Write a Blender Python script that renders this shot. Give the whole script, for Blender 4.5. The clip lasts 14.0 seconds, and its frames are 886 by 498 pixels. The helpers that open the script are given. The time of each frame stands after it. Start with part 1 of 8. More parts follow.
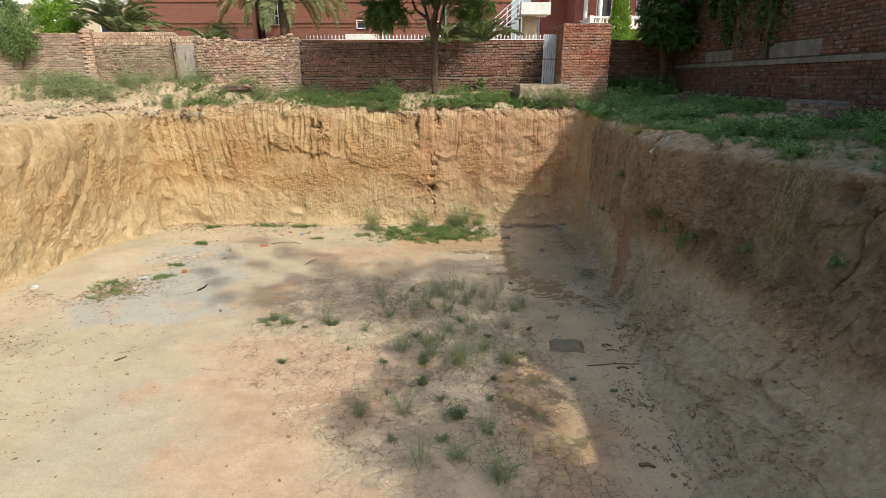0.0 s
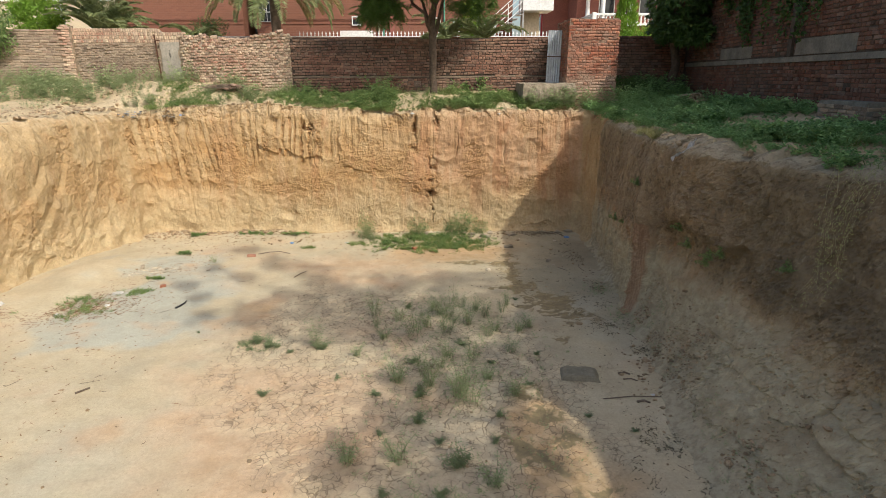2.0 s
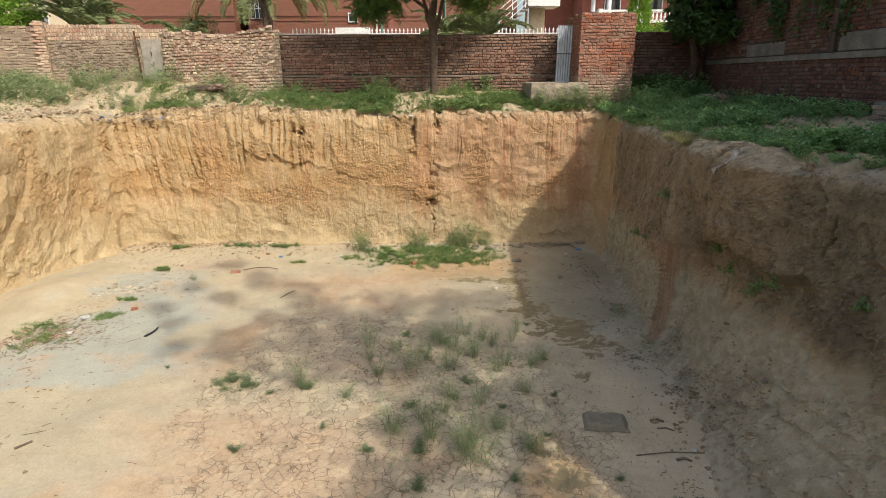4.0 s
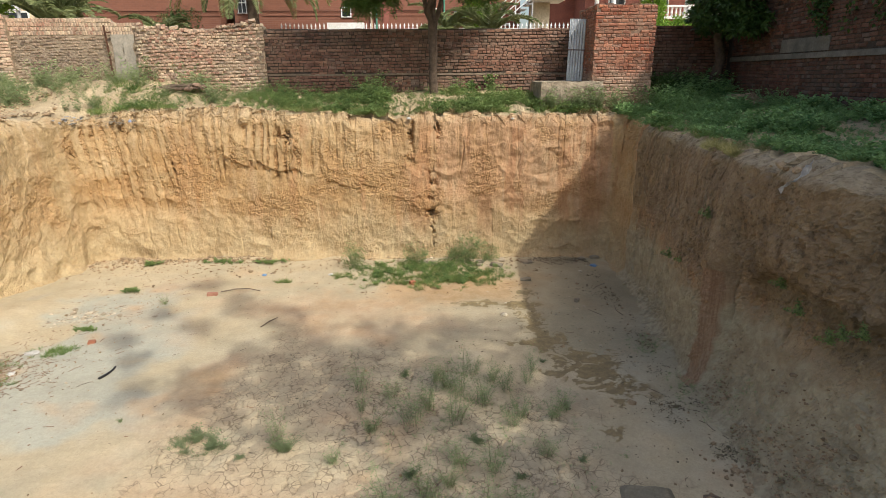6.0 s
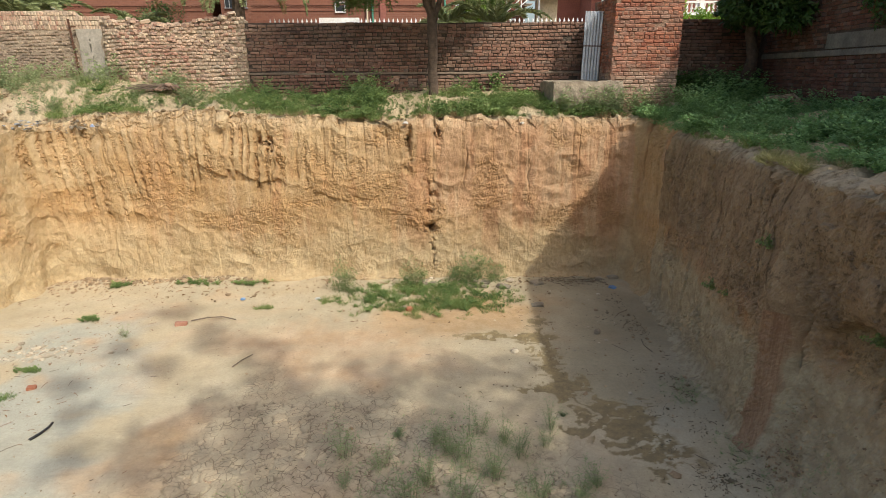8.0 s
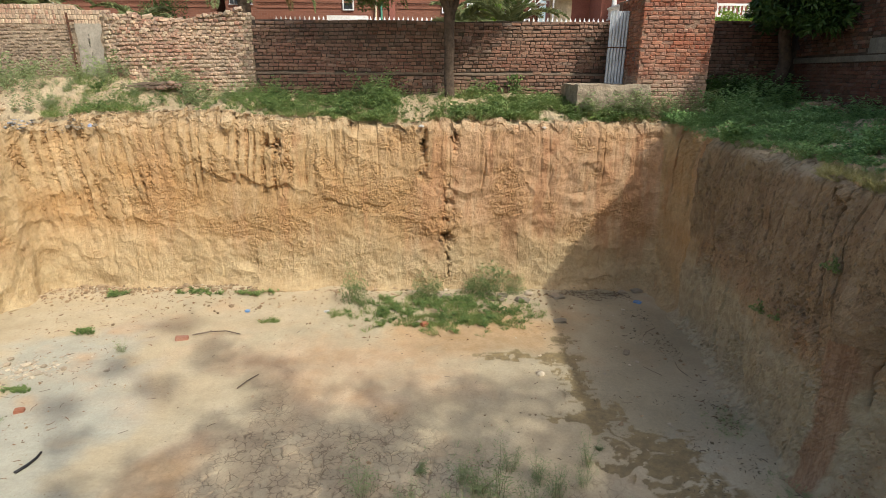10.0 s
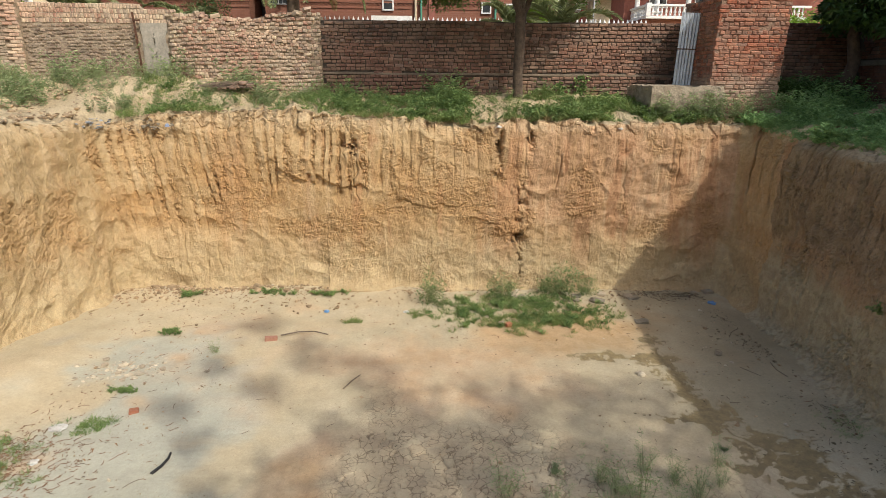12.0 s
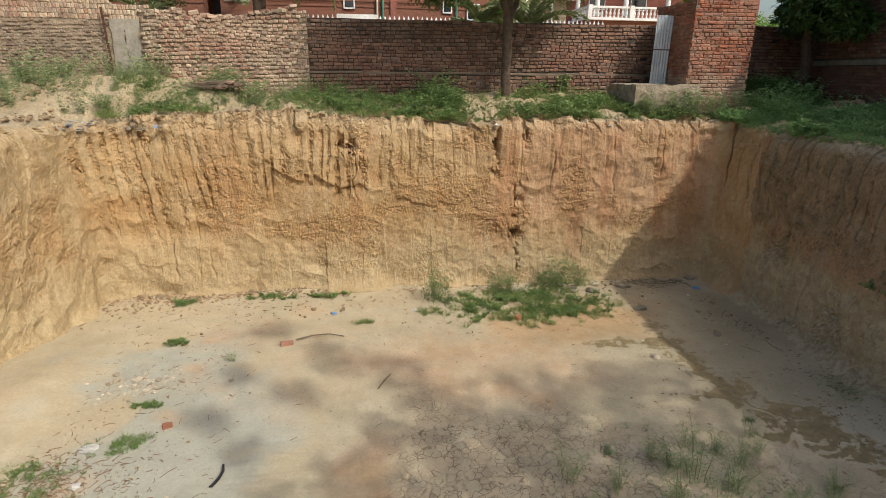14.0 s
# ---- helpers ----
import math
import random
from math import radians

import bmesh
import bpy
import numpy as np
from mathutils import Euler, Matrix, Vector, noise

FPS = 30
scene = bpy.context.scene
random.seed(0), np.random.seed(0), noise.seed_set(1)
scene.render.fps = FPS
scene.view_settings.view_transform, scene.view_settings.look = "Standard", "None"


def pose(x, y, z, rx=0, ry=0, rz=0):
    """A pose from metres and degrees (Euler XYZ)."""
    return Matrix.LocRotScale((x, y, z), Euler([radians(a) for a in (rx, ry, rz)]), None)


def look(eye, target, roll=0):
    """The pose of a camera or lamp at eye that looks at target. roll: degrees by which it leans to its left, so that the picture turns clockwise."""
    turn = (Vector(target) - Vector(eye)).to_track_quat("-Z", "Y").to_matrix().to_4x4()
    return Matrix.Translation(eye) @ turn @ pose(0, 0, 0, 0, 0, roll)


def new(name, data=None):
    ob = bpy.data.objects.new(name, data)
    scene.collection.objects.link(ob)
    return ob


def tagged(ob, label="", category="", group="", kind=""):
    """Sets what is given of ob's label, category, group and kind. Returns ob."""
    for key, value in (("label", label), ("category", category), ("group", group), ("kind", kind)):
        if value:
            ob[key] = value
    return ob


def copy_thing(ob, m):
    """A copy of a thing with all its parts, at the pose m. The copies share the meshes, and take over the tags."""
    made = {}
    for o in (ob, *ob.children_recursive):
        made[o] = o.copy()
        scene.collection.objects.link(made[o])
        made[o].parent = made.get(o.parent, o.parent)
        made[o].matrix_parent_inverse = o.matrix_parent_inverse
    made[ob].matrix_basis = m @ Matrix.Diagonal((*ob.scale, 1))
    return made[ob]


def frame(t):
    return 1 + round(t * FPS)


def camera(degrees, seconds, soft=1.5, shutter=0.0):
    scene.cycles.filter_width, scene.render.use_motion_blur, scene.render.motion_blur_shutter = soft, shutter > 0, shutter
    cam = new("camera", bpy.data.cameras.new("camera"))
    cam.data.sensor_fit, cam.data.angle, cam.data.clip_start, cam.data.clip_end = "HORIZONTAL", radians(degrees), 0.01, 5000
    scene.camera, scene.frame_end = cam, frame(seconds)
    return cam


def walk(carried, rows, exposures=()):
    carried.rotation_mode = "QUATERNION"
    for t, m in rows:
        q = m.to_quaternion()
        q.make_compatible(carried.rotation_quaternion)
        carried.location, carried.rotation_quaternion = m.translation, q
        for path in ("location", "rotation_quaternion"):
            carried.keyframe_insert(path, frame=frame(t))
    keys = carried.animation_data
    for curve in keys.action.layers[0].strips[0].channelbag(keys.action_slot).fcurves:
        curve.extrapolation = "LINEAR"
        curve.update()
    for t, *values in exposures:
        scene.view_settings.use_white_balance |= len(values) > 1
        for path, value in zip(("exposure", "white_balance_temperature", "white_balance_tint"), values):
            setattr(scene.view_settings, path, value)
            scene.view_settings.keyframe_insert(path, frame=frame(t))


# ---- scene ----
cam = camera(75.92, 14.0, soft=0.5)
PATH = [
    (0.0, pose(0.000, -0.480, 4.838, 73.267, 0.117, -1.100)),
    (0.5, pose(0.002, -0.224, 4.832, 73.247, 0.122, -1.163)),
    (1.0, pose(0.006, 0.047, 4.837, 73.202, 0.137, -1.221)),
    (1.5, pose(0.017, 0.338, 4.837, 73.171, 0.148, -1.214)),
    (2.0, pose(0.021, 0.633, 4.843, 73.129, 0.163, -1.217)),
    (4.5, pose(0.005, 2.453, 4.836, 73.028, 0.308, -1.236)),
    (5.0, pose(-0.027, 2.848, 4.843, 72.970, 0.302, -1.352)),
    (5.5, pose(-0.065, 3.249, 4.841, 72.938, 0.304, -1.509)),
    (6.0, pose(-0.060, 3.686, 4.835, 72.923, 0.307, -1.531)),
    (6.5, pose(-0.041, 4.106, 4.829, 72.915, 0.326, -1.492)),
    (7.0, pose(-0.034, 4.526, 4.832, 72.881, 0.337, -1.509)),
    (7.5, pose(-0.046, 4.946, 4.831, 72.860, 0.316, -1.554)),
    (8.0, pose(-0.030, 5.364, 4.826, 72.853, 0.321, -1.506)),
    (10.5, pose(-0.703, 6.145, 4.839, 72.916, -0.457, -1.453)),
    (11.0, pose(-1.133, 6.153, 4.833, 72.928, -0.508, -1.516)),
    (11.5, pose(-1.622, 6.146, 4.836, 72.918, -0.513, -1.606)),
    (12.0, pose(-2.154, 6.149, 4.838, 72.912, -0.525, -1.717)),
    (12.5, pose(-2.731, 6.171, 4.837, 72.911, -0.463, -1.887)),
    (13.0, pose(-3.286, 6.189, 4.837, 72.908, -0.397, -1.919)),
    (13.5, pose(-3.563, 6.179, 4.839, 72.886, -0.476, -3.662)),
    (14.0, pose(-3.719, 6.153, 4.833, 72.858, -0.558, -8.833)),
]
walk(cam, PATH, exposures=[(0.0, 0.36, 6390, 8), (4.5, 0.39, 6390, 8), (8.0, 0.39, 6390, 8), (10.5, 0.38, 6390, 8), (12.0, 0.30, 6390, 8), (13.0, 0.17, 6390, 8), (14.0, 0.11, 6390, 8)])

# ---------------------------------------------------------------- light
world = bpy.data.worlds.new("world")
scene.world = world
world.use_nodes = True
wn = world.node_tree
sky = wn.nodes.new("ShaderNodeTexSky")
sky.sky_type = "NISHITA"
sky.sun_disc = False
sky.sun_elevation = radians(44)
sky.sun_rotation = radians(141)
sky.air_density, sky.dust_density, sky.ozone_density = 1.1, 4.2, 0.8
wn.nodes["Background"].inputs["Strength"].default_value = 0.15
wn.links.new(sky.outputs["Color"], wn.nodes["Background"].inputs["Color"])

SUN = Vector((0.65, -0.80, 1.0))          # towards the sun
lamp = bpy.data.lights.new("sun", "SUN")
lamp.energy, lamp.angle, lamp.color = 2.55, radians(0.53), (1.0, 0.955, 0.87)
sun = new("sun", lamp)
sun.matrix_world = look(SUN * 40, (0, 0, 0))
tagged(sun, "bright warm afternoon sun", "sun", kind="structure")


# ---------------------------------------------------------------- materials
class Nodes:
    """Short hand for one node material."""

    def __init__(self, name, rough=0.85, metal=0.0, spec=0.3):
        self.mat = bpy.data.materials.new(name)
        self.mat.use_nodes = True
        self.t = self.mat.node_tree
        self.b = self.t.nodes["Principled BSDF"]
        self.b.inputs["Roughness"].default_value = rough
        self.b.inputs["Metallic"].default_value = metal
        self.b.inputs["Specular IOR Level"].default_value = spec
        self.pos = self.t.nodes.new("ShaderNodeNewGeometry").outputs["Position"]

    def link(self, a, b):
        self.t.links.new(a, b)

    def put(self, socket, v):
        if hasattr(v, "is_linked"):
            self.link(v, socket)
        else:
            socket.default_value = v

    def mapped(self, scale, src=None):
        m = self.t.nodes.new("ShaderNodeMapping")
        m.inputs["Scale"].default_value = scale
        self.link(src or self.pos, m.inputs["Vector"])
        return m.outputs["Vector"]

    def noise(self, scale, detail=5, rough=0.55, vec=None, distortion=0.0):
        n = self.t.nodes.new("ShaderNodeTexNoise")
        n.inputs["Scale"].default_value = scale
        n.inputs["Detail"].default_value = detail
        n.inputs["Roughness"].default_value = rough
        n.inputs["Distortion"].default_value = distortion
        self.link(vec or self.pos, n.inputs["Vector"])
        return n.outputs["Fac"]

    def voronoi(self, scale, feature="F1", vec=None):
        n = self.t.nodes.new("ShaderNodeTexVoronoi")
        n.feature = feature
        n.inputs["Scale"].default_value = scale
        self.link(vec or self.pos, n.inputs["Vector"])
        return n.outputs["Distance"]

    def ramp(self, fac, *stops):
        n = self.t.nodes.new("ShaderNodeValToRGB")
        e = n.color_ramp.elements
        while len(e) < len(stops):
            e.new(0.5)
        for el, (p, c) in zip(e, stops):
            el.position = p
            el.color = (*c, 1) if isinstance(c, tuple) else (c, c, c, 1)
        self.link(fac, n.inputs["Fac"])
        return n.outputs["Color"]

    def mix(self, fac, a, b, mode="MIX"):
        n = self.t.nodes.new("ShaderNodeMix")
        n.data_type, n.blend_type = "RGBA", mode
        self.put(n.inputs[0], fac)
        self.put(n.inputs[6], (*a, 1) if isinstance(a, tuple) else a)
        self.put(n.inputs[7], (*b, 1) if isinstance(b, tuple) else b)
        return n.outputs[2]

    def math(self, op, a, b=0.0):
        n = self.t.nodes.new("ShaderNodeMath")
        n.operation = op
        self.put(n.inputs[0], a)
        self.put(n.inputs[1], b)
        return n.outputs[0]

    def xyz(self):
        n = self.t.nodes.new("ShaderNodeSeparateXYZ")
        self.link(self.pos, n.inputs[0])
        return n.outputs

    def rand(self, island=False):
        if island:
            return self.t.nodes.new("ShaderNodeNewGeometry").outputs["Random Per Island"]
        return self.t.nodes.new("ShaderNodeObjectInfo").outputs["Random"]

    def attr(self, name):
        n = self.t.nodes.new("ShaderNodeAttribute")
        n.attribute_name = name
        return n.outputs["Fac"]

    def bump(self, height, strength=0.5, dist=0.02):
        n = self.t.nodes.new("ShaderNodeBump")
        n.inputs["Strength"].default_value = strength
        n.inputs["Distance"].default_value = dist
        self.link(height, n.inputs["Height"])
        self.link(n.outputs[0], self.b.inputs["Normal"])

    def done(self, colour, rough=None):
        self.put(self.b.inputs["Base Color"], (*colour, 1) if isinstance(colour, tuple) else colour)
        if rough is not None:
            self.put(self.b.inputs["Roughness"], rough)
        return self.mat


def simple(name, a, b, scale=8.0, rough=0.8, metal=0.0, bump=0.2, dist=0.01, rand=0.0, spec=0.3):
    n = Nodes(name, rough, metal, spec)
    c = n.mix(n.ramp(n.noise(scale), (0.35, 0.0), (0.65, 1.0)), a, b)
    c = n.mix(0.35, c, n.ramp(n.noise(scale * 7), (0.3, 0.25), (0.7, 1.0)), "MULTIPLY")
    if rand:
        c = n.mix(1.0, c, n.ramp(n.rand(rand == 2), (0.0, 0.6), (1.0, 1.25)), "MULTIPLY")
    n.bump(n.noise(scale * 5, 4), bump, dist)
    return n.done(c)


def earth_cut():
    """Sandy alluvial soil of the cut faces: smooth ochre, orange moist belts, pink clay, pale silt near the foot, shade
    painted on the right-hand side.
    """
    n = Nodes("cut_earth", 0.95, spec=0.15)
    x, y, z = n.xyz()
    blot = n.noise(0.7, 6, 0.6)
    c = n.mix(n.ramp(blot, (0.38, 0.0), (0.62, 1.0)), (0.46, 0.315, 0.16), (0.53, 0.382, 0.208))
    # orange damp belt, strongest at mid height of the far left
    belt = n.noise(1.0, 5, 0.62, n.mapped((0.6, 0.6, 1.5)))
    side = n.ramp(n.math("ADD", n.math("MULTIPLY", x, 0.1), 1.0), (0.10, 1.0), (0.62, 0.55))
    mid = n.ramp(n.math("MULTIPLY", n.math("ADD", z, n.math("MULTIPLY", n.noise(0.9, 4), 0.9)), 0.2), (0.30, 0.0), (0.42, 1.0), (0.60, 1.0), (0.74, 0.25))
    c = n.mix(n.math("MULTIPLY", n.math("MULTIPLY", n.ramp(belt, (0.40, 0.0), (0.58, 0.9)), side), mid), c, (0.455, 0.27, 0.115))
    khaki = n.ramp(n.math("ADD", n.math("MULTIPLY", x, -0.1), n.math("MULTIPLY", n.noise(0.9, 4, 0.6), 0.12)), (0.93, 0.0), (0.99, 0.8))
    c = n.mix(khaki, c, n.mix(n.ramp(n.noise(1.6, 6, 0.68), (0.42, 0.0), (0.6, 1.0)), (0.45, 0.333, 0.182), (0.36, 0.262, 0.137)))
    # pink clay towards the right of the far face
    pink = n.ramp(n.math("ADD", n.math("MULTIPLY", x, 0.1), n.math("MULTIPLY", n.noise(0.8, 5, 0.6), 0.45)), (0.05, 0.0), (0.30, 0.85))
    upper = n.ramp(n.math("MULTIPLY", n.math("ADD", z, n.math("MULTIPLY", n.noise(1.6, 4), 0.8)), 0.2), (0.30, 0.15), (0.46, 1.0))
    c = n.mix(n.math("MULTIPLY", n.math("MULTIPLY", pink, upper), n.math("LESS_THAN", x, 4.75)), c, (0.49, 0.295, 0.168))
    # damp red runs down the face, wide and narrow
    run = n.noise(1.0, 3, 0.6, n.mapped((1.7, 1.7, 0.16)))
    c = n.mix(n.math("MULTIPLY", n.ramp(run, (0.55, 0.0), (0.63, 0.6)), n.ramp(n.math("ADD", n.math("MULTIPLY", x, 0.1), 1.0), (0.2, 0.2), (0.7, 1.0))), c, (0.42, 0.215, 0.11))
    thin = n.noise(1.0, 4, 0.62, n.mapped((4.2, 4.2, 0.4)))
    c = n.mix(n.ramp(thin, (0.52, 0.0), (0.64, 0.4)), c, (0.585, 0.445, 0.27))
    c = n.mix(n.ramp(thin, (0.36, 0.4), (0.46, 0.0)), c, (0.375, 0.235, 0.115))
    # redder soil tint, darkened in grooves and crumbly patches where shade gathers
    crumbled = n.math("MULTIPLY", n.attr("crumb_shade"), n.ramp(n.noise(9, 6, 0.7), (0.38, 0.35), (0.56, 0.75)))
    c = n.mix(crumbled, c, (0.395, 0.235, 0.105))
    # pale silty foot
    low = n.ramp(n.math("MULTIPLY", n.math("ADD", z, n.math("MULTIPLY", n.noise(1.1, 5, 0.65), 1.6)), 0.25), (0.34, 0.75), (0.54, 0.0))
    c = n.mix(low, c, n.mix(n.ramp(n.noise(2.6, 5, 0.7), (0.42, 0.0), (0.6, 1.0)), (0.52, 0.41, 0.24), (0.465, 0.345, 0.19)))
    # crumbs and pits of darker soil, clustered
    pit = n.ramp(n.noise(24, 6, 0.72), (0.54, 0.0), (0.62, 1.0))
    where = n.ramp(n.noise(1.9, 5, 0.65), (0.44, 0.0), (0.60, 0.75))
    c = n.mix(n.math("MULTIPLY", pit, where), c, (0.24, 0.15, 0.075))
    c = n.mix(0.5, c, n.ramp(n.noise(12, 9, 0.76), (0.34, 0.55), (0.62, 1.16)), "MULTIPLY")
    c = n.mix(0.5, c, n.ramp(n.noise(60, 5, 0.78), (0.36, 0.45), (0.60, 1.18)), "MULTIPLY")
    cap = n.ramp(n.math("MULTIPLY", n.math("ADD", z, n.math("MULTIPLY", n.noise(1.8, 5, 0.65), 0.7)), 0.2), (0.775, 0.0), (0.84, 0.5))
    c = n.mix(cap, c, n.mix(n.ramp(n.noise(7, 6, 0.7), (0.42, 0.0), (0.6, 1.0)), (0.56, 0.455, 0.30), (0.42, 0.31, 0.185)))
    # brown soil over grey slumped silt in the near right-hand side, darkened as painted shade
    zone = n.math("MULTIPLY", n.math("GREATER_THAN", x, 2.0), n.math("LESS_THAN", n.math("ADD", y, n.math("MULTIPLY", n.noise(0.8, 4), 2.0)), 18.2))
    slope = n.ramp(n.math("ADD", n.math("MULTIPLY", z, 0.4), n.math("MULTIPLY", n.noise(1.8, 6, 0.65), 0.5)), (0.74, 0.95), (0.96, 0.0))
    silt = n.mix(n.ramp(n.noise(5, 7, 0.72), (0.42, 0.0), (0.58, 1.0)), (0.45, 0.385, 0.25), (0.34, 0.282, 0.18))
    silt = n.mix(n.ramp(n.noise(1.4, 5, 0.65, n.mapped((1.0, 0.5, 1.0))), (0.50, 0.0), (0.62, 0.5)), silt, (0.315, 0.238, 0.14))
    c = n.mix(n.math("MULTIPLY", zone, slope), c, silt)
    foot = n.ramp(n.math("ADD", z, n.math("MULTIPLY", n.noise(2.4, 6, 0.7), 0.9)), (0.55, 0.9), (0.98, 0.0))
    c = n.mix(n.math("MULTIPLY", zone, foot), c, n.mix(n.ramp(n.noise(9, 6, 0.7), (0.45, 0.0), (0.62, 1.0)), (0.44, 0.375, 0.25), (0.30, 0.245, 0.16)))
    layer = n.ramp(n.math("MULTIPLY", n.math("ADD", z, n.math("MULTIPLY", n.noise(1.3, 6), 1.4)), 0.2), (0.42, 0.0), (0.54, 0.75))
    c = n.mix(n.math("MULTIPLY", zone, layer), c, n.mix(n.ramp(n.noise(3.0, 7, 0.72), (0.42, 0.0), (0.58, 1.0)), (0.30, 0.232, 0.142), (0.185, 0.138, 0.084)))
    # near upper face: brown soil, toned down further for its shade
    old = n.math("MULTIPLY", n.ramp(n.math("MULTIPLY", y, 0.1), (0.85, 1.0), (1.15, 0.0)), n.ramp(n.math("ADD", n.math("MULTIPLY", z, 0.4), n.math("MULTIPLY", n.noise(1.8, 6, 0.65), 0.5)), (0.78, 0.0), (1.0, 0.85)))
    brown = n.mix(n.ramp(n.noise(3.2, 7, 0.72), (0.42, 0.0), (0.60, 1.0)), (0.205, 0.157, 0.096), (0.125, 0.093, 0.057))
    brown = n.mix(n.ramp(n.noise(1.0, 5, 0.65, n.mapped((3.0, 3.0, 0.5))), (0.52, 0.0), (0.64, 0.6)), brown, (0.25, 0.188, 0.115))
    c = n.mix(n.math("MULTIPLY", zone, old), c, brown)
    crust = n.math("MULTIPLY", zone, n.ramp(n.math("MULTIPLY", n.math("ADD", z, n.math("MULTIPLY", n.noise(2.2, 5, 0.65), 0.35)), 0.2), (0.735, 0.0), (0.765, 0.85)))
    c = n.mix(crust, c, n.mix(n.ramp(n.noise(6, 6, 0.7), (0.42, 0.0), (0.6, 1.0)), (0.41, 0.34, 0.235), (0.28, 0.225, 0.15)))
    # far right-hand face coloured darker to stand for the shade it lies in
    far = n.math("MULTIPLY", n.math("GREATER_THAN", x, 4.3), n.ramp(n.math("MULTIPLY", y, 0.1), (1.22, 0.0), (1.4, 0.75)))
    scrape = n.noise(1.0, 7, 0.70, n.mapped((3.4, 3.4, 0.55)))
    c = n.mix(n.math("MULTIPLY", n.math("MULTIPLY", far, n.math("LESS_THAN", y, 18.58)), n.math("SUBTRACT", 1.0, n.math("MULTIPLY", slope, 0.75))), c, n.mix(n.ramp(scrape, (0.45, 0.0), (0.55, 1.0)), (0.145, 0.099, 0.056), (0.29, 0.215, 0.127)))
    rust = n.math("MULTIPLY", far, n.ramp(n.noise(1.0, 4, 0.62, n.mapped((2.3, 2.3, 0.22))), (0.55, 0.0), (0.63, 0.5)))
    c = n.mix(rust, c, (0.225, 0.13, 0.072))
    # dark pocks and pale flecks painted in for relief the diffuse light hides
    pock_shade = n.math("MULTIPLY", n.math("MULTIPLY", zone, n.math("SUBTRACT", 1.0, slope)), n.ramp(n.noise(13, 8, 0.78), (0.52, 0.0), (0.60, 0.75)))
    c = n.mix(n.math("MULTIPLY", pock_shade, n.ramp(n.noise(1.5, 4, 0.6), (0.38, 0.2), (0.56, 1.0))), c, (0.10, 0.074, 0.045))
    pale_flecks = n.math("MULTIPLY", zone, n.ramp(n.noise(9, 7, 0.76, n.mapped((1.0, 1.0, 0.6))), (0.56, 0.0), (0.66, 0.55)))
    c = n.mix(pale_flecks, c, (0.40, 0.325, 0.21))
    # slick red clay strip in the angle of the right-hand side
    off = n.math("ABSOLUTE", n.math("ADD", n.math("SUBTRACT", y, 11.98), n.math("MULTIPLY", n.noise(2.0, 4), 0.3)))
    strip_mask = n.math("MULTIPLY", n.math("MULTIPLY", n.ramp(off, (0.09, 1.0), (0.15, 0.0)), n.math("LESS_THAN", z, 1.95)), n.math("GREATER_THAN", x, 3.6))
    c = n.mix(n.math("MULTIPLY", strip_mask, 0.75), c, n.mix(n.ramp(n.noise(1.0, 4, 0.6, n.mapped((30.0, 30.0, 1.0))), (0.4, 0.0), (0.6, 1.0)), (0.25, 0.135, 0.075), (0.36, 0.22, 0.13)))
    h = n.math("ADD", n.noise(26, 8, 0.7), n.math("MULTIPLY", n.noise(90, 4, 0.7), 0.35))
    n.bump(h, 0.8, 0.026)
    return n.done(c)


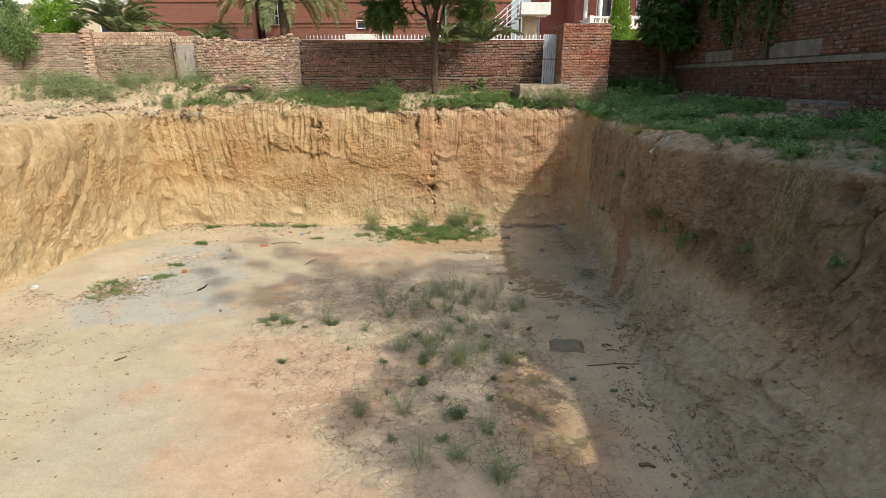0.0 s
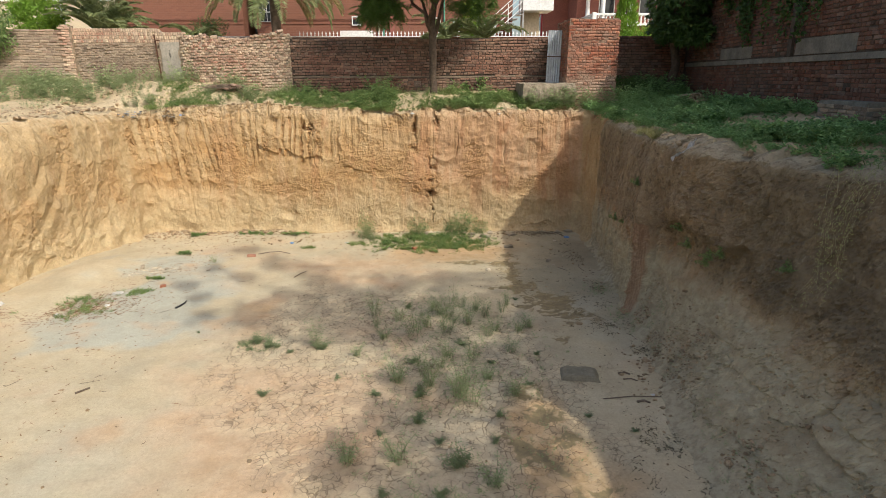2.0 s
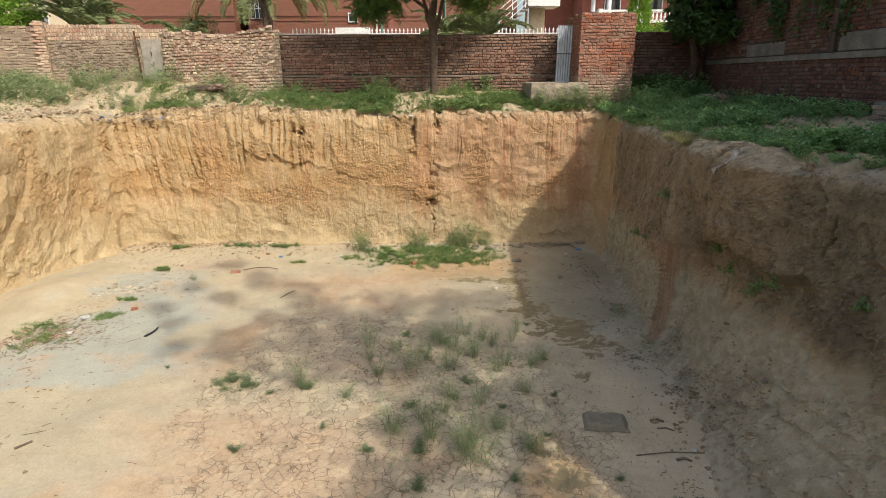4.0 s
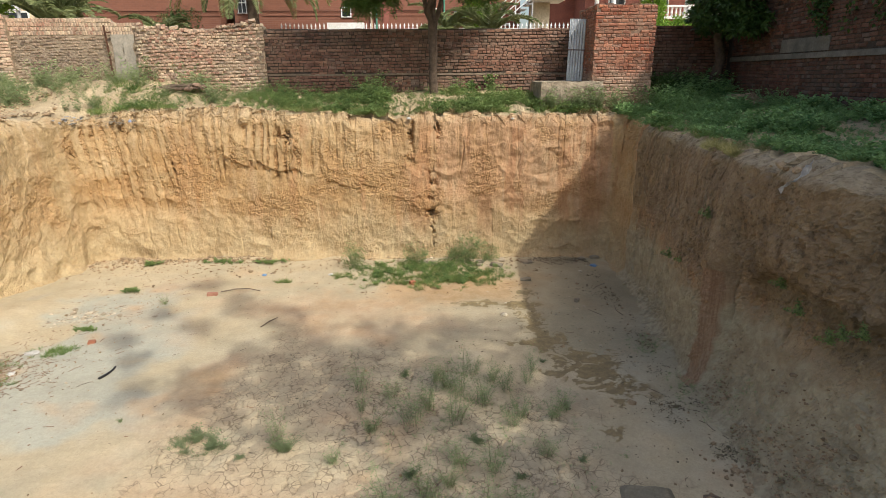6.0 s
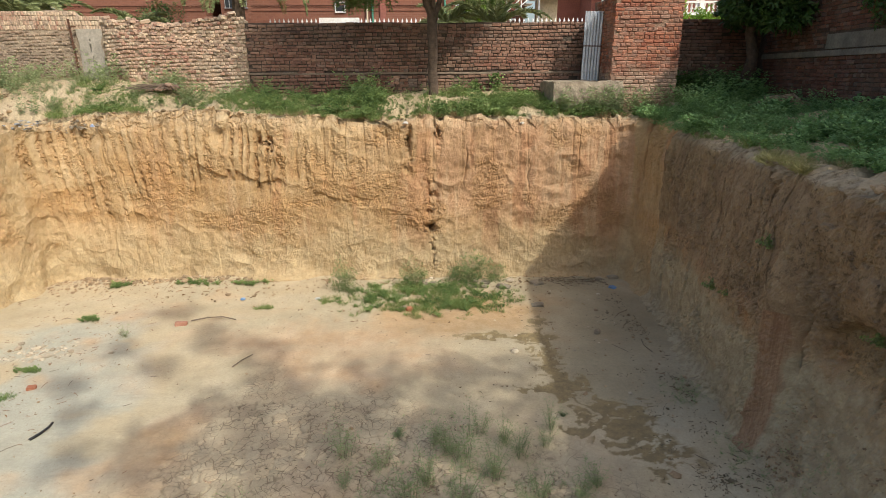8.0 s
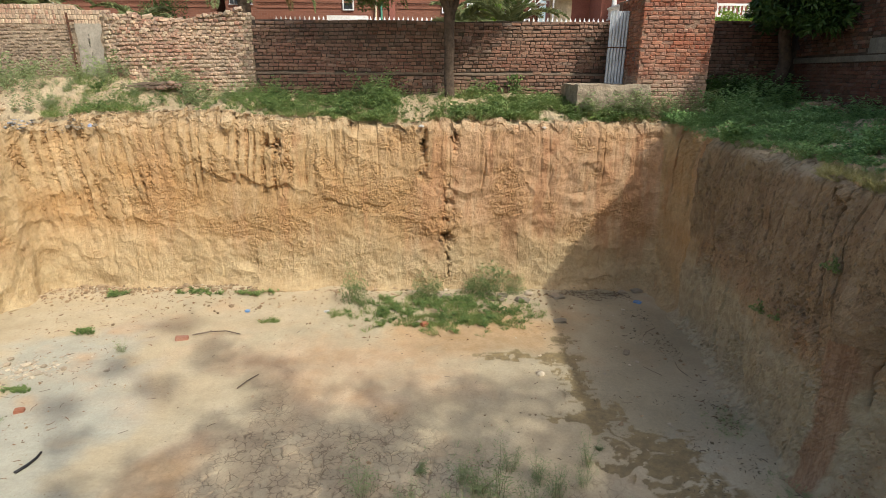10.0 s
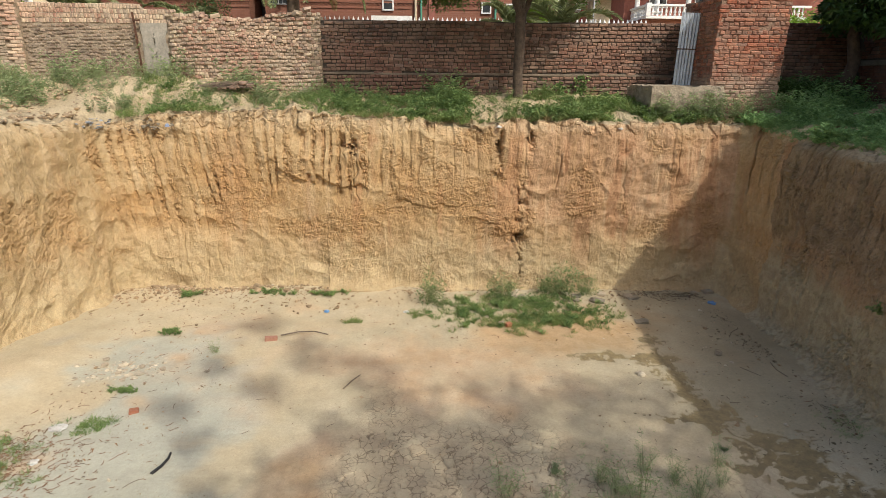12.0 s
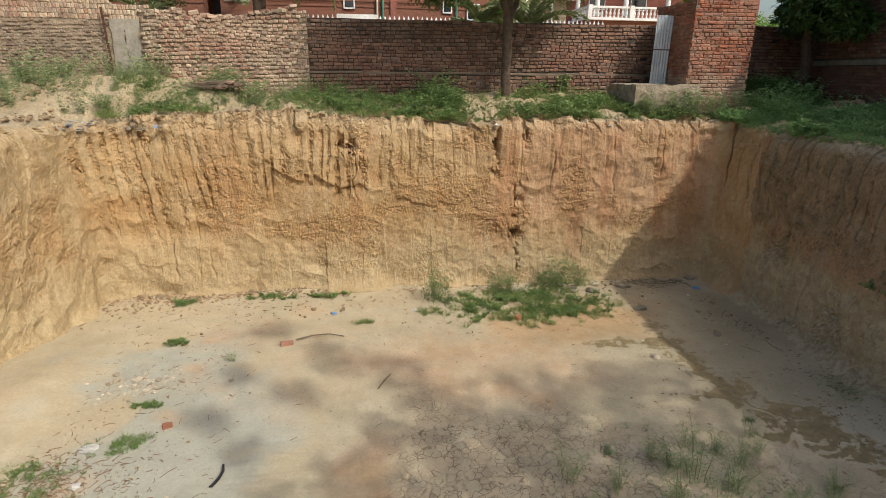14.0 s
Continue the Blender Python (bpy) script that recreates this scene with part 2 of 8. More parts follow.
def earth_floor():
    """Pit floor: pale silt, pink and orange sand, cracked clay and wet mud by the vertex masks."""
    n = Nodes("pit_floor_silt", 0.95, spec=0.2)
    blot = n.noise(0.45, 6, 0.6)
    c = n.mix(n.ramp(blot, (0.38, 0.0), (0.62, 1.0)), (0.485, 0.41, 0.272), (0.525, 0.425, 0.272))
    c = n.mix(n.ramp(n.noise(1.3, 5), (0.45, 0.0), (0.7, 0.5)), c, (0.545, 0.475, 0.335))
    c = n.mix(n.attr("grey"), c, (0.435, 0.42, 0.33))
    c = n.mix(n.attr("clay"), c, (0.455, 0.38, 0.265))
    c = n.mix(n.attr("pink"), c, n.mix(n.ramp(n.noise(3.0, 5, 0.65), (0.42, 0.0), (0.6, 1.0)), (0.60, 0.425, 0.268), (0.545, 0.365, 0.215)))
    c = n.mix(n.attr("orange"), c, n.mix(n.ramp(n.noise(2.4, 5, 0.65), (0.42, 0.0), (0.6, 1.0)), (0.565, 0.37, 0.195), (0.47, 0.29, 0.13)))
    # floor colour darkened to paint shade into the far right-hand corner
    c = n.mix(n.math("MULTIPLY", n.attr("corner_shade"), 0.8), c, (0.305, 0.258, 0.165))
    plate = n.attr("plate")
    c = n.mix(n.ramp(plate, (0.55, 0.0), (0.95, 0.55)), c, (0.60, 0.47, 0.30))
    c = n.mix(n.ramp(plate, (0.05, 0.5), (0.40, 0.0)), c, (0.40, 0.31, 0.205))
    wet = n.attr("wet")
    c = n.mix(wet, c, n.mix(n.ramp(n.noise(7.0, 5, 0.65), (0.42, 0.0), (0.6, 1.0)), (0.31, 0.235, 0.12), (0.24, 0.185, 0.10)))
    warp = n.t.nodes.new("ShaderNodeTexNoise")
    warp.inputs["Scale"].default_value, warp.inputs["Detail"].default_value = 5.0, 3.0
    n.link(n.pos, warp.inputs["Vector"])
    bent_pos = n.mix(0.08, n.pos, warp.outputs["Color"], "ADD")
    flat = n.mapped((1.0, 1.0, 0.0), bent_pos)
    dried = n.attr("dried")
    broken = n.ramp(n.noise(4.6, 5, 0.68), (0.43, 0.0), (0.53, 1.0))
    hair = n.ramp(n.voronoi(8.0, "DISTANCE_TO_EDGE", flat), (0.020, 1.0), (0.055, 0.0))
    fine = n.ramp(n.voronoi(12.5, "DISTANCE_TO_EDGE", flat), (0.016, 0.7), (0.045, 0.0))
    fine = n.math("MULTIPLY", fine, n.ramp(n.noise(1.7, 3, 0.6), (0.45, 0.0), (0.55, 1.0)))
    net = n.math("MULTIPLY", n.math("MULTIPLY", n.math("MAXIMUM", hair, fine), broken), dried)
    c = n.mix(n.math("MULTIPLY", net, 0.68), c, (0.15, 0.11, 0.07))
    c = n.mix(n.math("MULTIPLY", n.attr("crack"), 0.55), c, (0.16, 0.118, 0.076))
    c = n.mix(0.35, c, n.ramp(n.noise(22, 8, 0.75), (0.3, 0.55), (0.62, 1.1)), "MULTIPLY")
    speck = n.math("MULTIPLY", n.ramp(n.noise(42, 3, 0.6), (0.64, 0.0), (0.69, 0.8)), n.ramp(n.noise(1.1, 4, 0.6), (0.40, 0.15), (0.60, 1.0)))
    c = n.mix(speck, c, (0.24, 0.18, 0.11))
    c = n.mix(0.4, c, n.ramp(n.noise(2.2, 6, 0.65), (0.3, 0.72), (0.65, 1.06)), "MULTIPLY")
    c = n.mix(0.25, c, n.ramp(n.noise(95, 4, 0.75), (0.32, 0.45), (0.6, 1.1)), "MULTIPLY")
    h = n.math("ADD", n.noise(20, 8, 0.66), n.math("MULTIPLY", n.noise(110, 3, 0.6), 0.3))
    n.bump(n.math("SUBTRACT", h, n.math("MULTIPLY", net, 1.2)), 0.22, 0.014)
    return n.done(c, n.ramp(wet, (0.0, 0.95), (0.8, 0.55)))


def earth_top():
    n = Nodes("upper_ground_soil", 0.95, spec=0.15)
    c = n.mix(n.ramp(n.noise(0.8, 6), (0.4, 0.0), (0.6, 1.0)), (0.48, 0.372, 0.228), (0.60, 0.478, 0.305))
    c = n.mix(n.ramp(n.noise(3.0, 6), (0.56, 0.0), (0.70, 0.4)), c, (0.34, 0.255, 0.145))
    c = n.mix(0.5, c, n.ramp(n.noise(25, 5, 0.65), (0.25, 0.5), (0.6, 1.05)), "MULTIPLY")
    n.bump(n.noise(11, 9, 0.72), 1.0, 0.09)
    return n.done(c)


def brick_mat(name, a, b, dark, dust, island=True, dusty=0.5, salt=None):
    n = Nodes(name, 0.9, spec=0.2)
    r = n.rand(island)
    c = n.mix(r, a, b)
    odd = n.math("FRACT", n.math("MULTIPLY", r, 37.0))
    c = n.mix(n.ramp(odd, (0.78, 0.0), (0.88, 0.85)), c, dark)
    grey = n.math("FRACT", n.math("MULTIPLY", r, 71.0))
    c = n.mix(n.ramp(grey, (0.70, 0.0), (0.95, 0.6)), c, (0.27, 0.215, 0.175))
    tone = n.math("FRACT", n.math("MULTIPLY", r, 113.0))
    c = n.mix(1.0, c, n.ramp(tone, (0.0, 0.66), (1.0, 1.2)), "MULTIPLY")
    belt = n.noise(1.0, 4, 0.6, n.mapped((0.35, 0.35, 2.6)))
    c = n.mix(n.ramp(belt, (0.50, 0.0), (0.64, 0.55)), c, dark)
    c = n.mix(n.ramp(belt, (0.36, 0.5), (0.48, 0.0)), c, a)
    c = n.mix(n.ramp(n.noise(0.55, 4, 0.6), (0.50, 0.0), (0.62, 0.55)), c, (a[0] * 1.25, a[1] * 0.95, a[2] * 0.95))
    c = n.mix(n.ramp(n.noise(1.1, 5, 0.6), (0.42, 0.0), (0.66, dusty)), c, dust)
    if salt:
        z = n.math("ADD", n.xyz()[2], n.math("MULTIPLY", n.noise(2.6, 5, 0.65), 1.5))
        c = n.mix(n.ramp(n.math("MULTIPLY", z, 0.1), (0.535, 0.75), (0.575, 0.0)), c, salt)
    c = n.mix(n.ramp(n.noise(30, 4), (0.45, 0.0), (0.75, 0.45)), c, dust)
    c = n.mix(0.5, c, n.ramp(n.noise(55, 4, 0.7), (0.3, 0.5), (0.6, 1.05)), "MULTIPLY")
    c = n.mix(0.45, c, n.ramp(n.noise(3.5, 5, 0.65), (0.3, 0.55), (0.6, 1.08)), "MULTIPLY")
    n.bump(n.noise(60, 5, 0.7), 0.5, 0.008)
    return n.done(c)


def leaf_mat(name, a, b, trans=0.25, rough=0.5):
    n = Nodes(name, rough, spec=0.35)
    c = n.mix(n.rand(True), a, b)
    c = n.mix(n.ramp(n.noise(1.5, 3), (0.4, 0.0), (0.65, 0.5)), c, b)
    n.done(c)
    out = n.t.nodes["Material Output"]
    tr = n.t.nodes.new("ShaderNodeBsdfTranslucent")
    n.link(c, tr.inputs["Color"])
    ms = n.t.nodes.new("ShaderNodeMixShader")
    ms.inputs[0].default_value = trans
    n.link(n.b.outputs[0], ms.inputs[1])
    n.link(tr.outputs[0], ms.inputs[2])
    n.link(ms.outputs[0], out.inputs["Surface"])
    return n.mat


M_CUT, M_FLOOR, M_TOP = earth_cut(), earth_floor(), earth_top()
M_MORTAR = simple("lime_mortar", (0.12, 0.092, 0.068), (0.065, 0.05, 0.038), 6, 0.95, bump=0.6, dist=0.02)
M_MORTAR_DUST = simple("dusty_mud_mortar", (0.40, 0.31, 0.21), (0.24, 0.18, 0.12), 6, 0.95, bump=0.6, dist=0.02)
M_PLASTER = simple("weathered_cement_plaster", (0.42, 0.375, 0.30), (0.30, 0.27, 0.22), 3, 0.92, bump=0.35, dist=0.015)
M_CONCRETE = simple("rough_grey_concrete", (0.44, 0.39, 0.31), (0.31, 0.275, 0.22), 4, 0.92, bump=0.5, dist=0.02)
M_WHITE = simple("white_wall_paint", (0.80, 0.80, 0.78), (0.72, 0.71, 0.68), 2, 0.6, bump=0.05)
M_CREAM = simple("cream_wall_paint", (0.62, 0.52, 0.36), (0.56, 0.47, 0.33), 2, 0.7, bump=0.05)


# ---------------------------------------------------------------- mesh helpers
def part(name, bm, material, parent=None, label="", kind=""):
    """Links a bmesh as one mesh object under a thing or part."""
    me = bpy.data.meshes.new(name)
    bm.to_mesh(me)
    bm.free()
    return put_mesh(name, me, material, parent, label, kind)


def put_mesh(name, me, material, parent=None, label="", kind=""):
    if material and not me.materials:
        me.materials.append(material)
    ob = new(name, me)
    if parent:
        ob.parent = parent
    if label or kind:
        tagged(ob, label, kind=kind)
    return ob


def raw(name, verts, faces, material, parent=None, label="", smooth=True, kind=""):
    me = bpy.data.meshes.new(name)
    v = np.asarray(verts, dtype=np.float32)
    f = np.asarray(faces, dtype=np.int32)
    k = f.shape[1]
    me.vertices.add(len(v))
    me.vertices.foreach_set("co", v.ravel())
    me.loops.add(len(f) * k)
    me.loops.foreach_set("vertex_index", f.ravel())
    me.polygons.add(len(f))
    me.polygons.foreach_set("loop_start", np.arange(0, len(f) * k, k, dtype=np.int32))
    me.update(calc_edges=True)
    me.polygons.foreach_set("use_smooth", np.full(len(f), smooth))
    return put_mesh(name, me, material, parent, label, kind)


def thing(name, label, category, m=None, group="", kind=""):
    ob = new(name)
    ob.empty_display_size = 0.1
    if m is not None:
        ob.matrix_world = m
    return tagged(ob, label, category, group, kind)


def box(bm, x0, y0, z0, x1, y1, z1, bevel=0.0):
    m = Matrix.Translation(((x0 + x1) / 2, (y0 + y1) / 2, (z0 + z1) / 2)) @ Matrix.Diagonal((x1 - x0, y1 - y0, z1 - z0, 1))
    got = bmesh.ops.create_cube(bm, size=1, matrix=m)
    if bevel:
        bmesh.ops.bevel(bm, geom=list({e for v in got["verts"] for e in v.link_edges}), offset=bevel, segments=2, affect="EDGES")
    return bm


def box_part(name, dims, material, parent, label="", bevel=0.0, kind=""):
    return part(name, box(bmesh.new(), *dims, bevel=bevel), material, parent, label, kind)


def tube(points, radii, sides=8):
    """Vertices and quads of a tapered tube along points."""
    pts = [Vector(p) for p in points]
    vs, fs = [], []
    side = Vector((1, 0.13, 0.2))
    for i, p in enumerate(pts):
        d = (pts[min(i + 1, len(pts) - 1)] - pts[max(i - 1, 0)]).normalized()
        a = d.cross(side)
        if a.length < 1e-3:
            a = d.cross(Vector((0, 1, 0)))
        a.normalize()
        b = d.cross(a)
        for k in range(sides):
            w = 2 * math.pi * k / sides
            vs.append(p + (a * math.cos(w) + b * math.sin(w)) * radii[i])
    for i in range(len(pts) - 1):
        for k in range(sides):
            j = (k + 1) % sides
            fs.append((i * sides + k, i * sides + j, (i + 1) * sides + j, (i + 1) * sides + k))
    return vs, fs


def joined(pieces):
    vs, fs = [], []
    for v, f in pieces:
        o = len(vs)
        vs.extend(v)
        fs.extend([tuple(i + o for i in q) for q in f])
    return vs, fs


# ---------------------------------------------------------------- numpy noise
def hash01(ix, iy, seed=0):
    h = (ix.astype(np.int64) * 374761393 + iy.astype(np.int64) * 668265263 + seed * 982451653) & 0x7FFFFFFF
    h = ((h ^ (h >> 13)) * 1274126177) & 0x7FFFFFFF
    h = ((h ^ (h >> 16)) * 1911520717) & 0x7FFFFFFF
    return ((h ^ (h >> 15)) & 0xFFFFFF) / float(0xFFFFFF)


def vnoise(x, y, seed=0):
    ix, iy = np.floor(x), np.floor(y)
    fx, fy = x - ix, y - iy
    fx, fy = fx * fx * fx * (fx * (fx * 6 - 15) + 10), fy * fy * fy * (fy * (fy * 6 - 15) + 10)
    a, b = hash01(ix, iy, seed), hash01(ix + 1, iy, seed)
    c, d = hash01(ix, iy + 1, seed), hash01(ix + 1, iy + 1, seed)
    return ((a + (b - a) * fx) * (1 - fy) + (c + (d - c) * fx) * fy) * 2 - 1


def fbm(x, y, octaves=5, seed=0, gain=0.5):
    out, amp = np.zeros(np.broadcast(x, y).shape), 1.0
    for k in range(octaves):
        c, s = math.cos(0.6 * k), math.sin(0.6 * k)
        out += amp * vnoise((x * c - y * s) * 2 ** k + 17.3 * k, (x * s + y * c) * 2 ** k - 9.1 * k, seed + k)
        amp *= gain
    return out


def worley(x, y, seed=0):
    """F1 and F2 distance of jittered cell points, the nearest cell's random number and the way to its point."""
    ix, iy = np.floor(x), np.floor(y)
    f1, f2, cell = np.full(x.shape, 9.0), np.full(x.shape, 9.0), np.zeros(x.shape)
    ox, oy = np.zeros(x.shape), np.zeros(x.shape)
    for dx in (-1, 0, 1):
        for dy in (-1, 0, 1):
            cx, cy = ix + dx, iy + dy
            px, py = cx + 0.1 + 0.8 * hash01(cx, cy, seed) - x, cy + 0.1 + 0.8 * hash01(cx, cy, seed + 7) - y
            d = np.hypot(px, py)
            near = d < f1
            f2 = np.where(near, f1, np.minimum(f2, d))
            cell = np.where(near, hash01(cx, cy, seed + 3), cell)
            ox, oy = np.where(near, px, ox), np.where(near, py, oy)
            f1 = np.where(near, d, f1)
    return f1, f2, cell, ox, oy


def smooth01(v, a, b):
    t = np.clip((v - a) / (b - a), 0, 1)
    return t * t * (3 - 2 * t)


def blob(x, y, cx, cy, rx, ry):
    return np.exp(-(((x - cx) / rx) ** 2 + ((y - cy) / ry) ** 2))


def grid_faces(nu, nv):
    i = np.arange((nu - 1) * (nv - 1))
    a = (i // (nv - 1)) * nv + i % (nv - 1)
    return np.stack([a, a + nv, a + nv + 1, a + 1], axis=1)


# ---------------------------------------------------------------- the pit: cut faces, upper ground, floor
LEVELS = np.array([-0.25, 0.0, 0.8, 1.6, 2.4, 3.2, 3.6])
# side, place along it, then how far out the face stands at the heights of LEVELS and at the rim
RIGHT_NEAR = [(-7.0, (3.1, 3.2, 4.1, 4.8, 5.3, 5.7, 5.9, 6.3)), (3.0, (3.1, 3.25, 4.15, 4.85, 5.4, 5.75, 6.0, 6.3)),
              (5.0, (3.2, 3.35, 4.2, 4.9, 5.4, 5.7, 5.9, 6.3)), (6.3, (3.3, 3.45, 4.35, 4.9, 5.35, 5.65, 5.8, 6.25)),
              (7.3, (3.45, 3.6, 4.3, 4.95, 5.3, 5.4, 5.55, 6.1)), (8.2, (3.6, 3.75, 4.35, 4.8, 5.05, 5.1, 5.2, 5.75)),
              (9.0, (3.7, 3.85, 4.4, 4.7, 4.8, 4.75, 4.8, 5.3)), (10.0, (3.9, 4.05, 4.4, 4.55, 4.4, 4.15, 4.2, 4.7))]
RIGHT_FAR = [(11.0, (4.0, 4.15, 4.5, 4.65, 4.5, 4.3, 4.35, 4.75)), (11.6, (4.1, 4.25, 4.5, 4.6, 4.42, 4.3, 4.38, 4.78)),
             (11.85, (4.12, 4.22, 4.2, 4.17, 4.16, 4.25, 4.4, 4.8)), (12.2, (4.14, 4.24, 4.24, 4.24, 4.26, 4.36, 4.5, 4.85)),
             (14.0, (4.4, 4.45, 4.45, 4.5, 4.55, 4.65, 4.75, 4.95)), (16.0, (4.7, 4.75, 4.72, 4.75, 4.8, 4.85, 4.95, 5.15)),
             (17.6, (4.85, 4.88, 4.86, 4.87, 4.89, 4.9, 5.0, 5.2))]
RIGHT = RIGHT_NEAR + RIGHT_FAR
BACK = [(4.3, (18.55, 18.6, 18.62, 18.63, 18.65, 18.68, 18.72, 18.85)), (2.5, (18.55, 18.62, 18.64, 18.66, 18.68, 18.7, 18.74, 18.85)),
        (0.0, (18.55, 18.63, 18.66, 18.68, 18.7, 18.74, 18.78, 18.9)), (-3.5, (18.75, 18.8, 18.83, 18.84, 18.85, 18.87, 18.9, 19.0)),
        (-6.5, (18.85, 18.92, 18.96, 18.97, 18.98, 18.98, 19.0, 19.15)), (-8.5, (18.85, 18.95, 18.98, 19.0, 19.0, 19.0, 19.05, 19.25))]
LEFT = [(17.6, (9.2, 9.35, 9.4, 9.42, 9.42, 9.45, 9.55, 9.75)), (16.3, (9.4, 9.6, 9.6, 9.56, 9.55, 9.6, 9.7, 9.9)),
        (15.0, (9.7, 9.85, 9.8, 9.72, 9.7, 9.8, 10.0, 10.25)), (13.5, (10.2, 10.4, 10.35, 10.3, 10.3, 10.4, 10.6, 10.85)),
        (11.5, (10.5, 10.75, 10.7, 10.7, 10.75, 10.8, 11.1, 11.5)), (8.0, (10.8, 11.0, 11.0, 11.0, 11.0, 11.1, 11.3, 11.7)),
        (-7.0, (10.8, 11.0, 11.0, 11.0, 11.0, 11.1, 11.3, 11.7))]


def rim_height(x, y):
    back = np.interp(x, [-12, -8.7, -7.8, -6.3, -5.1, -3.9, -2.7, -1.4, 0, 1, 2.3, 4.8], [3.83, 3.84, 3.98, 4.02, 4.06, 3.92, 3.9, 3.78, 3.82, 3.88, 3.82, 3.82])
    side = np.where(x > 0, np.interp(y, [4, 8, 10, 12, 16], [3.66, 3.7, 3.82, 3.72, 3.76]), 3.82)
    w = smooth01(y, 16.5, 18.4)
    return back * w + side * (1 - w)


def ground_height(x, y):
    back = 3.92 + 0.42 * smooth01(y, 18.8, 21.2) + 0.33 * smooth01(-x, 5.0, 8.5) * smooth01(y, 18.8, 21.0)
    right = 3.72 + 0.13 * np.clip(x - 5.2, 0, 3)
    left = 3.95 + 0.5 * smooth01(-x, 11, 15)
    side = np.where(x > 0, right, left)
    w = smooth01(y, 16.0, 19.0)
    z = back * w + side * (1 - w)
    return z + 0.05 * fbm(x * 0.9, y * 0.9, 4, 31)


def outline(step):
    """Stations round the pit: for every level a place, the way out, and a running length."""
    rows = []
    for y, xs in RIGHT:
        rows.append(([(x, y) for x in xs], (1, 0)))
    rows.append(([(x, x + 13.5) for x in (4.82, 4.85, 4.86, 4.87, 4.89, 4.92, 4.98, 5.1)], (0.8, 0.6)))
    for x, ys in BACK:
        rows.append(([(x, y) for y in ys], (0, 1)))
    rows.append(([(-x, y) for x, y in ((9.0, 18.6), (9.1, 18.7), (9.12, 18.72), (9.12, 18.72), (9.14, 18.72), (9.16, 18.74), (9.25, 18.85), (9.5, 19.1))], (-0.7, 0.7)))
    for y, xs in LEFT:
        rows.append(([(-x, y) for x in xs], (-1, 0)))
    rows.append(([(-x, -8.0) for x in (10.0, 10.2, 10.2, 10.2, 10.2, 10.3, 10.5, 10.9)], (-0.7, -0.7)))
    rows.append(([(2.5, -8.5)] * 8, (0.3, -1)))
    rows.append(rows[0])
    pts = np.array([r[0] for r in rows], dtype=float)
    out = np.array([r[1] for r in rows], dtype=float)
    s = np.concatenate([[0], np.cumsum(np.hypot(*(pts[1:, 3] - pts[:-1, 3]).T))])
    # fine where it is seen, coarse behind the camera
    marks = [0.0]
    s_near, s_far = s[1] - 0.5, s[len(RIGHT) + 1 + len(BACK) + 1 + 5]
    while marks[-1] < s[-1]:
        marks.append(marks[-1] + (step if s_near < marks[-1] < s_far else 0.5))
    u = np.clip(np.array(marks), 0, s[-1])

    def soft(v):
        w = np.interp(u, s, v)
        k = np.array([1, 4, 6, 4, 1]) / 16
        for _ in range(30):
            w[2:-2] = np.convolve(w, k, "valid")
        return w
    p = np.stack([np.stack([soft(pts[:, l, c]) for c in (0, 1)], -1) for l in range(8)], 1)
    o = np.stack([soft(out[:, c]) for c in (0, 1)], -1)
    return p, o / np.hypot(*o.T)[:, None], u


def chips(u, z, su, sz, amp, seed, warp=0.35):
    """Flat plates with sharp edges, as broken soil leaves them."""
    wu = u * su + warp * fbm(u * su * 0.7, z * sz * 0.7, 3, seed + 50)
    wz = z * sz + warp * fbm(u * su * 0.7 + 31, z * sz * 0.7, 3, seed + 60)
    f1, _, c, ox, oy = worley(wu, wz, seed)
    return amp * (0.75 * (c - 0.5) + 0.75 * (ox * np.cos(c * 61) + oy * np.sin(c * 61)) + 0.25 * (f1 - 0.4))


def facets(v, along, width, seed, warp=0.35, stretch=0.3):
    """Side-by-side slices of uneven width: each stands at its own depth and tilt, with a sharp edge to the next."""
    p = v / width + warp * fbm(v / width * 0.6, along * stretch, 3, seed)
    cell = np.floor(p)
    f = p - cell
    return (hash01(cell, cell * 0, seed + 1) - 0.5) + 1.3 * (f - 0.5) * (hash01(cell, cell * 0, seed + 2) - 0.5), f


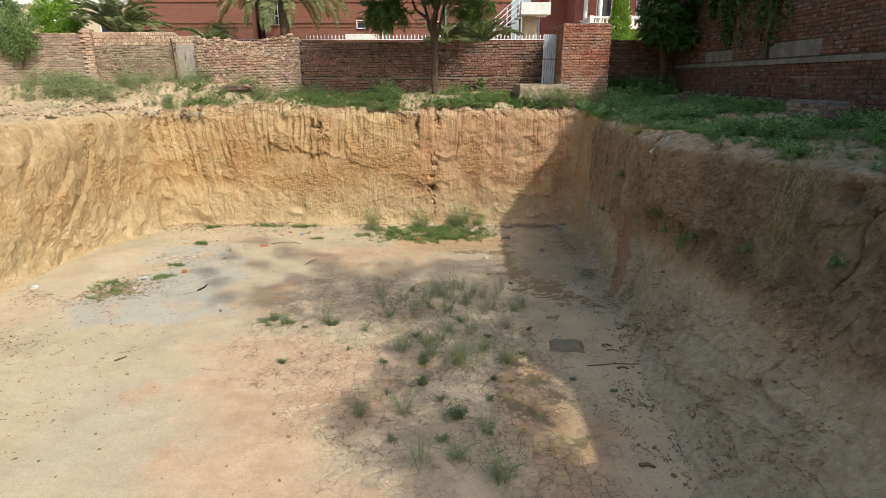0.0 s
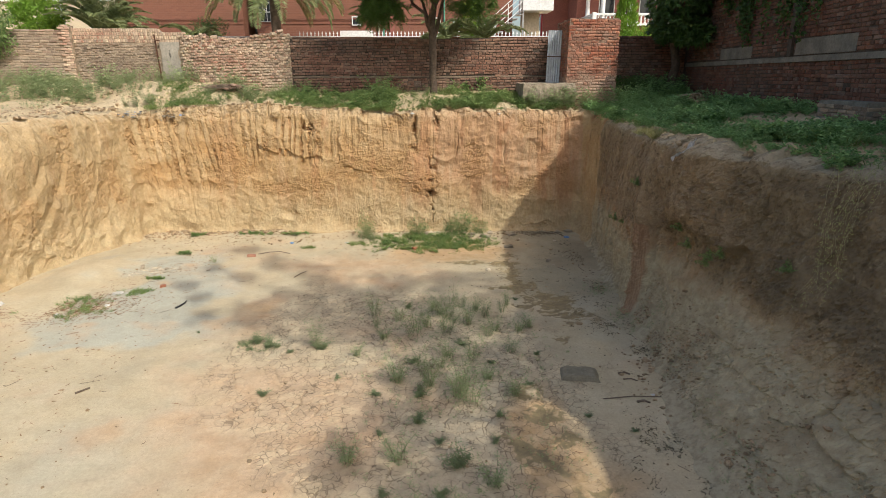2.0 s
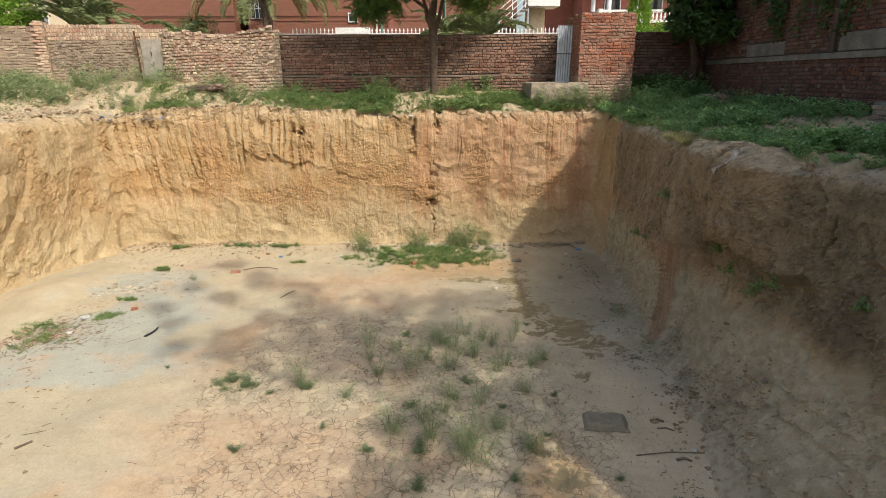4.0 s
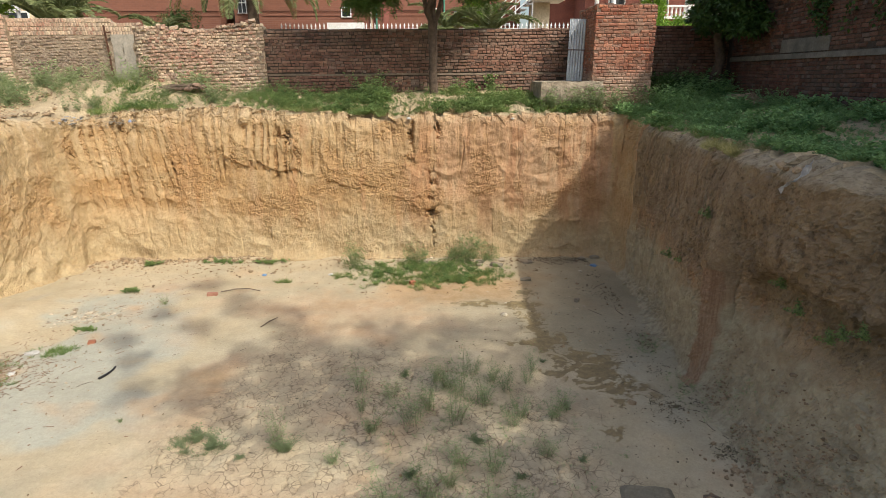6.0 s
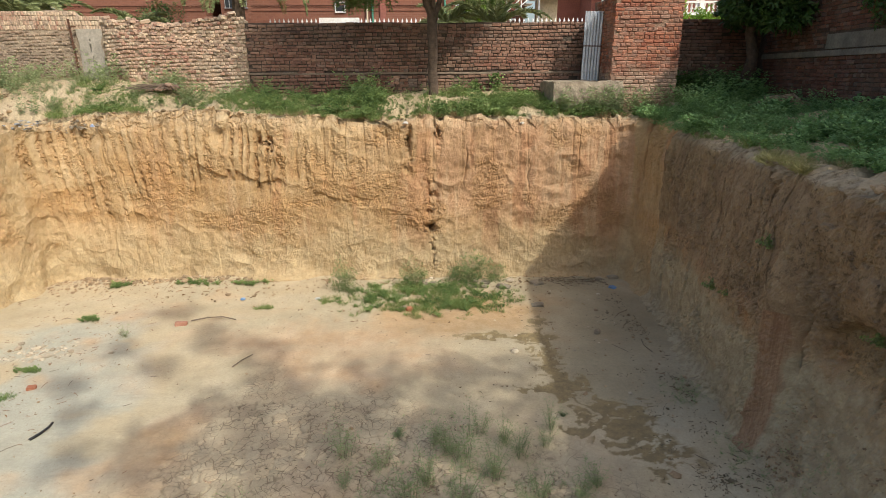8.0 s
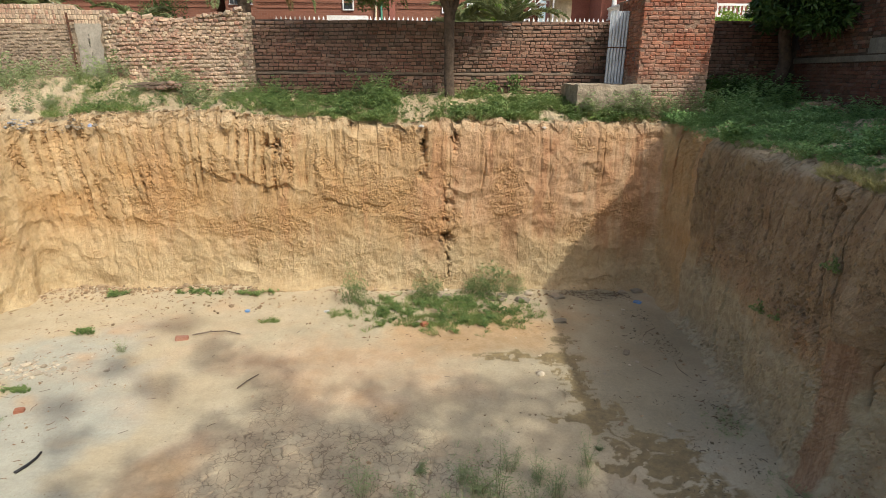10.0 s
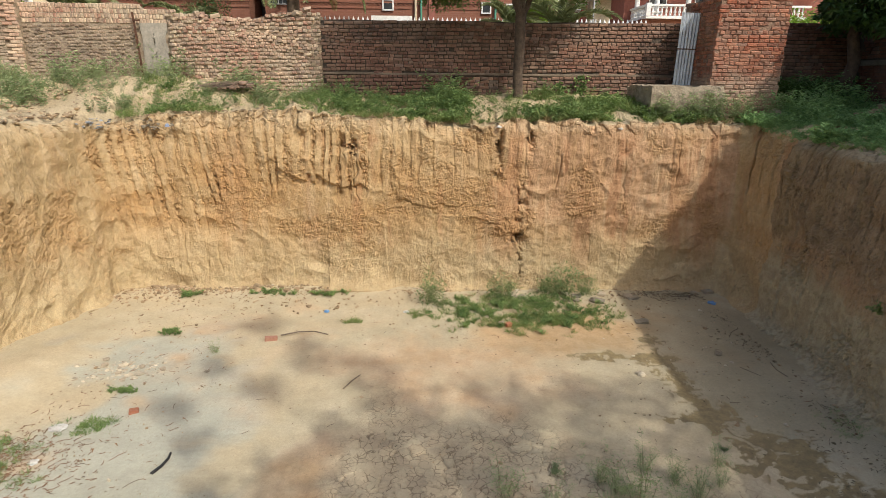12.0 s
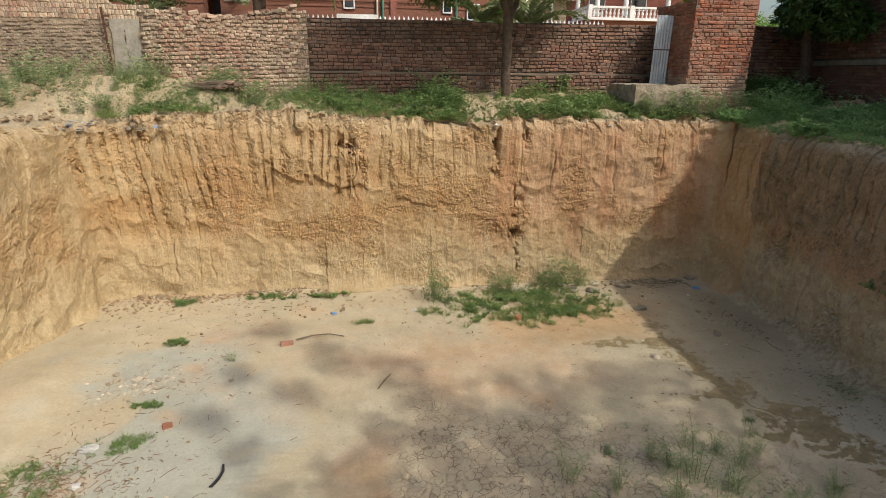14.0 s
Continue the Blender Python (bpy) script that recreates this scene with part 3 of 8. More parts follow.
def face_relief(x, y, z, u):
    """How far the cut stands back (+) or out (-) of its mean plane, in metres."""
    back = smooth01(y, 18.2, 18.5)
    left = smooth01(-x, 8.6, 9.2) * (1 - back)
    right = smooth01(x, 3.0, 3.6) * (1 - back)
    d = 0.06 * fbm(u * 0.5, z * 0.5, 3, 11) + 0.010 * fbm(u * 2.2, z * 2.0, 3, 21)
    # where the soil has crumbled: a belt at mid height, and patches
    belt = np.exp(-((z - 1.85 - 0.3 * fbm(x * 0.6, z * 0, 3, 66)) / 0.42) ** 2)
    crumbly = smooth01(fbm(u * 1.2, z * 1.4, 4, 67) + 0.7 * belt * back, 0.2, 0.9)
    # bucket-tooth strips down the back face, leaning on the far left
    lean = 0.13 * smooth01(-x, 4.6, 6.4)
    wob = x - lean * (3.4 - z) + 0.05 * fbm(x * 0.9, z * 0.5, 3, 41)
    phase = wob / 0.25 + 0.45 * vnoise(wob * 2.2, wob * 0, 42)
    cell = np.floor(phase)
    f = np.abs(phase - cell - 0.5) * 2
    depth = 0.030 + 0.040 * hash01(cell, cell * 0, 5) ** 1.7
    low_end = 2.0 + 0.7 * hash01(cell, cell * 0 + 3, 6) - 0.7 * smooth01(-x, 6.0, 7.4)
    fur = back * smooth01(-x, 2.2, 3.6) * smooth01(z, low_end - 0.25, low_end + 0.35)
    groove = smooth01(f + 0.22 * fbm(x * 4, z * 3, 3, 47), 0.42, 0.80)
    eaten = 0.5 + 0.6 * smooth01(fbm(x * 2.2, z * 1.6, 3, 43), -0.2, 0.5)
    d += fur * groove * eaten * (depth + chips(u, z, 14, 11, 0.065, 44) + chips(u, z, 26, 22, 0.03, 45))
    fur2 = back * smooth01(z, 2.3, 2.9) * (1 - smooth01(-x, 2.2, 3.6)) * smooth01(hash01(np.floor(cell / 3), cell * 0, 19), 0.35, 0.5)
    d += fur2 * groove * 0.035 * hash01(cell, cell * 0 + 9, 8)
    # scraped panels on the lower half
    low = back * (1 - smooth01(z, 1.15, 1.6))
    pan = facets(x + 0.04 * fbm(x * 1.5, z * 1.5, 3, 14), z, 0.40, 15, 0.3, 0.35)[0]
    fine = facets(x + 0.06 * z, z, 0.12, 52, 0.3, 0.25)[0]
    d += low * ((0.012 + 0.03 * smooth01(fbm(x * 1.1, z * 1.3, 3, 13), -0.2, 0.4)) * pan + 0.010 * fine) + (back - low) * 0.006 * fine * (1 - fur)
    # ledge under the strips
    ledge = np.interp(x, [-6.4, -5.6, -5.0, -4.4, -3.8, -3.2], [2.9, 2.85, 2.62, 2.5, 2.36, 2.2]) + chips(u, u * 0, 1.8, 1, 0.2, 62) + 0.04 * fbm(x * 5, z * 3, 2, 61)
    on = smooth01(-x, 3.2, 3.6) * (1 - smooth01(-x, 5.4, 6.0))
    d -= back * 0.085 * smooth01(z, ledge - 0.04, ledge + 0.02) * on * (1 - smooth01(z, ledge + 0.1, ledge + 1.2))
    ledge = np.interp(x, [-3.0, -2.0, -1.2], [2.2, 2.0, 2.1]) + chips(u, u * 0, 2.6, 1, 0.2, 64)
    on = smooth01(-x, 1.0, 1.4) * (1 - smooth01(-x, 2.6, 3.0))
    d -= back * 0.05 * smooth01(z, ledge - 0.03, ledge + 0.03) * on * (1 - smooth01(z, ledge + 0.1, ledge + 0.8))
    # crumbs
    d += (1 - 0.8 * left) * crumbly * (chips(u, z, 5, 9, 0.018, 71) + chips(u, z, 15, 17, 0.017, 72) + chips(u, z, 27, 26, 0.014, 75))
    d += (1 - 0.7 * left) * chips(u, z, 24, 20, 0.015, 74) * (0.5 + 0.5 * crumbly)
    d += 0.07 * np.abs(fbm(u * 1.3, z * 1.5, 4, 73)) * (0.5 + 0.5 * back)
    # slanting slices in the right half of the back face
    scoop = np.abs(fbm((x + 0.7 * z) * 0.8, (z - 0.7 * x) * 1.5, 3, 76))
    d += back * smooth01(x, 0.3, 0.9) * (1 - smooth01(x, 4.3, 4.8)) * smooth01(z, 1.2, 1.7) * (1 - smooth01(z, 3.4, 3.7)) * (0.015 - 0.06 * scoop)
    # washed-out pipes and holes
    crook = chips(u, z, 9, 8, 0.09, 85)
    jag = 0.35 + 1.1 * worley(u * 9, z * 7, 84)[2]
    for cx, cz, rx, rz, dep in ((-0.48, 3.30, 0.075, 0.32, 0.34), (-0.55, 2.72, 0.08, 0.12, 0.22), (0.02, 2.38, 0.15, 0.06, 0.14), (0.03, 2.0, 0.14, 0.06, 0.13),
                                (0.05, 1.66, 0.12, 0.05, 0.12), (0.02, 1.22, 0.12, 0.09, 0.42), (0.06, 0.95, 0.05, 0.16, 0.22), (0.07, 0.6, 0.024, 0.36, 0.14), (-3.75, 3.26, 0.11, 0.10, 0.42),
                                (-3.95, 3.38, 0.07, 0.12, 0.24), (0.20, 3.5, 0.05, 0.25, 0.16), (0.05, 2.0, 0.17, 0.6, 0.07), (-1.1, 3.5, 0.12, 0.25, 0.08)):
        d += back * dep * blob(x + 0.05 * fbm(z * 3, x * 3, 3, 81) + crook, z + 1.4 * crook, cx, cz, rx, rz) * jag
    # thin drying cracks
    for cx, cz, half, dep in ((-7.75, 0.8, 0.4, 0.06), (-6.95, 0.7, 0.3, 0.04), (-7.7, 3.2, 0.3, 0.05), (-3.72, 2.6, 0.5, 0.06), (2.35, 2.5, 0.3, 0.035), (0.85, 2.75, 0.35, 0.06)):
        d += back * dep * np.exp(-((x - cx + 0.06 * fbm(z * 2.5, z * 0 + cx, 3, 87)) / 0.018) ** 2) * np.exp(-((z - cz) / half) ** 4)
    # left face: broad slices that sweep down towards the near end
    across = (y - 17) * 0.88 - (z - 2) * 0.47 + 0.10 * (z - 2) ** 2
    along = (z - 2) * 0.88 + (y - 17) * 0.47
    p = across / 0.95 + 0.55 * fbm(across * 0.5, along * 0.4, 3, 92)
    cell = np.floor(p)
    f = p - cell
    ridge = np.where(f < 0.86, (f / 0.86) ** 1.5, (1 - smooth01(f, 0.86, 1.0))) * (0.3 + 0.9 * hash01(cell, cell * 0, 91))
    med = facets(across, along, 0.24, 95, 0.4, 0.25)[0]
    rough = smooth01(fbm(y * 1.3, z * 1.3, 4, 99), 0.0, 0.5)
    sweep = smooth01(fbm(across * 0.7, along * 0.5, 3, 93), -0.35, 0.35)
    d += left * ((0.035 + 0.065 * sweep) * ridge * (0.4 + 0.6 * smooth01(fbm(y * 0.9, z * 0.9, 3, 90), -0.2, 0.3)) + 0.014 * med + 0.09 * np.abs(fbm(y * 1.2, z * 1.0, 3, 94)) + 0.12 * fbm(across * 0.6, along * 0.2, 2, 98) + (0.3 + 0.7 * rough) * (chips(y, z, 7, 6, 0.034, 96) + chips(y, z, 15, 14, 0.022, 97)))
    # right face: vertical scrapes by the corner
    near = 1 - smooth01(y, 11.2, 12.2)
    wide = facets(y + 0.05 * z, z, 0.42, 101, 0.4, 0.35)[0]
    slim = facets(y, z, 0.13, 104, 0.4, 0.5)[0]
    d += right * (1 - near) * (0.08 * wide + 0.022 * slim + (0.4 + 0.8 * crumbly) * (chips(u, z, 3.2, 2.6, 0.04, 109) + chips(u, z, 10, 8, 0.04, 102) + chips(u, z, 20, 16, 0.026, 103)))
    split = u / 0.34 + 0.25 * fbm(u * 1.5, z * 1.2, 3, 105)
    sc = np.floor(split)
    sf = np.abs(split - sc - 0.5) * 2
    d += right * (1 - near) * smooth01(z, 1.6 + 1.4 * hash01(sc, sc * 0, 106), 2.4 + 1.4 * hash01(sc, sc * 0, 106)) * 0.22 * smooth01(sf, 0.84, 0.97) * hash01(sc, sc * 0 + 2, 108) ** 2
    # near right: massive broken soil, an undercut below the overhang, a slumped foot
    talus = 1 - smooth01(z + 0.25 * fbm(u * 0.9, z * 0.9, 3, 110), 1.1, 1.8)
    mass = chips(u, z, 1.0, 0.8, 0.08, 111, 0.4) + chips(u, z, 3.4, 2.2, 0.05, 112, 0.4) + 0.05 * facets(y + 0.1 * z, z, 0.33, 135, 0.5, 0.5)[0]
    broken = chips(u, z, 7.5, 6.5, 0.03, 113, 0.4) + chips(u, z, 16, 15, 0.030, 114) + chips(u, z, 28, 26, 0.026, 116)
    d += right * near * (1 - talus) * (mass + broken * (0.45 + 0.75 * smooth01(fbm(u * 1.1, z * 1.6, 4, 118), -0.1, 0.5)))
    lip = 2.28 + 0.22 * fbm(y * 1.4, y * 0, 3, 119) - 0.25 * smooth01(y, 10.6, 11.5)
    cave = smooth01(y, 8.4, 9.2) * (1 - smooth01(y, 11.0, 11.6))
    d += right * cave * (0.22 * (1 - smooth01(z, lip - 0.03, lip + 0.08)) * smooth01(z, 1.1, 2.1) - 0.10 * np.exp(-((z - lip - 0.3) / 0.3) ** 2))
    # slumped foot: crusts, ruts along the wall, crumbs
    crust = chips(u, z, 0.8, 2.6, 0.05, 117, 0.5) + chips(u, z, 2.4, 4.5, 0.045, 120, 0.5)
    rut = facets(z + 0.10 * (y - 8) + 0.1 * fbm(y * 0.8, z, 3, 115), y * 0.5, 0.24, 124, 0.4, 0.5)[0]
    loose = smooth01(fbm(y * 1.3, z * 2.2, 4, 125), -0.05, 0.4) * (1 - 0.85 * smooth01(y, 8.3, 9.3) * smooth01(z, 0.15, 0.4))
    d += right * near * talus * smooth01(z, 0.05, 0.3) * ((crust + 0.045 * rut) * (1 - 0.7 * smooth01(y, 8.5, 9.5)) + chips(u, z, 30, 32, 0.012, 134) + loose * (chips(u, z, 8, 10, 0.06, 126) + chips(u, z, 18, 20, 0.036, 127)))
    for cy, lean, z0, z1, wide_, dep, sd in ((8.78, -0.12, 2.5, 3.25, 0.020, 0.2, 121), (6.35, 0.15, 1.9, 3.3, 0.022, 0.22, 122), (11.5, -0.16, 1.2, 2.0, 0.018, 0.14, 123),
                                             (6.75, 0.35, 0.85, 1.5, 0.03, 0.09, 128), (10.6, 0.10, 1.3, 2.1, 0.018, 0.12, 129)):
        gap = np.abs(y - cy + 0.07 * fbm(z * 2.4, z * 0, 3, sd) - lean * (z - 2.2))
        d += right * dep * np.exp(-(gap / wide_) ** 2) * smooth01(z, z0, z0 + 0.15) * (1 - smooth01(z, z1 - 0.2, z1))
    d += right * 0.35 * blob(y + 0.05 * fbm(z * 4, y * 4, 3, 133), z, 6.9, 3.3, 0.18, 0.16)
    # fine grain and loose foot
    d += 0.007 * fbm(u * 9, z * 9, 4, 131)
    d -= (0.14 + 0.14 * fbm(u * 1.3, u * 0, 3, 141)) * np.exp(-np.clip(z, 0, 9) / 0.10)
    # mask of broken soil and grooves that get the painted shade tint
    crumb_shade = np.clip(fur * groove * eaten + 0.75 * back * crumbly * (1 - fur) + 0.6 * left * rough, 0, 1)
    return d, crumb_shade


P_OUT, N_OUT, U_OUT = outline(0.020)


def build_pit():
    p, o, u = P_OUT, N_OUT, U_OUT
    rim = rim_height(p[:, 7, 0], p[:, 7, 1])
    nv = 168
    h = np.linspace(0, 1, nv) ** 0.97
    lev = np.tile(LEVELS, (len(u), 1))
    lev = np.concatenate([lev, rim[:, None]], 1)
    # columns run evenly over the length of each profile
    xy = np.zeros((len(u), nv, 2))
    zz = np.zeros((len(u), nv))
    for i in range(len(u)):
        run = np.concatenate([[0], np.cumsum(np.hypot(np.hypot(*(p[i, 1:] - p[i, :-1]).T), np.diff(lev[i])))])
        q = h * run[-1]
        xy[i, :, 0], xy[i, :, 1] = np.interp(q, run, p[i, :, 0]), np.interp(q, run, p[i, :, 1])
        zz[i] = np.interp(q, run, lev[i])
    k = np.array([1, 4, 6, 4, 1]) / 16
    for _ in range(6):
        for a in (xy[..., 0], xy[..., 1], zz):
            a[:, 2:-2] = sum(k[j] * a[:, j:nv - 4 + j] for j in range(5))
    uu = np.repeat(u[:, None], nv, 1)
    d, crumb_shade = face_relief(xy[..., 0], xy[..., 1], zz, uu)
    ragged = 0.10 * fbm(uu * 1.6, uu * 0, 4, 151) + chips(uu, zz, 1.7, 1.2, 0.15, 153, 0.7) + chips(uu, zz, 7, 9, 0.045, 154, 0.5) + chips(uu, zz, 18, 22, 0.015, 156)
    top = smooth01(zz, 3.5, 3.78)
    d = d * (1 - 0.5 * top) + ragged * top
    xy = xy + o[:, None, :] * d[..., None]
    zz = zz + top * (0.05 * fbm(uu * 2.5, uu * 0 + 3, 4, 152) + chips(uu, uu * 0, 3.0, 1, 0.10, 155))
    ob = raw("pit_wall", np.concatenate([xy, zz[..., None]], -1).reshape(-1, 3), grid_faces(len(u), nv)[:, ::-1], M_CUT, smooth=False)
    ob.data.attributes.new("crumb_shade", "FLOAT", "POINT").data.foreach_set("value", crumb_shade.astype(np.float32).ravel())
    tagged(ob, "sandy ochre earth cut with bucket furrows round the pit", "earth wall", kind="structure")
    # upper ground, from the same rim out to the horizon
    offs = np.concatenate([np.linspace(0, 1, 26) ** 1.2 * 3.2, [3.5, 4, 4.6, 5.4, 6.5, 8, 10, 14, 20, 30, 50, 90, 170, 330, 600]])
    sel = np.arange(0, len(u), 1)
    e = xy[sel, -1]
    x = e[:, None, 0] + o[sel, None, 0] * offs[None]
    y = e[:, None, 1] + o[sel, None, 1] * offs[None]
    w = smooth01(offs, 0.0, 0.9)[None]
    z = zz[sel, -1][:, None] * (1 - w) + ground_height(x, y) * w
    z += (0.035 * fbm(x * 3, y * 3, 4, 161) + (chips(x, y, 3, 3, 0.08, 162, 0.6) + chips(x, y, 9, 9, 0.03, 163) + chips(x, y, 20, 20, 0.012, 164)) * (1 - smooth01(offs, 0.5, 1.5))[None]) * smooth01(offs, 0.0, 0.2)[None]
    g = raw("ground", np.stack([x, y, z], -1).reshape(-1, 3), grid_faces(len(sel), len(offs))[:, ::-1], M_TOP)
    tagged(g, "dry sandy ground with weeds round the pit", "ground", kind="structure")


build_pit()


WET = [(1.2, 15.3, 0.6, 0.14), (0.8, 15.1, 0.3, 0.10), (2.3, 16.0, 0.22, 0.3), (1.95, 15.2, 0.28, 0.45), (2.05, 14.3, 0.26, 0.5), (2.25, 13.4, 0.38, 0.45), (2.65, 12.7, 0.5, 0.42), (2.8, 12.1, 0.42, 0.32), (3.1, 11.65, 0.4, 0.26),
       (1.55, 13.4, 0.45, 0.10), (2.0, 13.35, 0.3, 0.12), (2.05, 12.35, 0.3, 0.10), (2.75, 11.2, 0.22, 0.25), (2.45, 10.5, 0.25, 0.14), (1.45, 8.6, 0.34, 0.22), (1.75, 8.1, 0.30, 0.26), (1.2, 7.3, 0.42, 0.26), (1.5, 6.95, 0.3, 0.2), (2.05, 6.3, 0.22, 0.2), (2.0, 7.5, 0.22, 0.12)]


def floor_masks(x, y):
    n1, n2 = fbm(x * 0.8, y * 0.8, 5, 201), fbm(x * 2.0, y * 2.0, 4, 202)
    clay = np.clip(blob(x, y, 0.3, 8.0, 2.6, 3.6) * 1.7 + 0.45 * n1 + 0.15 * n2 - 0.35, 0, 1) + 0.9 * np.clip(1.3 * blob(x, y, -1.6, 11.9, 2.8, 1.4) + 0.35 * n1 - 0.3, 0, 1)
    pink = np.clip(1.3 * blob(x, y, -1.9, 7.2, 1.7, 3.0) + 0.9 * blob(x, y, -1.8, 15.2, 3.2, 1.5) + 0.5 * blob(x, y, -3.6, 9.5, 1.6, 1.2) + 0.45 * n1 + 0.2 * n2 - 0.25, 0, 1)
    orange = np.clip(1.7 * blob(x, y, 0.7, 16.2, 2.6, 1.1) + 2.2 * blob(x, y, 1.7, 7.2, 0.7, 1.8) + 0.8 * blob(x, y, -1.0, 10.1, 0.8, 0.7) + 0.7 * blob(x, y, -3.9, 12.1, 0.8, 0.5) + 0.3 * blob(x, y, -0.6, 12.6, 1.8, 0.6) + 0.45 * n1 + 0.25 * n2 - 0.4, 0, 1)
    grey = smooth01(blob(x, y, -6.2, 12.0, 1.8, 2.2) + 0.6 * blob(x, y, -7.2, 15.2, 2.2, 1.3) + 0.28 * n1 + 0.1 * n2, 0.32, 0.62) + np.clip(blob(x, y, 3.3, 12.5, 1.2, 3.0) * 0.4 + blob(x, y, -5, 6.0, 2, 3) * 0.4 + 0.4 * n1 - 0.25, 0, 1)
    wet = np.zeros_like(x)
    x, y = x + 0.16 * fbm(x * 2.5, y * 2.5, 4, 205), y + 0.16 * fbm(x * 2.5 + 7, y * 2.5, 4, 206)
    for cx, cy, rx, ry in WET:
        wet += blob(x, y, cx, cy, rx, ry)
    n3 = fbm(x * 8, y * 9, 5, 203)
    near = smooth01(wet, 0.10, 0.30)
    wet = near * smooth01(wet * 0.85 + 0.22 * n2 + 0.50 * n3, 0.46, 0.60)
    return np.clip(clay, 0, 1) * (1 - wet), np.clip(pink, 0, 1) * 0.85, np.clip(orange, 0, 1) * 0.8, np.clip(grey, 0, 1), wet


def build_floor():
    def ticks(spans):
        v = []
        for a, b, st in spans:
            v.append(np.arange(a, b, st))
        return np.unique(np.concatenate(v).round(4))
    xs = ticks(((-12, -4.0, 0.08), (-4.4, 2.6, 0.0155), (2.6, 3.3, 0.03), (3.3, 7.0, 0.07)))
    ys = ticks(((-9, 4.4, 0.3), (4.4, 13.4, 0.0165), (13.4, 20.0, 0.045)))
    x, y = np.meshgrid(xs, ys, indexing="ij")
    clay, pink, orange, grey, wet = floor_masks(x, y)
    z = 0.035 * fbm(x * 0.5, y * 0.5, 4, 211) + 0.006 * fbm(x * 3, y * 3, 4, 212)
    z += 0.006 * np.clip(fbm(x * 9, y * 9, 3, 213), 0, 1) * (1 - wet)
    wx, wy = x + 0.05 * fbm(x * 3, y * 3, 4, 221), y + 0.05 * fbm(x * 3 + 9, y * 3, 4, 222)
    f1, f2, c, ox, oy = worley(wx * 5.2, wy * 5.2, 225)
    width = 0.055 + 0.035 * np.clip(fbm(x * 1.3, y * 1.3, 3, 228), -0.6, 1)
    edge = np.exp(-((f2 - f1) / width) ** 2)
    dry = 1.5 * blob(x, y, -1.3, 8.2, 2.0, 3.2) + 1.6 * blob(x, y, 1.5, 7.8, 1.1, 2.6) + 0.7 * blob(x, y, 0.4, 10.2, 1.8, 1.6) + 1.6 * blob(x, y, -2.0, 11.5, 2.1, 1.7)
    open_ = smooth01(dry + 0.5 * fbm(x * 1.1, y * 1.1, 4, 227) - 0.25, 0.1, 0.9) * (1 - wet) * smooth01(x, -4.3, -3.7)
    crack = edge * open_ * smooth01(fbm(x * 3.4, y * 3.4, 4, 231), -0.25, 0.3)
    z += -0.030 * crack + open_ * (0.007 * (c - 0.5) + 0.002 * f1 * f1 + 0.009 * (ox * np.cos(c * 61) + oy * np.sin(c * 61)))
    # ragged mask of the shade painted on the corner floor
    corner_shade = np.clip(blob(x, y, 3.5, 15.5, 1.7, 3.6) + 0.3 * fbm(x * 0.9, y * 0.9, 4, 232), 0, 1)
    z -= 0.004 * wet
    z = z + 0.22 * blob(x, y, -8.8, 14.4, 0.8, 1.6) * smooth01(-x, 7.6, 8.8)
    ob = raw("pit_floor", np.stack([x, y, z], -1).reshape(-1, 3), grid_faces(len(xs), len(ys)), M_FLOOR)
    for name, v in (("clay", clay * 0.7), ("pink", pink), ("orange", orange), ("grey", grey), ("wet", wet), ("dried", open_), ("corner_shade", corner_shade), ("plate", 0.5 + (c - 0.5) * open_), ("crack", np.clip(crack, 0, 1))):
        a = ob.data.attributes.new(name, "FLOAT", "POINT")
        a.data.foreach_set("value", v.astype(np.float32).ravel())
    tagged(ob, "dried silt pit floor with cracked clay and wet patches", "ground", kind="structure")


build_floor()


def floor_z(x, y):
    x, y = np.array([float(x)]), np.array([float(y)])
    return float((0.035 * fbm(x * 0.5, y * 0.5, 4, 211))[0])


def top_z(x, y):
    """Height of the upper ground."""
    return float(ground_height(np.array([float(x)]), np.array([float(y)]))[0])


# ---------------------------------------------------------------- brick walls
COURSE = 0.085


class Line:
    """A wall's line in plan, left to right as seen from the pit."""

    def __init__(self, pts):
        self.p = np.array(pts, dtype=float)
        self.s = np.concatenate([[0], np.cumsum(np.hypot(*np.diff(self.p, axis=0).T))])
        self.length = self.s[-1]

    def at(self, s):
        return np.array([np.interp(s, self.s, self.p[:, 0]), np.interp(s, self.s, self.p[:, 1])])

    def way(self, s):
        d = self.at(min(s + 0.05, self.length)) - self.at(max(s - 0.05, 0))
        return d / np.hypot(*d)


def brick_verts(length, height, rng, proud=0.0, wear=0.0075):
    """Front chamfered block: x along the wall, y into it, z up."""
    l, h = length / 2, height / 2
    j = lambda k=0.004: rng.uniform(-k, k)
    ring = [(-l, -h), (l, -h), (l, h), (-l, h)]
    v = []
    for inset, depth in ((0.0, 0.07), (0.0, 0.014), (0.012, 0.0)):
        for a, b in ring:
            v.append((a - math.copysign(inset * rng.uniform(0.5, 1.6), a) + j(wear), depth - proud + (j(0.003) if depth < 0.05 else 0), b - math.copysign(inset, b) + j(wear)))
    return v


BRICK_FACES = [(8, 9, 10, 11)] + [(a + r * 4, (a + 1) % 4 + r * 4, (a + 1) % 4 + (r + 1) * 4, a + (r + 1) * 4) for r in (0, 1) for a in range(4)]


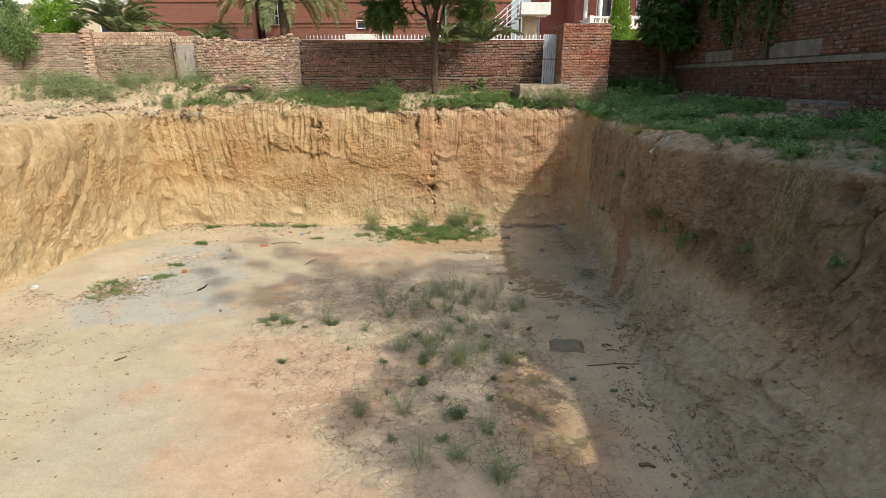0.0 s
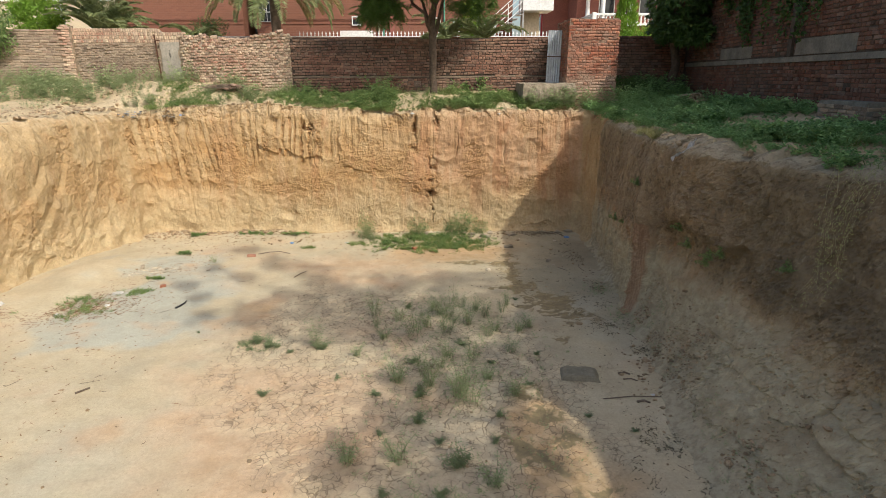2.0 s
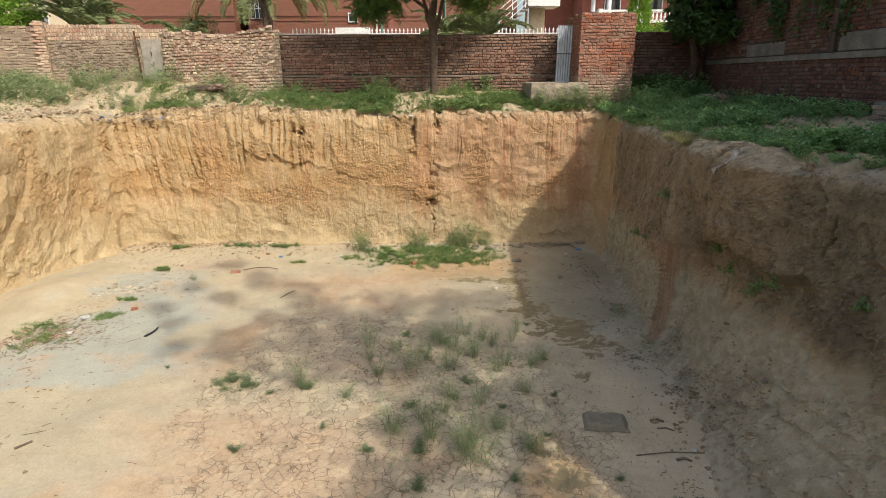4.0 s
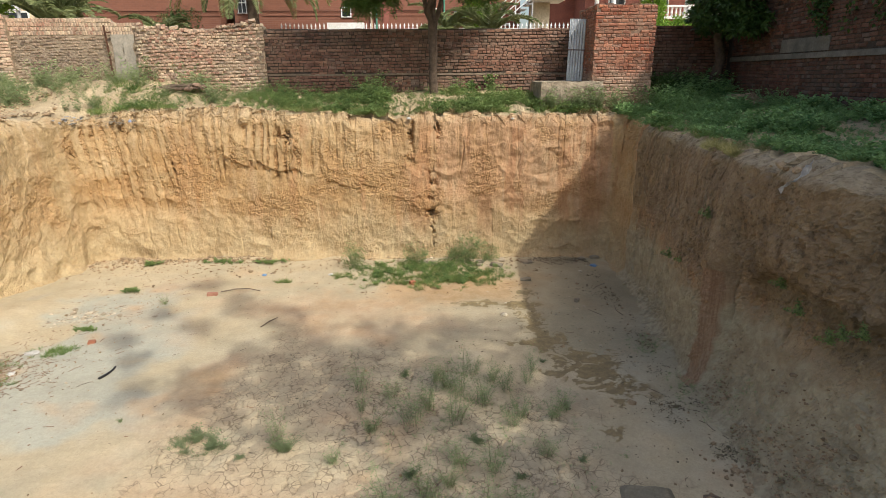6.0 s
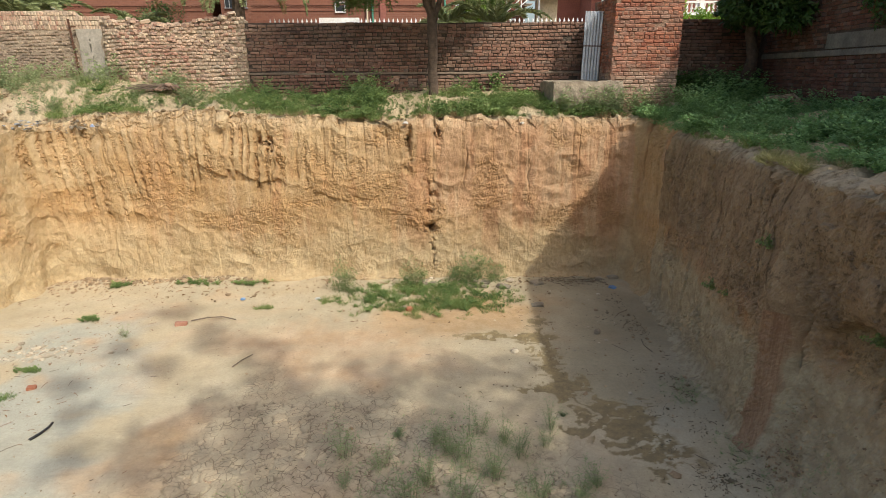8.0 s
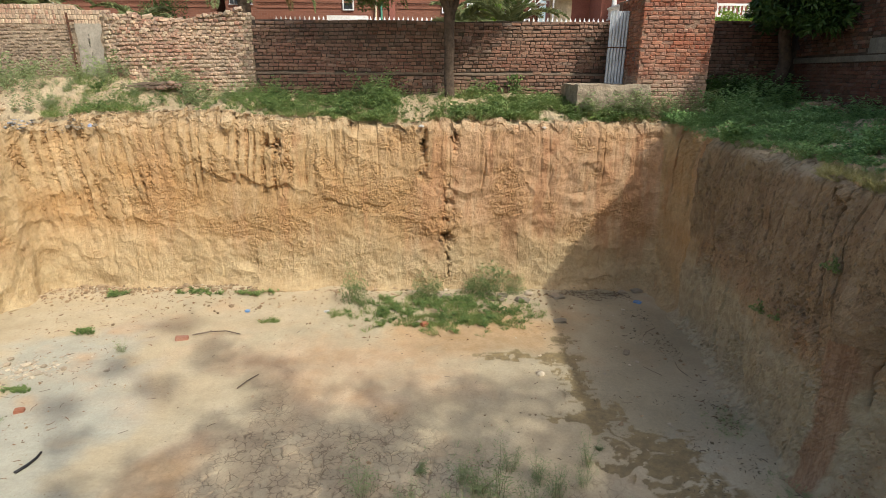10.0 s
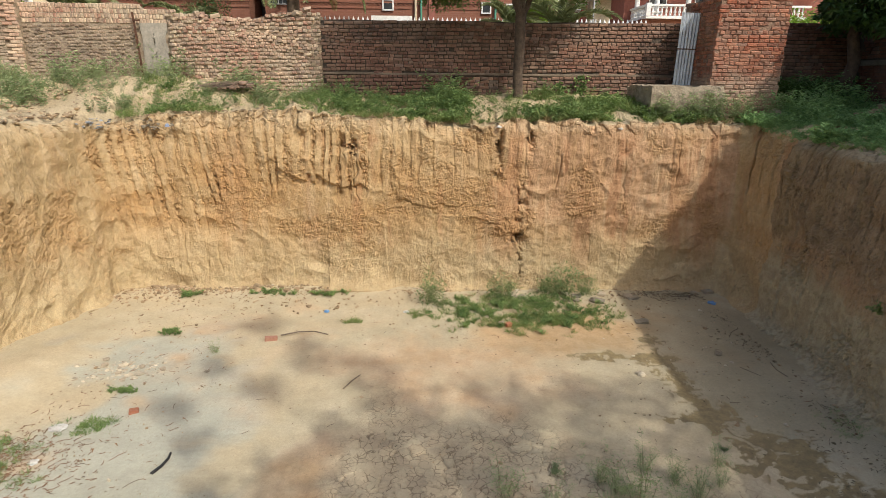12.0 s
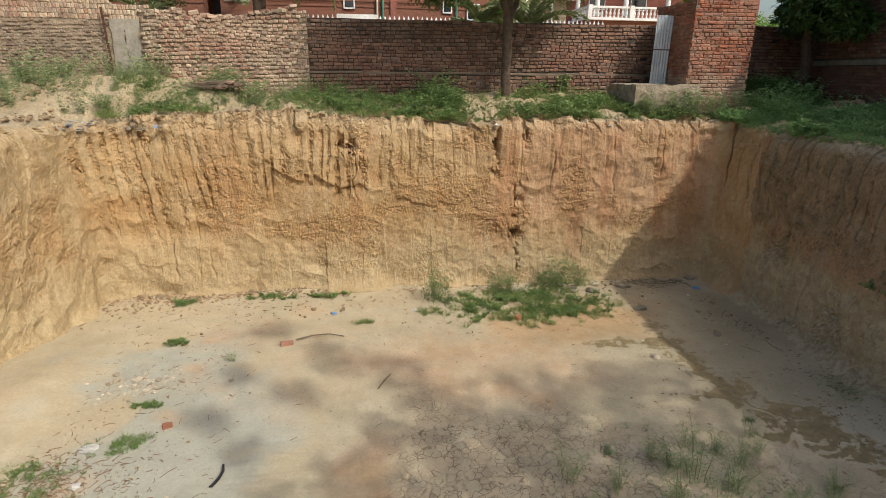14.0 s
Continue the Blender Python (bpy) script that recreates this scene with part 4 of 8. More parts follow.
def core(line, s0, s1, base, top, thick, material, parent, name="core", step=0.12, back=0.028):
    """The mortared body behind the brick faces."""
    ss = np.linspace(s0, s1, max(2, int((s1 - s0) / step)))
    vs, fs = [], []
    for s in ss:
        p, t = line.at(s), line.way(s)
        n = np.array([t[1], -t[0]])
        f, b = p - n * back, p - n * thick
        z0, z1 = base(s), top(s)
        vs += [(*f, z0), (*f, z1), (*b, z1), (*b, z0)]
    for i in range(len(ss) - 1):
        a = i * 4
        for k in range(3):
            fs.append((a + k, a + k + 1, a + 5 + k, a + 4 + k))
    e = (len(ss) - 1) * 4
    fs += [(0, 3, 2, 1), (e, e + 1, e + 2, e + 3)]
    return raw(name, vs, fs, material, parent, smooth=False)


def lay_bricks(parent, line, s0, s1, base, top, mats, seed, bond="mixed", near=(0, 0), keep=None, rough=1.0, course=COURSE, size=None, gap=0.016):
    """Courses between base and top; those with s inside near become parts of their own (300 at most), the rest one joined part."""
    rng = random.Random(seed)
    vs, fs = [], []
    lib = {}
    made = 0
    z_lo = min(base(s) for s in np.linspace(s0, s1, 9))
    z_hi = max(top(s) for s in np.linspace(s0, s1, 60))
    k = 0
    while True:
        z = z_lo + k * course
        if z > z_hi:
            break
        if bond == "stretcher":
            L = 0.240
        elif bond == "header":
            L = 0.122
        else:
            L = 0.122 if k % 2 else 0.240
        L = size or L
        s = s0 + (L / 2 if (k // (1 if bond != "mixed" else 2)) % 2 else 0.0) * 0.98
        sag = lambda q: 0.012 * rough * math.sin(q * 1.1 + k * 0.37 + seed)
        while s < s1 - 0.03:
            l = min(L * rng.uniform(0.94, 1.05), s1 - s)
            if bond == "mixed" and rng.random() < 0.12:
                l = min(0.122 if L > 0.2 else 0.2, s1 - s)
            mid = s + l / 2
            zc = z + course / 2 + sag(mid) + rng.uniform(-0.004, 0.004) * rough
            s += l
            if zc + course * 0.4 > top(mid) + 0.02 or zc < base(mid) or (keep and not keep(mid, zc)) or l < 0.05:
                continue
            if rng.random() < 0.006 * rough:
                continue
            p, t = line.at(mid), line.way(mid)
            n = Vector((t[1], -t[0], 0))
            u = Vector((t[0], t[1], 0))
            proud = rng.uniform(-0.006, 0.010) * rough
            tilt = rng.gauss(0, 0.018) * rough
            turn = rng.gauss(0, 0.02) * rough
            hgt = course - gap + 0.001
            m = Matrix((u, -n, Vector((0, 0, 1)))).transposed().to_4x4()
            m = Matrix.Translation((p[0], p[1], zc)) @ m @ Matrix.Rotation(tilt, 4, "Y") @ Matrix.Rotation(turn, 4, "Z")
            if near[0] <= mid <= near[1] and made < 300:
                key = (round(l / 0.03), rng.randrange(3))
                if key not in lib:
                    me = bpy.data.meshes.new("brick")
                    me.from_pydata(brick_verts(key[0] * 0.03 - gap, hgt, rng), [], BRICK_FACES)
                    me.materials.append(mats[1])
                    lib[key] = me
                ob = new("brick", lib[key])
                ob.parent = parent
                ob.matrix_world = m @ Matrix.Translation((0, -proud, 0))
                made += 1
            else:
                o = len(vs)
                vs += [m @ Vector(c) for c in brick_verts(l - gap, hgt, rng, proud)]
                fs += [tuple(i + o for i in q) for q in BRICK_FACES]
        k += 1
    if vs:
        raw("brickwork", vs, fs, mats[0], parent, smooth=False, kind="stuff")


def two(name, *args, **kw):
    return brick_mat(name, *args, island=True, **kw), brick_mat(name + "_single", *args, island=False, **kw)


B_OLD = two("old_boundary_brick", (0.215, 0.10, 0.068), (0.33, 0.195, 0.132), (0.12, 0.075, 0.058), (0.32, 0.24, 0.17), dusty=0.5)
B_DUST = two("dusty_tan_brick", (0.44, 0.285, 0.20), (0.60, 0.48, 0.335), (0.38, 0.185, 0.13), (0.62, 0.51, 0.36), dusty=0.65)
B_RED = two("red_pier_brick", (0.30, 0.088, 0.05), (0.46, 0.175, 0.095), (0.20, 0.085, 0.06), (0.42, 0.27, 0.185), dusty=0.45, salt=(0.46, 0.36, 0.26))
B_HOUSE = two("house_side_brick", (0.17, 0.068, 0.043), (0.24, 0.115, 0.075), (0.085, 0.052, 0.038), (0.17, 0.125, 0.092), dusty=0.55)

B_LIME = two("lime_smeared_brick", (0.26, 0.175, 0.122), (0.375, 0.295, 0.205), (0.18, 0.13, 0.098), (0.43, 0.35, 0.25), dusty=0.7)
B_PIECE = two("loose_red_brick", (0.33, 0.105, 0.058), (0.42, 0.165, 0.09), (0.36, 0.12, 0.07), (0.44, 0.30, 0.20), dusty=0.2)

M_BAND = simple("mortar_levelling_band", (0.30, 0.235, 0.17), (0.22, 0.165, 0.12), 5, 0.95, bump=0.5)
M_GRIME = simple("grimy_cement_plaster", (0.27, 0.245, 0.195), (0.17, 0.155, 0.125), 3, 0.95, bump=0.4, dist=0.015)

# --- straight stretch of the boundary wall
line_d = Line([(-4.75, 21.12), (-3.0, 21.08), (0.0, 21.1), (4.4, 21.16)])
wall = thing("wall_2", "old weathered brick boundary wall, partly in tree shade", "wall", kind="structure")
top_d = lambda s: 6.10 + 0.012 * math.sin(s * 2.2)
core(line_d, 0, line_d.length, lambda s: 3.9, lambda s: top_d(s) - 0.01, 0.23, M_MORTAR, wall)
lay_bricks(wall, line_d, 0, line_d.length, lambda s: 4.13, top_d, B_OLD, 3, "mixed", near=(4.9, 6.9), rough=1.9, keep=lambda s, z: not 4.815 < z < 4.875)
ss = np.linspace(0, line_d.length, 40)
bm = bmesh.new()
rows = []
for s in ss:
    p = line_d.at(s)
    zz = 4.845 + 0.008 * math.sin(s * 1.9)
    rows.append([bm.verts.new((p[0], p[1] + dy, zz + dz)) for dy, dz in ((0.02, -0.028), (-0.006, -0.022), (-0.009, 0.020), (0.02, 0.028))])
for a, b in zip(rows, rows[1:]):
    for k in range(3):
        bm.faces.new((a[k], b[k], b[k + 1], a[k + 1]))
part("mortar_band", bm, M_BAND, wall, "pale levelling band of mortar")

# --- sagging, dusty middle stretch
line_c = Line([(-8.72, 21.80), (-8.2, 21.56), (-7.5, 21.42), (-6.6, 21.36), (-5.7, 21.28), (-5.1, 21.16), (-4.72, 21.10)])
wall = thing("wall_1", "sagging tan brick wall with a broken uneven top", "wall", kind="structure")


def top_c(s):
    x = line_c.at(s)[0]
    return float(np.interp(x, [-8.7, -8.3, -7.6, -6.9, -6.3, -5.9, -5.2, -4.9, -4.7], [6.28, 6.22, 6.18, 6.08, 6.08, 6.18, 6.26, 6.34, 6.22])) + 0.02 * math.sin(s * 9)


core(line_c, 0, line_c.length, lambda s: 4.0, lambda s: top_c(s) - 0.06, 0.25, M_MORTAR_DUST, wall)
lay_bricks(wall, line_c, 0, line_c.length, lambda s: 4.28, top_c, B_DUST, 7, "header", near=(1.7, 3.3), rough=3.2)
rng = random.Random(12)
vs, fs = [], []
for i in range(46):
    s = rng.uniform(0.1, line_c.length - 0.05)
    p = line_c.at(s)
    m = Matrix.Translation((p[0], p[1] + rng.uniform(0.0, 0.14), top_c(s) + rng.uniform(-0.02, 0.03))) @ Euler((rng.gauss(0, 0.15), rng.gauss(0, 0.15), rng.uniform(-1.2, 1.2))).to_matrix().to_4x4()
    o = len(vs)
    l, d, h = rng.choice(((0.11, 0.055, 0.035), (0.06, 0.055, 0.035), (0.09, 0.055, 0.03)))
    vs += [m @ Vector((a * l + rng.uniform(-.008, .008), b * d + rng.uniform(-.008, .008), c * h + rng.uniform(-.006, .006))) for a in (-1, 1) for b in (-1, 1) for c in (-1, 1)]
    fs += [tuple(q + o for q in f) for f in ((0, 1, 3, 2), (4, 6, 7, 5), (0, 4, 5, 1), (2, 3, 7, 6), (1, 5, 7, 3), (0, 2, 6, 4))]
raw("loose_bricks", vs, fs, B_DUST[0], wall, "loose broken bricks on the crest", smooth=False, kind="stuff")

# --- older stretch with a course of bricks on edge and a plastered jamb
line_b = Line([(-12.65, 22.05), (-11.0, 21.98), (-9.4, 21.86), (-8.72, 21.84)])
wall = thing("wall_3", "old brick wall with edge-laid upper bricks and cement patch", "wall", kind="structure")
top_b = lambda s: 6.50 + 0.03 * math.sin(s * 3) - (0.10 if s > 3.3 else 0)
M_LIME = simple("crumbling_lime_mortar", (0.42, 0.335, 0.235), (0.27, 0.205, 0.14), 8, 0.95, bump=0.6, dist=0.02)
core(line_b, 0, line_b.length, lambda s: 4.2, lambda s: top_b(s) - 0.03, 0.24, M_LIME, wall, back=0.018)
lay_bricks(wall, line_b, 0, 3.2, lambda s: 4.5, lambda s: 5.98, B_LIME, 17, "header", near=(1.2, 2.9), rough=2.8, course=0.074, gap=0.014)
lay_bricks(wall, line_b, 0, line_b.length, lambda s: 6.0, top_b, B_DUST, 19, "header", rough=1.3, course=0.122, size=0.088)
xs, zs = np.linspace(3.26, 3.93, 22), np.linspace(4.5, 6.02, 46)
gx, gz = np.meshgrid(xs, zs, indexing="ij")
rag = 0.05 * fbm(gz * 3, gz * 0, 3, 301)
pts = [(*line_b.at(min(a + (r if a > 3.6 else -r * 0.3), line_b.length)), z) for a, r, z in zip(gx.ravel(), rag.ravel(), gz.ravel())]
pv = np.array(pts)
pv[:, 1] -= 0.028 + 0.006 * fbm(pv[:, 0] * 5, pv[:, 2] * 5, 3, 302)
raw("cement_patch", pv, grid_faces(22, 46), M_PLASTER, wall, "grey cement plaster over the wall end")
M_RUST = simple("rusted_iron", (0.11, 0.055, 0.035), (0.17, 0.085, 0.05), 20, 0.8, 0.4, bump=0.4)
post = thing("iron_post", "rusted iron angle post standing against the brick wall", "post", pose(-9.42, 21.72, 4.45, 0, -2.5, 0))
bm = bmesh.new()
box(bm, -0.028, -0.004, 0, 0.028, 0.004, 1.82)
box(bm, -0.028, 0.004, 0, -0.020, 0.05, 1.82)
part("angle_bar", bm, M_RUST, post)
box_part("stub", (-0.01, -0.02, 1.60, 0.16, 0.02, 1.635), M_RUST, post)

# --- far left stretch, turned towards the pit
line_a = Line([(-18.5, 19.4), (-14.5, 21.15), (-12.67, 21.98)])
wall = thing("wall_4", "long low brick wall of thin weathered courses", "wall", kind="structure")
top_a = lambda s: 6.42 + 0.03 * math.sin(s * 1.3)
core(line_a, 0, line_a.length, lambda s: 4.0, lambda s: top_a(s) - 0.02, 0.24, M_LIME, wall, back=0.018)
lay_bricks(wall, line_a, 1.2, line_a.length, lambda s: 4.4, top_a, B_LIME, 23, "stretcher", near=(4.9, 6.4), rough=1.2)
lay_bricks(wall, Line([(-12.86, 21.86), (-12.46, 21.92)]), 0, 0.4, lambda s: 4.4, lambda s: 6.62, B_DUST, 25, "stretcher", rough=1.6)
box_part("corner_pier", (-12.83, 21.93, 4.3, -12.48, 22.2, 6.58), M_MORTAR_DUST, wall, "clay-smeared corner pier")

# --- red brick pier beside the gap
M_MORTAR_PIER = simple("reddish_mortar", (0.35, 0.225, 0.155), (0.21, 0.135, 0.095), 7, 0.95, bump=0.6, dist=0.02)
pier = thing("brick_pier", "tall red brick return wall with weathered top courses", "brick wall", kind="structure")
line_p = Line([(4.36, 19.5), (5.98, 19.5)])
box_part("core", (4.378, 19.518, 3.9, 5.962, 21.3, 6.53), M_MORTAR_PIER, pier)
lay_bricks(pier, line_p, 0, line_p.length, lambda s: 4.15, lambda s: 6.56, B_RED, 29, "mixed", near=(0, 3), rough=1.4, gap=0.012)
line_q = Line([(4.36, 21.08), (4.36, 19.5)])
lay_bricks(pier, line_q, 0, line_q.length, lambda s: 4.15, lambda s: 6.56, B_RED, 31, "mixed", rough=1.2, gap=0.012)
line_q = Line([(5.98, 19.5), (5.98, 21.1)])
lay_bricks(pier, line_q, 0, line_q.length, lambda s: 4.15, lambda s: 6.56, B_RED, 33, "mixed", rough=1.2, gap=0.012)
vs, fs = [], []
rng = random.Random(5)
for i in range(7):
    for k in range(8):
        o = len(vs)
        x, y = 4.40 + i * 0.222, 19.56 + k * 0.235
        z = 6.545 + rng.uniform(-0.02, 0.03)
        vs += [(x + a * 0.21, y + b * 0.22, z + c * 0.06 - 0.04 + rng.uniform(-.006, .006)) for a in (0, 1) for b in (0, 1) for c in (0, 1)]
        fs += [tuple(q + o for q in f) for f in ((0, 1, 3, 2), (4, 6, 7, 5), (0, 4, 5, 1), (2, 3, 7, 6), (1, 5, 7, 3))]
raw("top_course", vs, fs, B_OLD[0], pier, "weathered greyish top course", smooth=False, kind="stuff")

# --- dark stretch right of the pier
line_f = Line([(5.98, 21.1), (9.2, 21.2)])
wall = thing("wall_5", "shaded brick boundary wall behind rank weeds", "wall", kind="structure")
core(line_f, 0, line_f.length, lambda s: 3.9, lambda s: 6.12, 0.23, M_MORTAR, wall)
lay_bricks(wall, line_f, 0, line_f.length, lambda s: 4.2, lambda s: 6.14, B_OLD, 37, "mixed", rough=0.8)

# --- side wall of the tall house
HX = lambda y: 8.6 + 0.068 * (y - 18.0)
line_g = Line([(HX(21.3), 21.3), (HX(-9.0), -9.0)])
SY = lambda y: (21.3 - y) * math.hypot(1, 0.068)
wall = thing("wall_6", "tall brick house side wall with concrete band, in shade", "wall", kind="structure")
core(line_g, 0, line_g.length, lambda s: 3.6, lambda s: 9.05 if s < SY(1.6) else 8.0, 0.35, M_MORTAR, wall, step=0.3, back=0.016)
lay_bricks(wall, line_g, SY(20.9), SY(7.0), lambda s: 3.95, lambda s: 5.13, B_HOUSE, 41, "mixed", near=(SY(14.0), SY(10.0)), rough=1.1, gap=0.011)
patch = lambda s, z: not (z < 5.66 and (SY(14.15) < s < SY(12.0) or SY(18.2) < s < SY(16.25))) and not (SY(14.45) < s < SY(14.2))
lay_bricks(wall, line_g, SY(20.9), SY(7.0), lambda s: 5.31, lambda s: 7.4, B_HOUSE, 43, "mixed", rough=1.1, keep=patch, gap=0.011)


def on_house(name, y0, y1, z0, z1, proud, material, label):
    """A slab lying along the house wall."""
    bm = bmesh.new()
    a, b = line_g.at(SY(y0)), line_g.at(SY(y1))
    got = []
    for (x, y) in (a, b):
        got.append([bm.verts.new((x + d, y, z)) for d, z in ((0.04, z0), (-proud, z0 + 0.004), (-proud, z1 - 0.01), (0.04, z1))])
    for k in range(4):
        bm.faces.new((got[0][k], got[1][k], got[1][(k + 1) % 4], got[0][(k + 1) % 4]))
    bm.faces.new(got[0][::-1])
    bm.faces.new(got[1])
    return part(name, bm, material, wall, label)


on_house("concrete_band", 20.9, 3.0, 5.14, 5.27, 0.035, M_GRIME, "grey concrete tie beam")
on_house("plaster_panel", 14.15, 12.0, 5.29, 5.64, 0.008, M_GRIME, "smooth grey plaster panel")
on_house("plaster_panel", 18.2, 16.25, 5.29, 5.60, 0.008, M_GRIME, "smooth grey plaster panel")
on_house("pilaster", 14.41, 14.25, 5.27, 9.0, 0.06, M_MORTAR, "narrow concrete pilaster")

# --- corrugated sheet, concrete block, brick ledge
M_GALV = simple("galvanised_sheet", (0.62, 0.66, 0.70), (0.50, 0.53, 0.57), 3, 0.45, 0.55, bump=0.08, spec=0.5)
sheet = thing("sheet_gate", "pale galvanised corrugated sheet closing a gap", "gate", pose(3.88, 20.42, 4.63, 0, 0.9, 2))
for z0, z1, dy in ((0.0, 0.86, 0.0), (0.84, 1.66, -0.006)):
    nx = 64
    x = np.linspace(0, 0.47, nx)
    y = 0.011 * np.sin(x / 0.076 * 2 * math.pi) + dy
    z = np.linspace(z0, z1, 8)
    gx, gz = np.meshgrid(x, z, indexing="ij")
    gy = np.repeat(y[:, None], 8, 1) + 0.012 * np.sin(gz * 2.3) * gx
    front = np.stack([gx, gy, gz], -1).reshape(-1, 3)
    backv = front + np.array([0, 0.0015, 0])
    f = grid_faces(nx, 8)
    raw("sheet_panel", np.concatenate([front, backv]), np.concatenate([f, f[:, ::-1] + len(front)]), M_GALV, sheet)
box_part("batten", (-0.01, -0.022, 0.835, 0.48, 0.014, 0.860), M_RUST, sheet, "rusty crossbar")

M_BLOCK = simple("weathered_dusty_concrete", (0.43, 0.36, 0.26), (0.27, 0.215, 0.15), 5, 0.95, bump=0.8, dist=0.03)
block = thing("concrete_block", "rough concrete footing block before the sheet gate", "concrete block")
bm = bmesh.new()
box(bm, 2.95, 19.30, 4.0, 4.66, 20.9, 4.64)
bmesh.ops.subdivide_edges(bm, edges=bm.edges[:], cuts=24, use_grid_fill=True)
for v in bm.verts:
    v.co += 0.035 * Vector((noise.noise(v.co * 2.1), noise.noise(v.co * 2.1 + Vector((9, 0, 0))), 0.6 * noise.noise(v.co * 2.4 + Vector((0, 5, 0)))))
    v.co += 0.022 * noise.noise_vector(v.co * 6) + 0.012 * noise.noise_vector(v.co * 17)
    if v.co.z > 4.45:
        v.co.z -= 0.10 * max(0.0, noise.noise(v.co * 1.7 + Vector((3, 1, 0))))
    if v.co.y < 19.45 and v.co.z > 4.5:
        v.co.y += 0.05 * (v.co.z - 4.5) / 0.15 * (0.6 + 0.5 * noise.noise(v.co * 3))
part("slab", bm, M_BLOCK, block)

ledge = thing("brick_ledge", "low weathered brick block against the house wall", "brick block")
bm = bmesh.new()
box(bm, 7.66, 10.7, 3.85, 8.12, 12.02, 4.39, 0.02)
part("body", bm, M_GRIME, ledge)
lay_bricks(ledge, Line([(7.64, 12.02), (7.64, 10.7)]), 0, 1.32, lambda s: 3.9, lambda s: 4.36, B_LIME, 51, "stretcher", rough=1.0)
lay_bricks(ledge, Line([(7.66, 10.68), (8.12, 10.68)]), 0, 0.46, lambda s: 3.9, lambda s: 4.36, B_LIME, 53, "stretcher", rough=1.0)


# ---------------------------------------------------------------- houses behind the wall
def facade_brick():
    n = Nodes("red_facade_brick", 0.85, spec=0.25)
    t = n.t.nodes.new("ShaderNodeTexBrick")
    t.inputs["Scale"].default_value = 1.0
    t.inputs["Brick Width"].default_value = 0.24
    t.inputs["Row Height"].default_value = 0.082
    t.inputs["Mortar Size"].default_value = 0.006
    t.inputs["Color1"].default_value = (0.185, 0.078, 0.048, 1)
    t.inputs["Color2"].default_value = (0.23, 0.10, 0.06, 1)
    t.inputs["Mortar"].default_value = (0.23, 0.125, 0.092, 1)
    x, y, z = n.xyz()
    c = n.t.nodes.new("ShaderNodeCombineXYZ")
    n.link(n.math("ADD", x, y), c.inputs[0])
    n.link(z, c.inputs[1])
    n.link(c.outputs[0], t.inputs["Vector"])
    col = n.mix(n.ramp(n.noise(0.6, 5), (0.4, 0.0), (0.7, 0.35)), t.outputs["Color"], (0.24, 0.095, 0.068))
    col = n.mix(0.3, col, n.ramp(n.noise(14, 4), (0.3, 0.6), (0.65, 1.05)), "MULTIPLY")
    n.bump(t.outputs["Fac"], -0.3, 0.006)
    return n.done(col)


M_FACADE = facade_brick()
M_PINK = simple("terracotta_wash", (0.32, 0.125, 0.09), (0.27, 0.105, 0.078), 1.5, 0.85, bump=0.1)
M_GRANITE = simple("dark_stone_cladding", (0.05, 0.042, 0.038), (0.03, 0.026, 0.024), 8, 0.4, bump=0.1)
M_GLASS = simple("dark_window_glass", (0.03, 0.035, 0.04), (0.02, 0.022, 0.026), 1, 0.08, spec=0.6, bump=0.0)
M_STEEL = simple("painted_grille", (0.55, 0.55, 0.54), (0.42, 0.42, 0.42), 6, 0.4, 0.3, bump=0.05)
M_GREENPIPE = simple("green_pipe_paint", (0.10, 0.30, 0.21), (0.08, 0.25, 0.17), 5, 0.5, bump=0.05)

house = thing("red_house", "red brick house with stringcourses behind the boundary wall", "house")
bm = bmesh.new()
box(bm, -15.6, 31.5, 4.0, -9.35, 38.5, 12.5)
part("wall", bm, M_FACADE, house)
bm = bmesh.new()
box(bm, -9.35, 33.4, 4.0, -8.7, 38.5, 12.5)
part("wall", bm, M_GRANITE, house, "dark recessed doorway")
bm = bmesh.new()
box(bm, -8.7, 31.5, 4.0, 4.2, 38.5, 12.5)
part("wall", bm, M_FACADE, house)
for x0, x1 in ((-15.65, -9.33), (-7.4, 4.24)):
    for z, h, d in ((7.62, 0.06, 0.05), (7.40, 0.035, 0.03), (8.62, 0.06, 0.05)):
        box_part("stringcourse", (x0, 31.5 - d, z, x1, 31.6, z + h), M_FACADE, house)
    x = x0 + 0.05
    bm = bmesh.new()
    while x < x1:
        box(bm, x, 31.47, 7.55, x + 0.09, 31.55, 7.61)
        x += 0.18
    part("dentil_course", bm, M_FACADE, house, kind="stuff")
box_part("pilaster", (-2.0, 31.42, 4.0, -1.75, 31.6, 12.5), M_PINK, house, "plain terracotta pilaster")
box_part("roof", (-15.8, 31.3, 12.5, 4.55, 38.7, 12.7), M_CONCRETE, house)


def window(parent, x0, z0, x1, z1, y, frame_mat, bar=0.05):
    w = new("window")
    w.parent = parent
    box_part("frame", (x0 - bar, y - 0.05, z1, x1 + bar, y + 0.03, z1 + bar), frame_mat, w)
    box_part("frame", (x0 - bar, y - 0.05, z0 - bar, x1 + bar, y + 0.03, z0), frame_mat, w)
    box_part("frame", (x0 - bar, y - 0.05, z0, x0, y + 0.03, z1), frame_mat, w)
    box_part("frame", (x1, y - 0.05, z0, x1 + bar, y + 0.03, z1), frame_mat, w)
    box_part("pane", (x0, y - 0.012, z0, x1, y + 0.02, z1), M_GLASS, w)
    return w


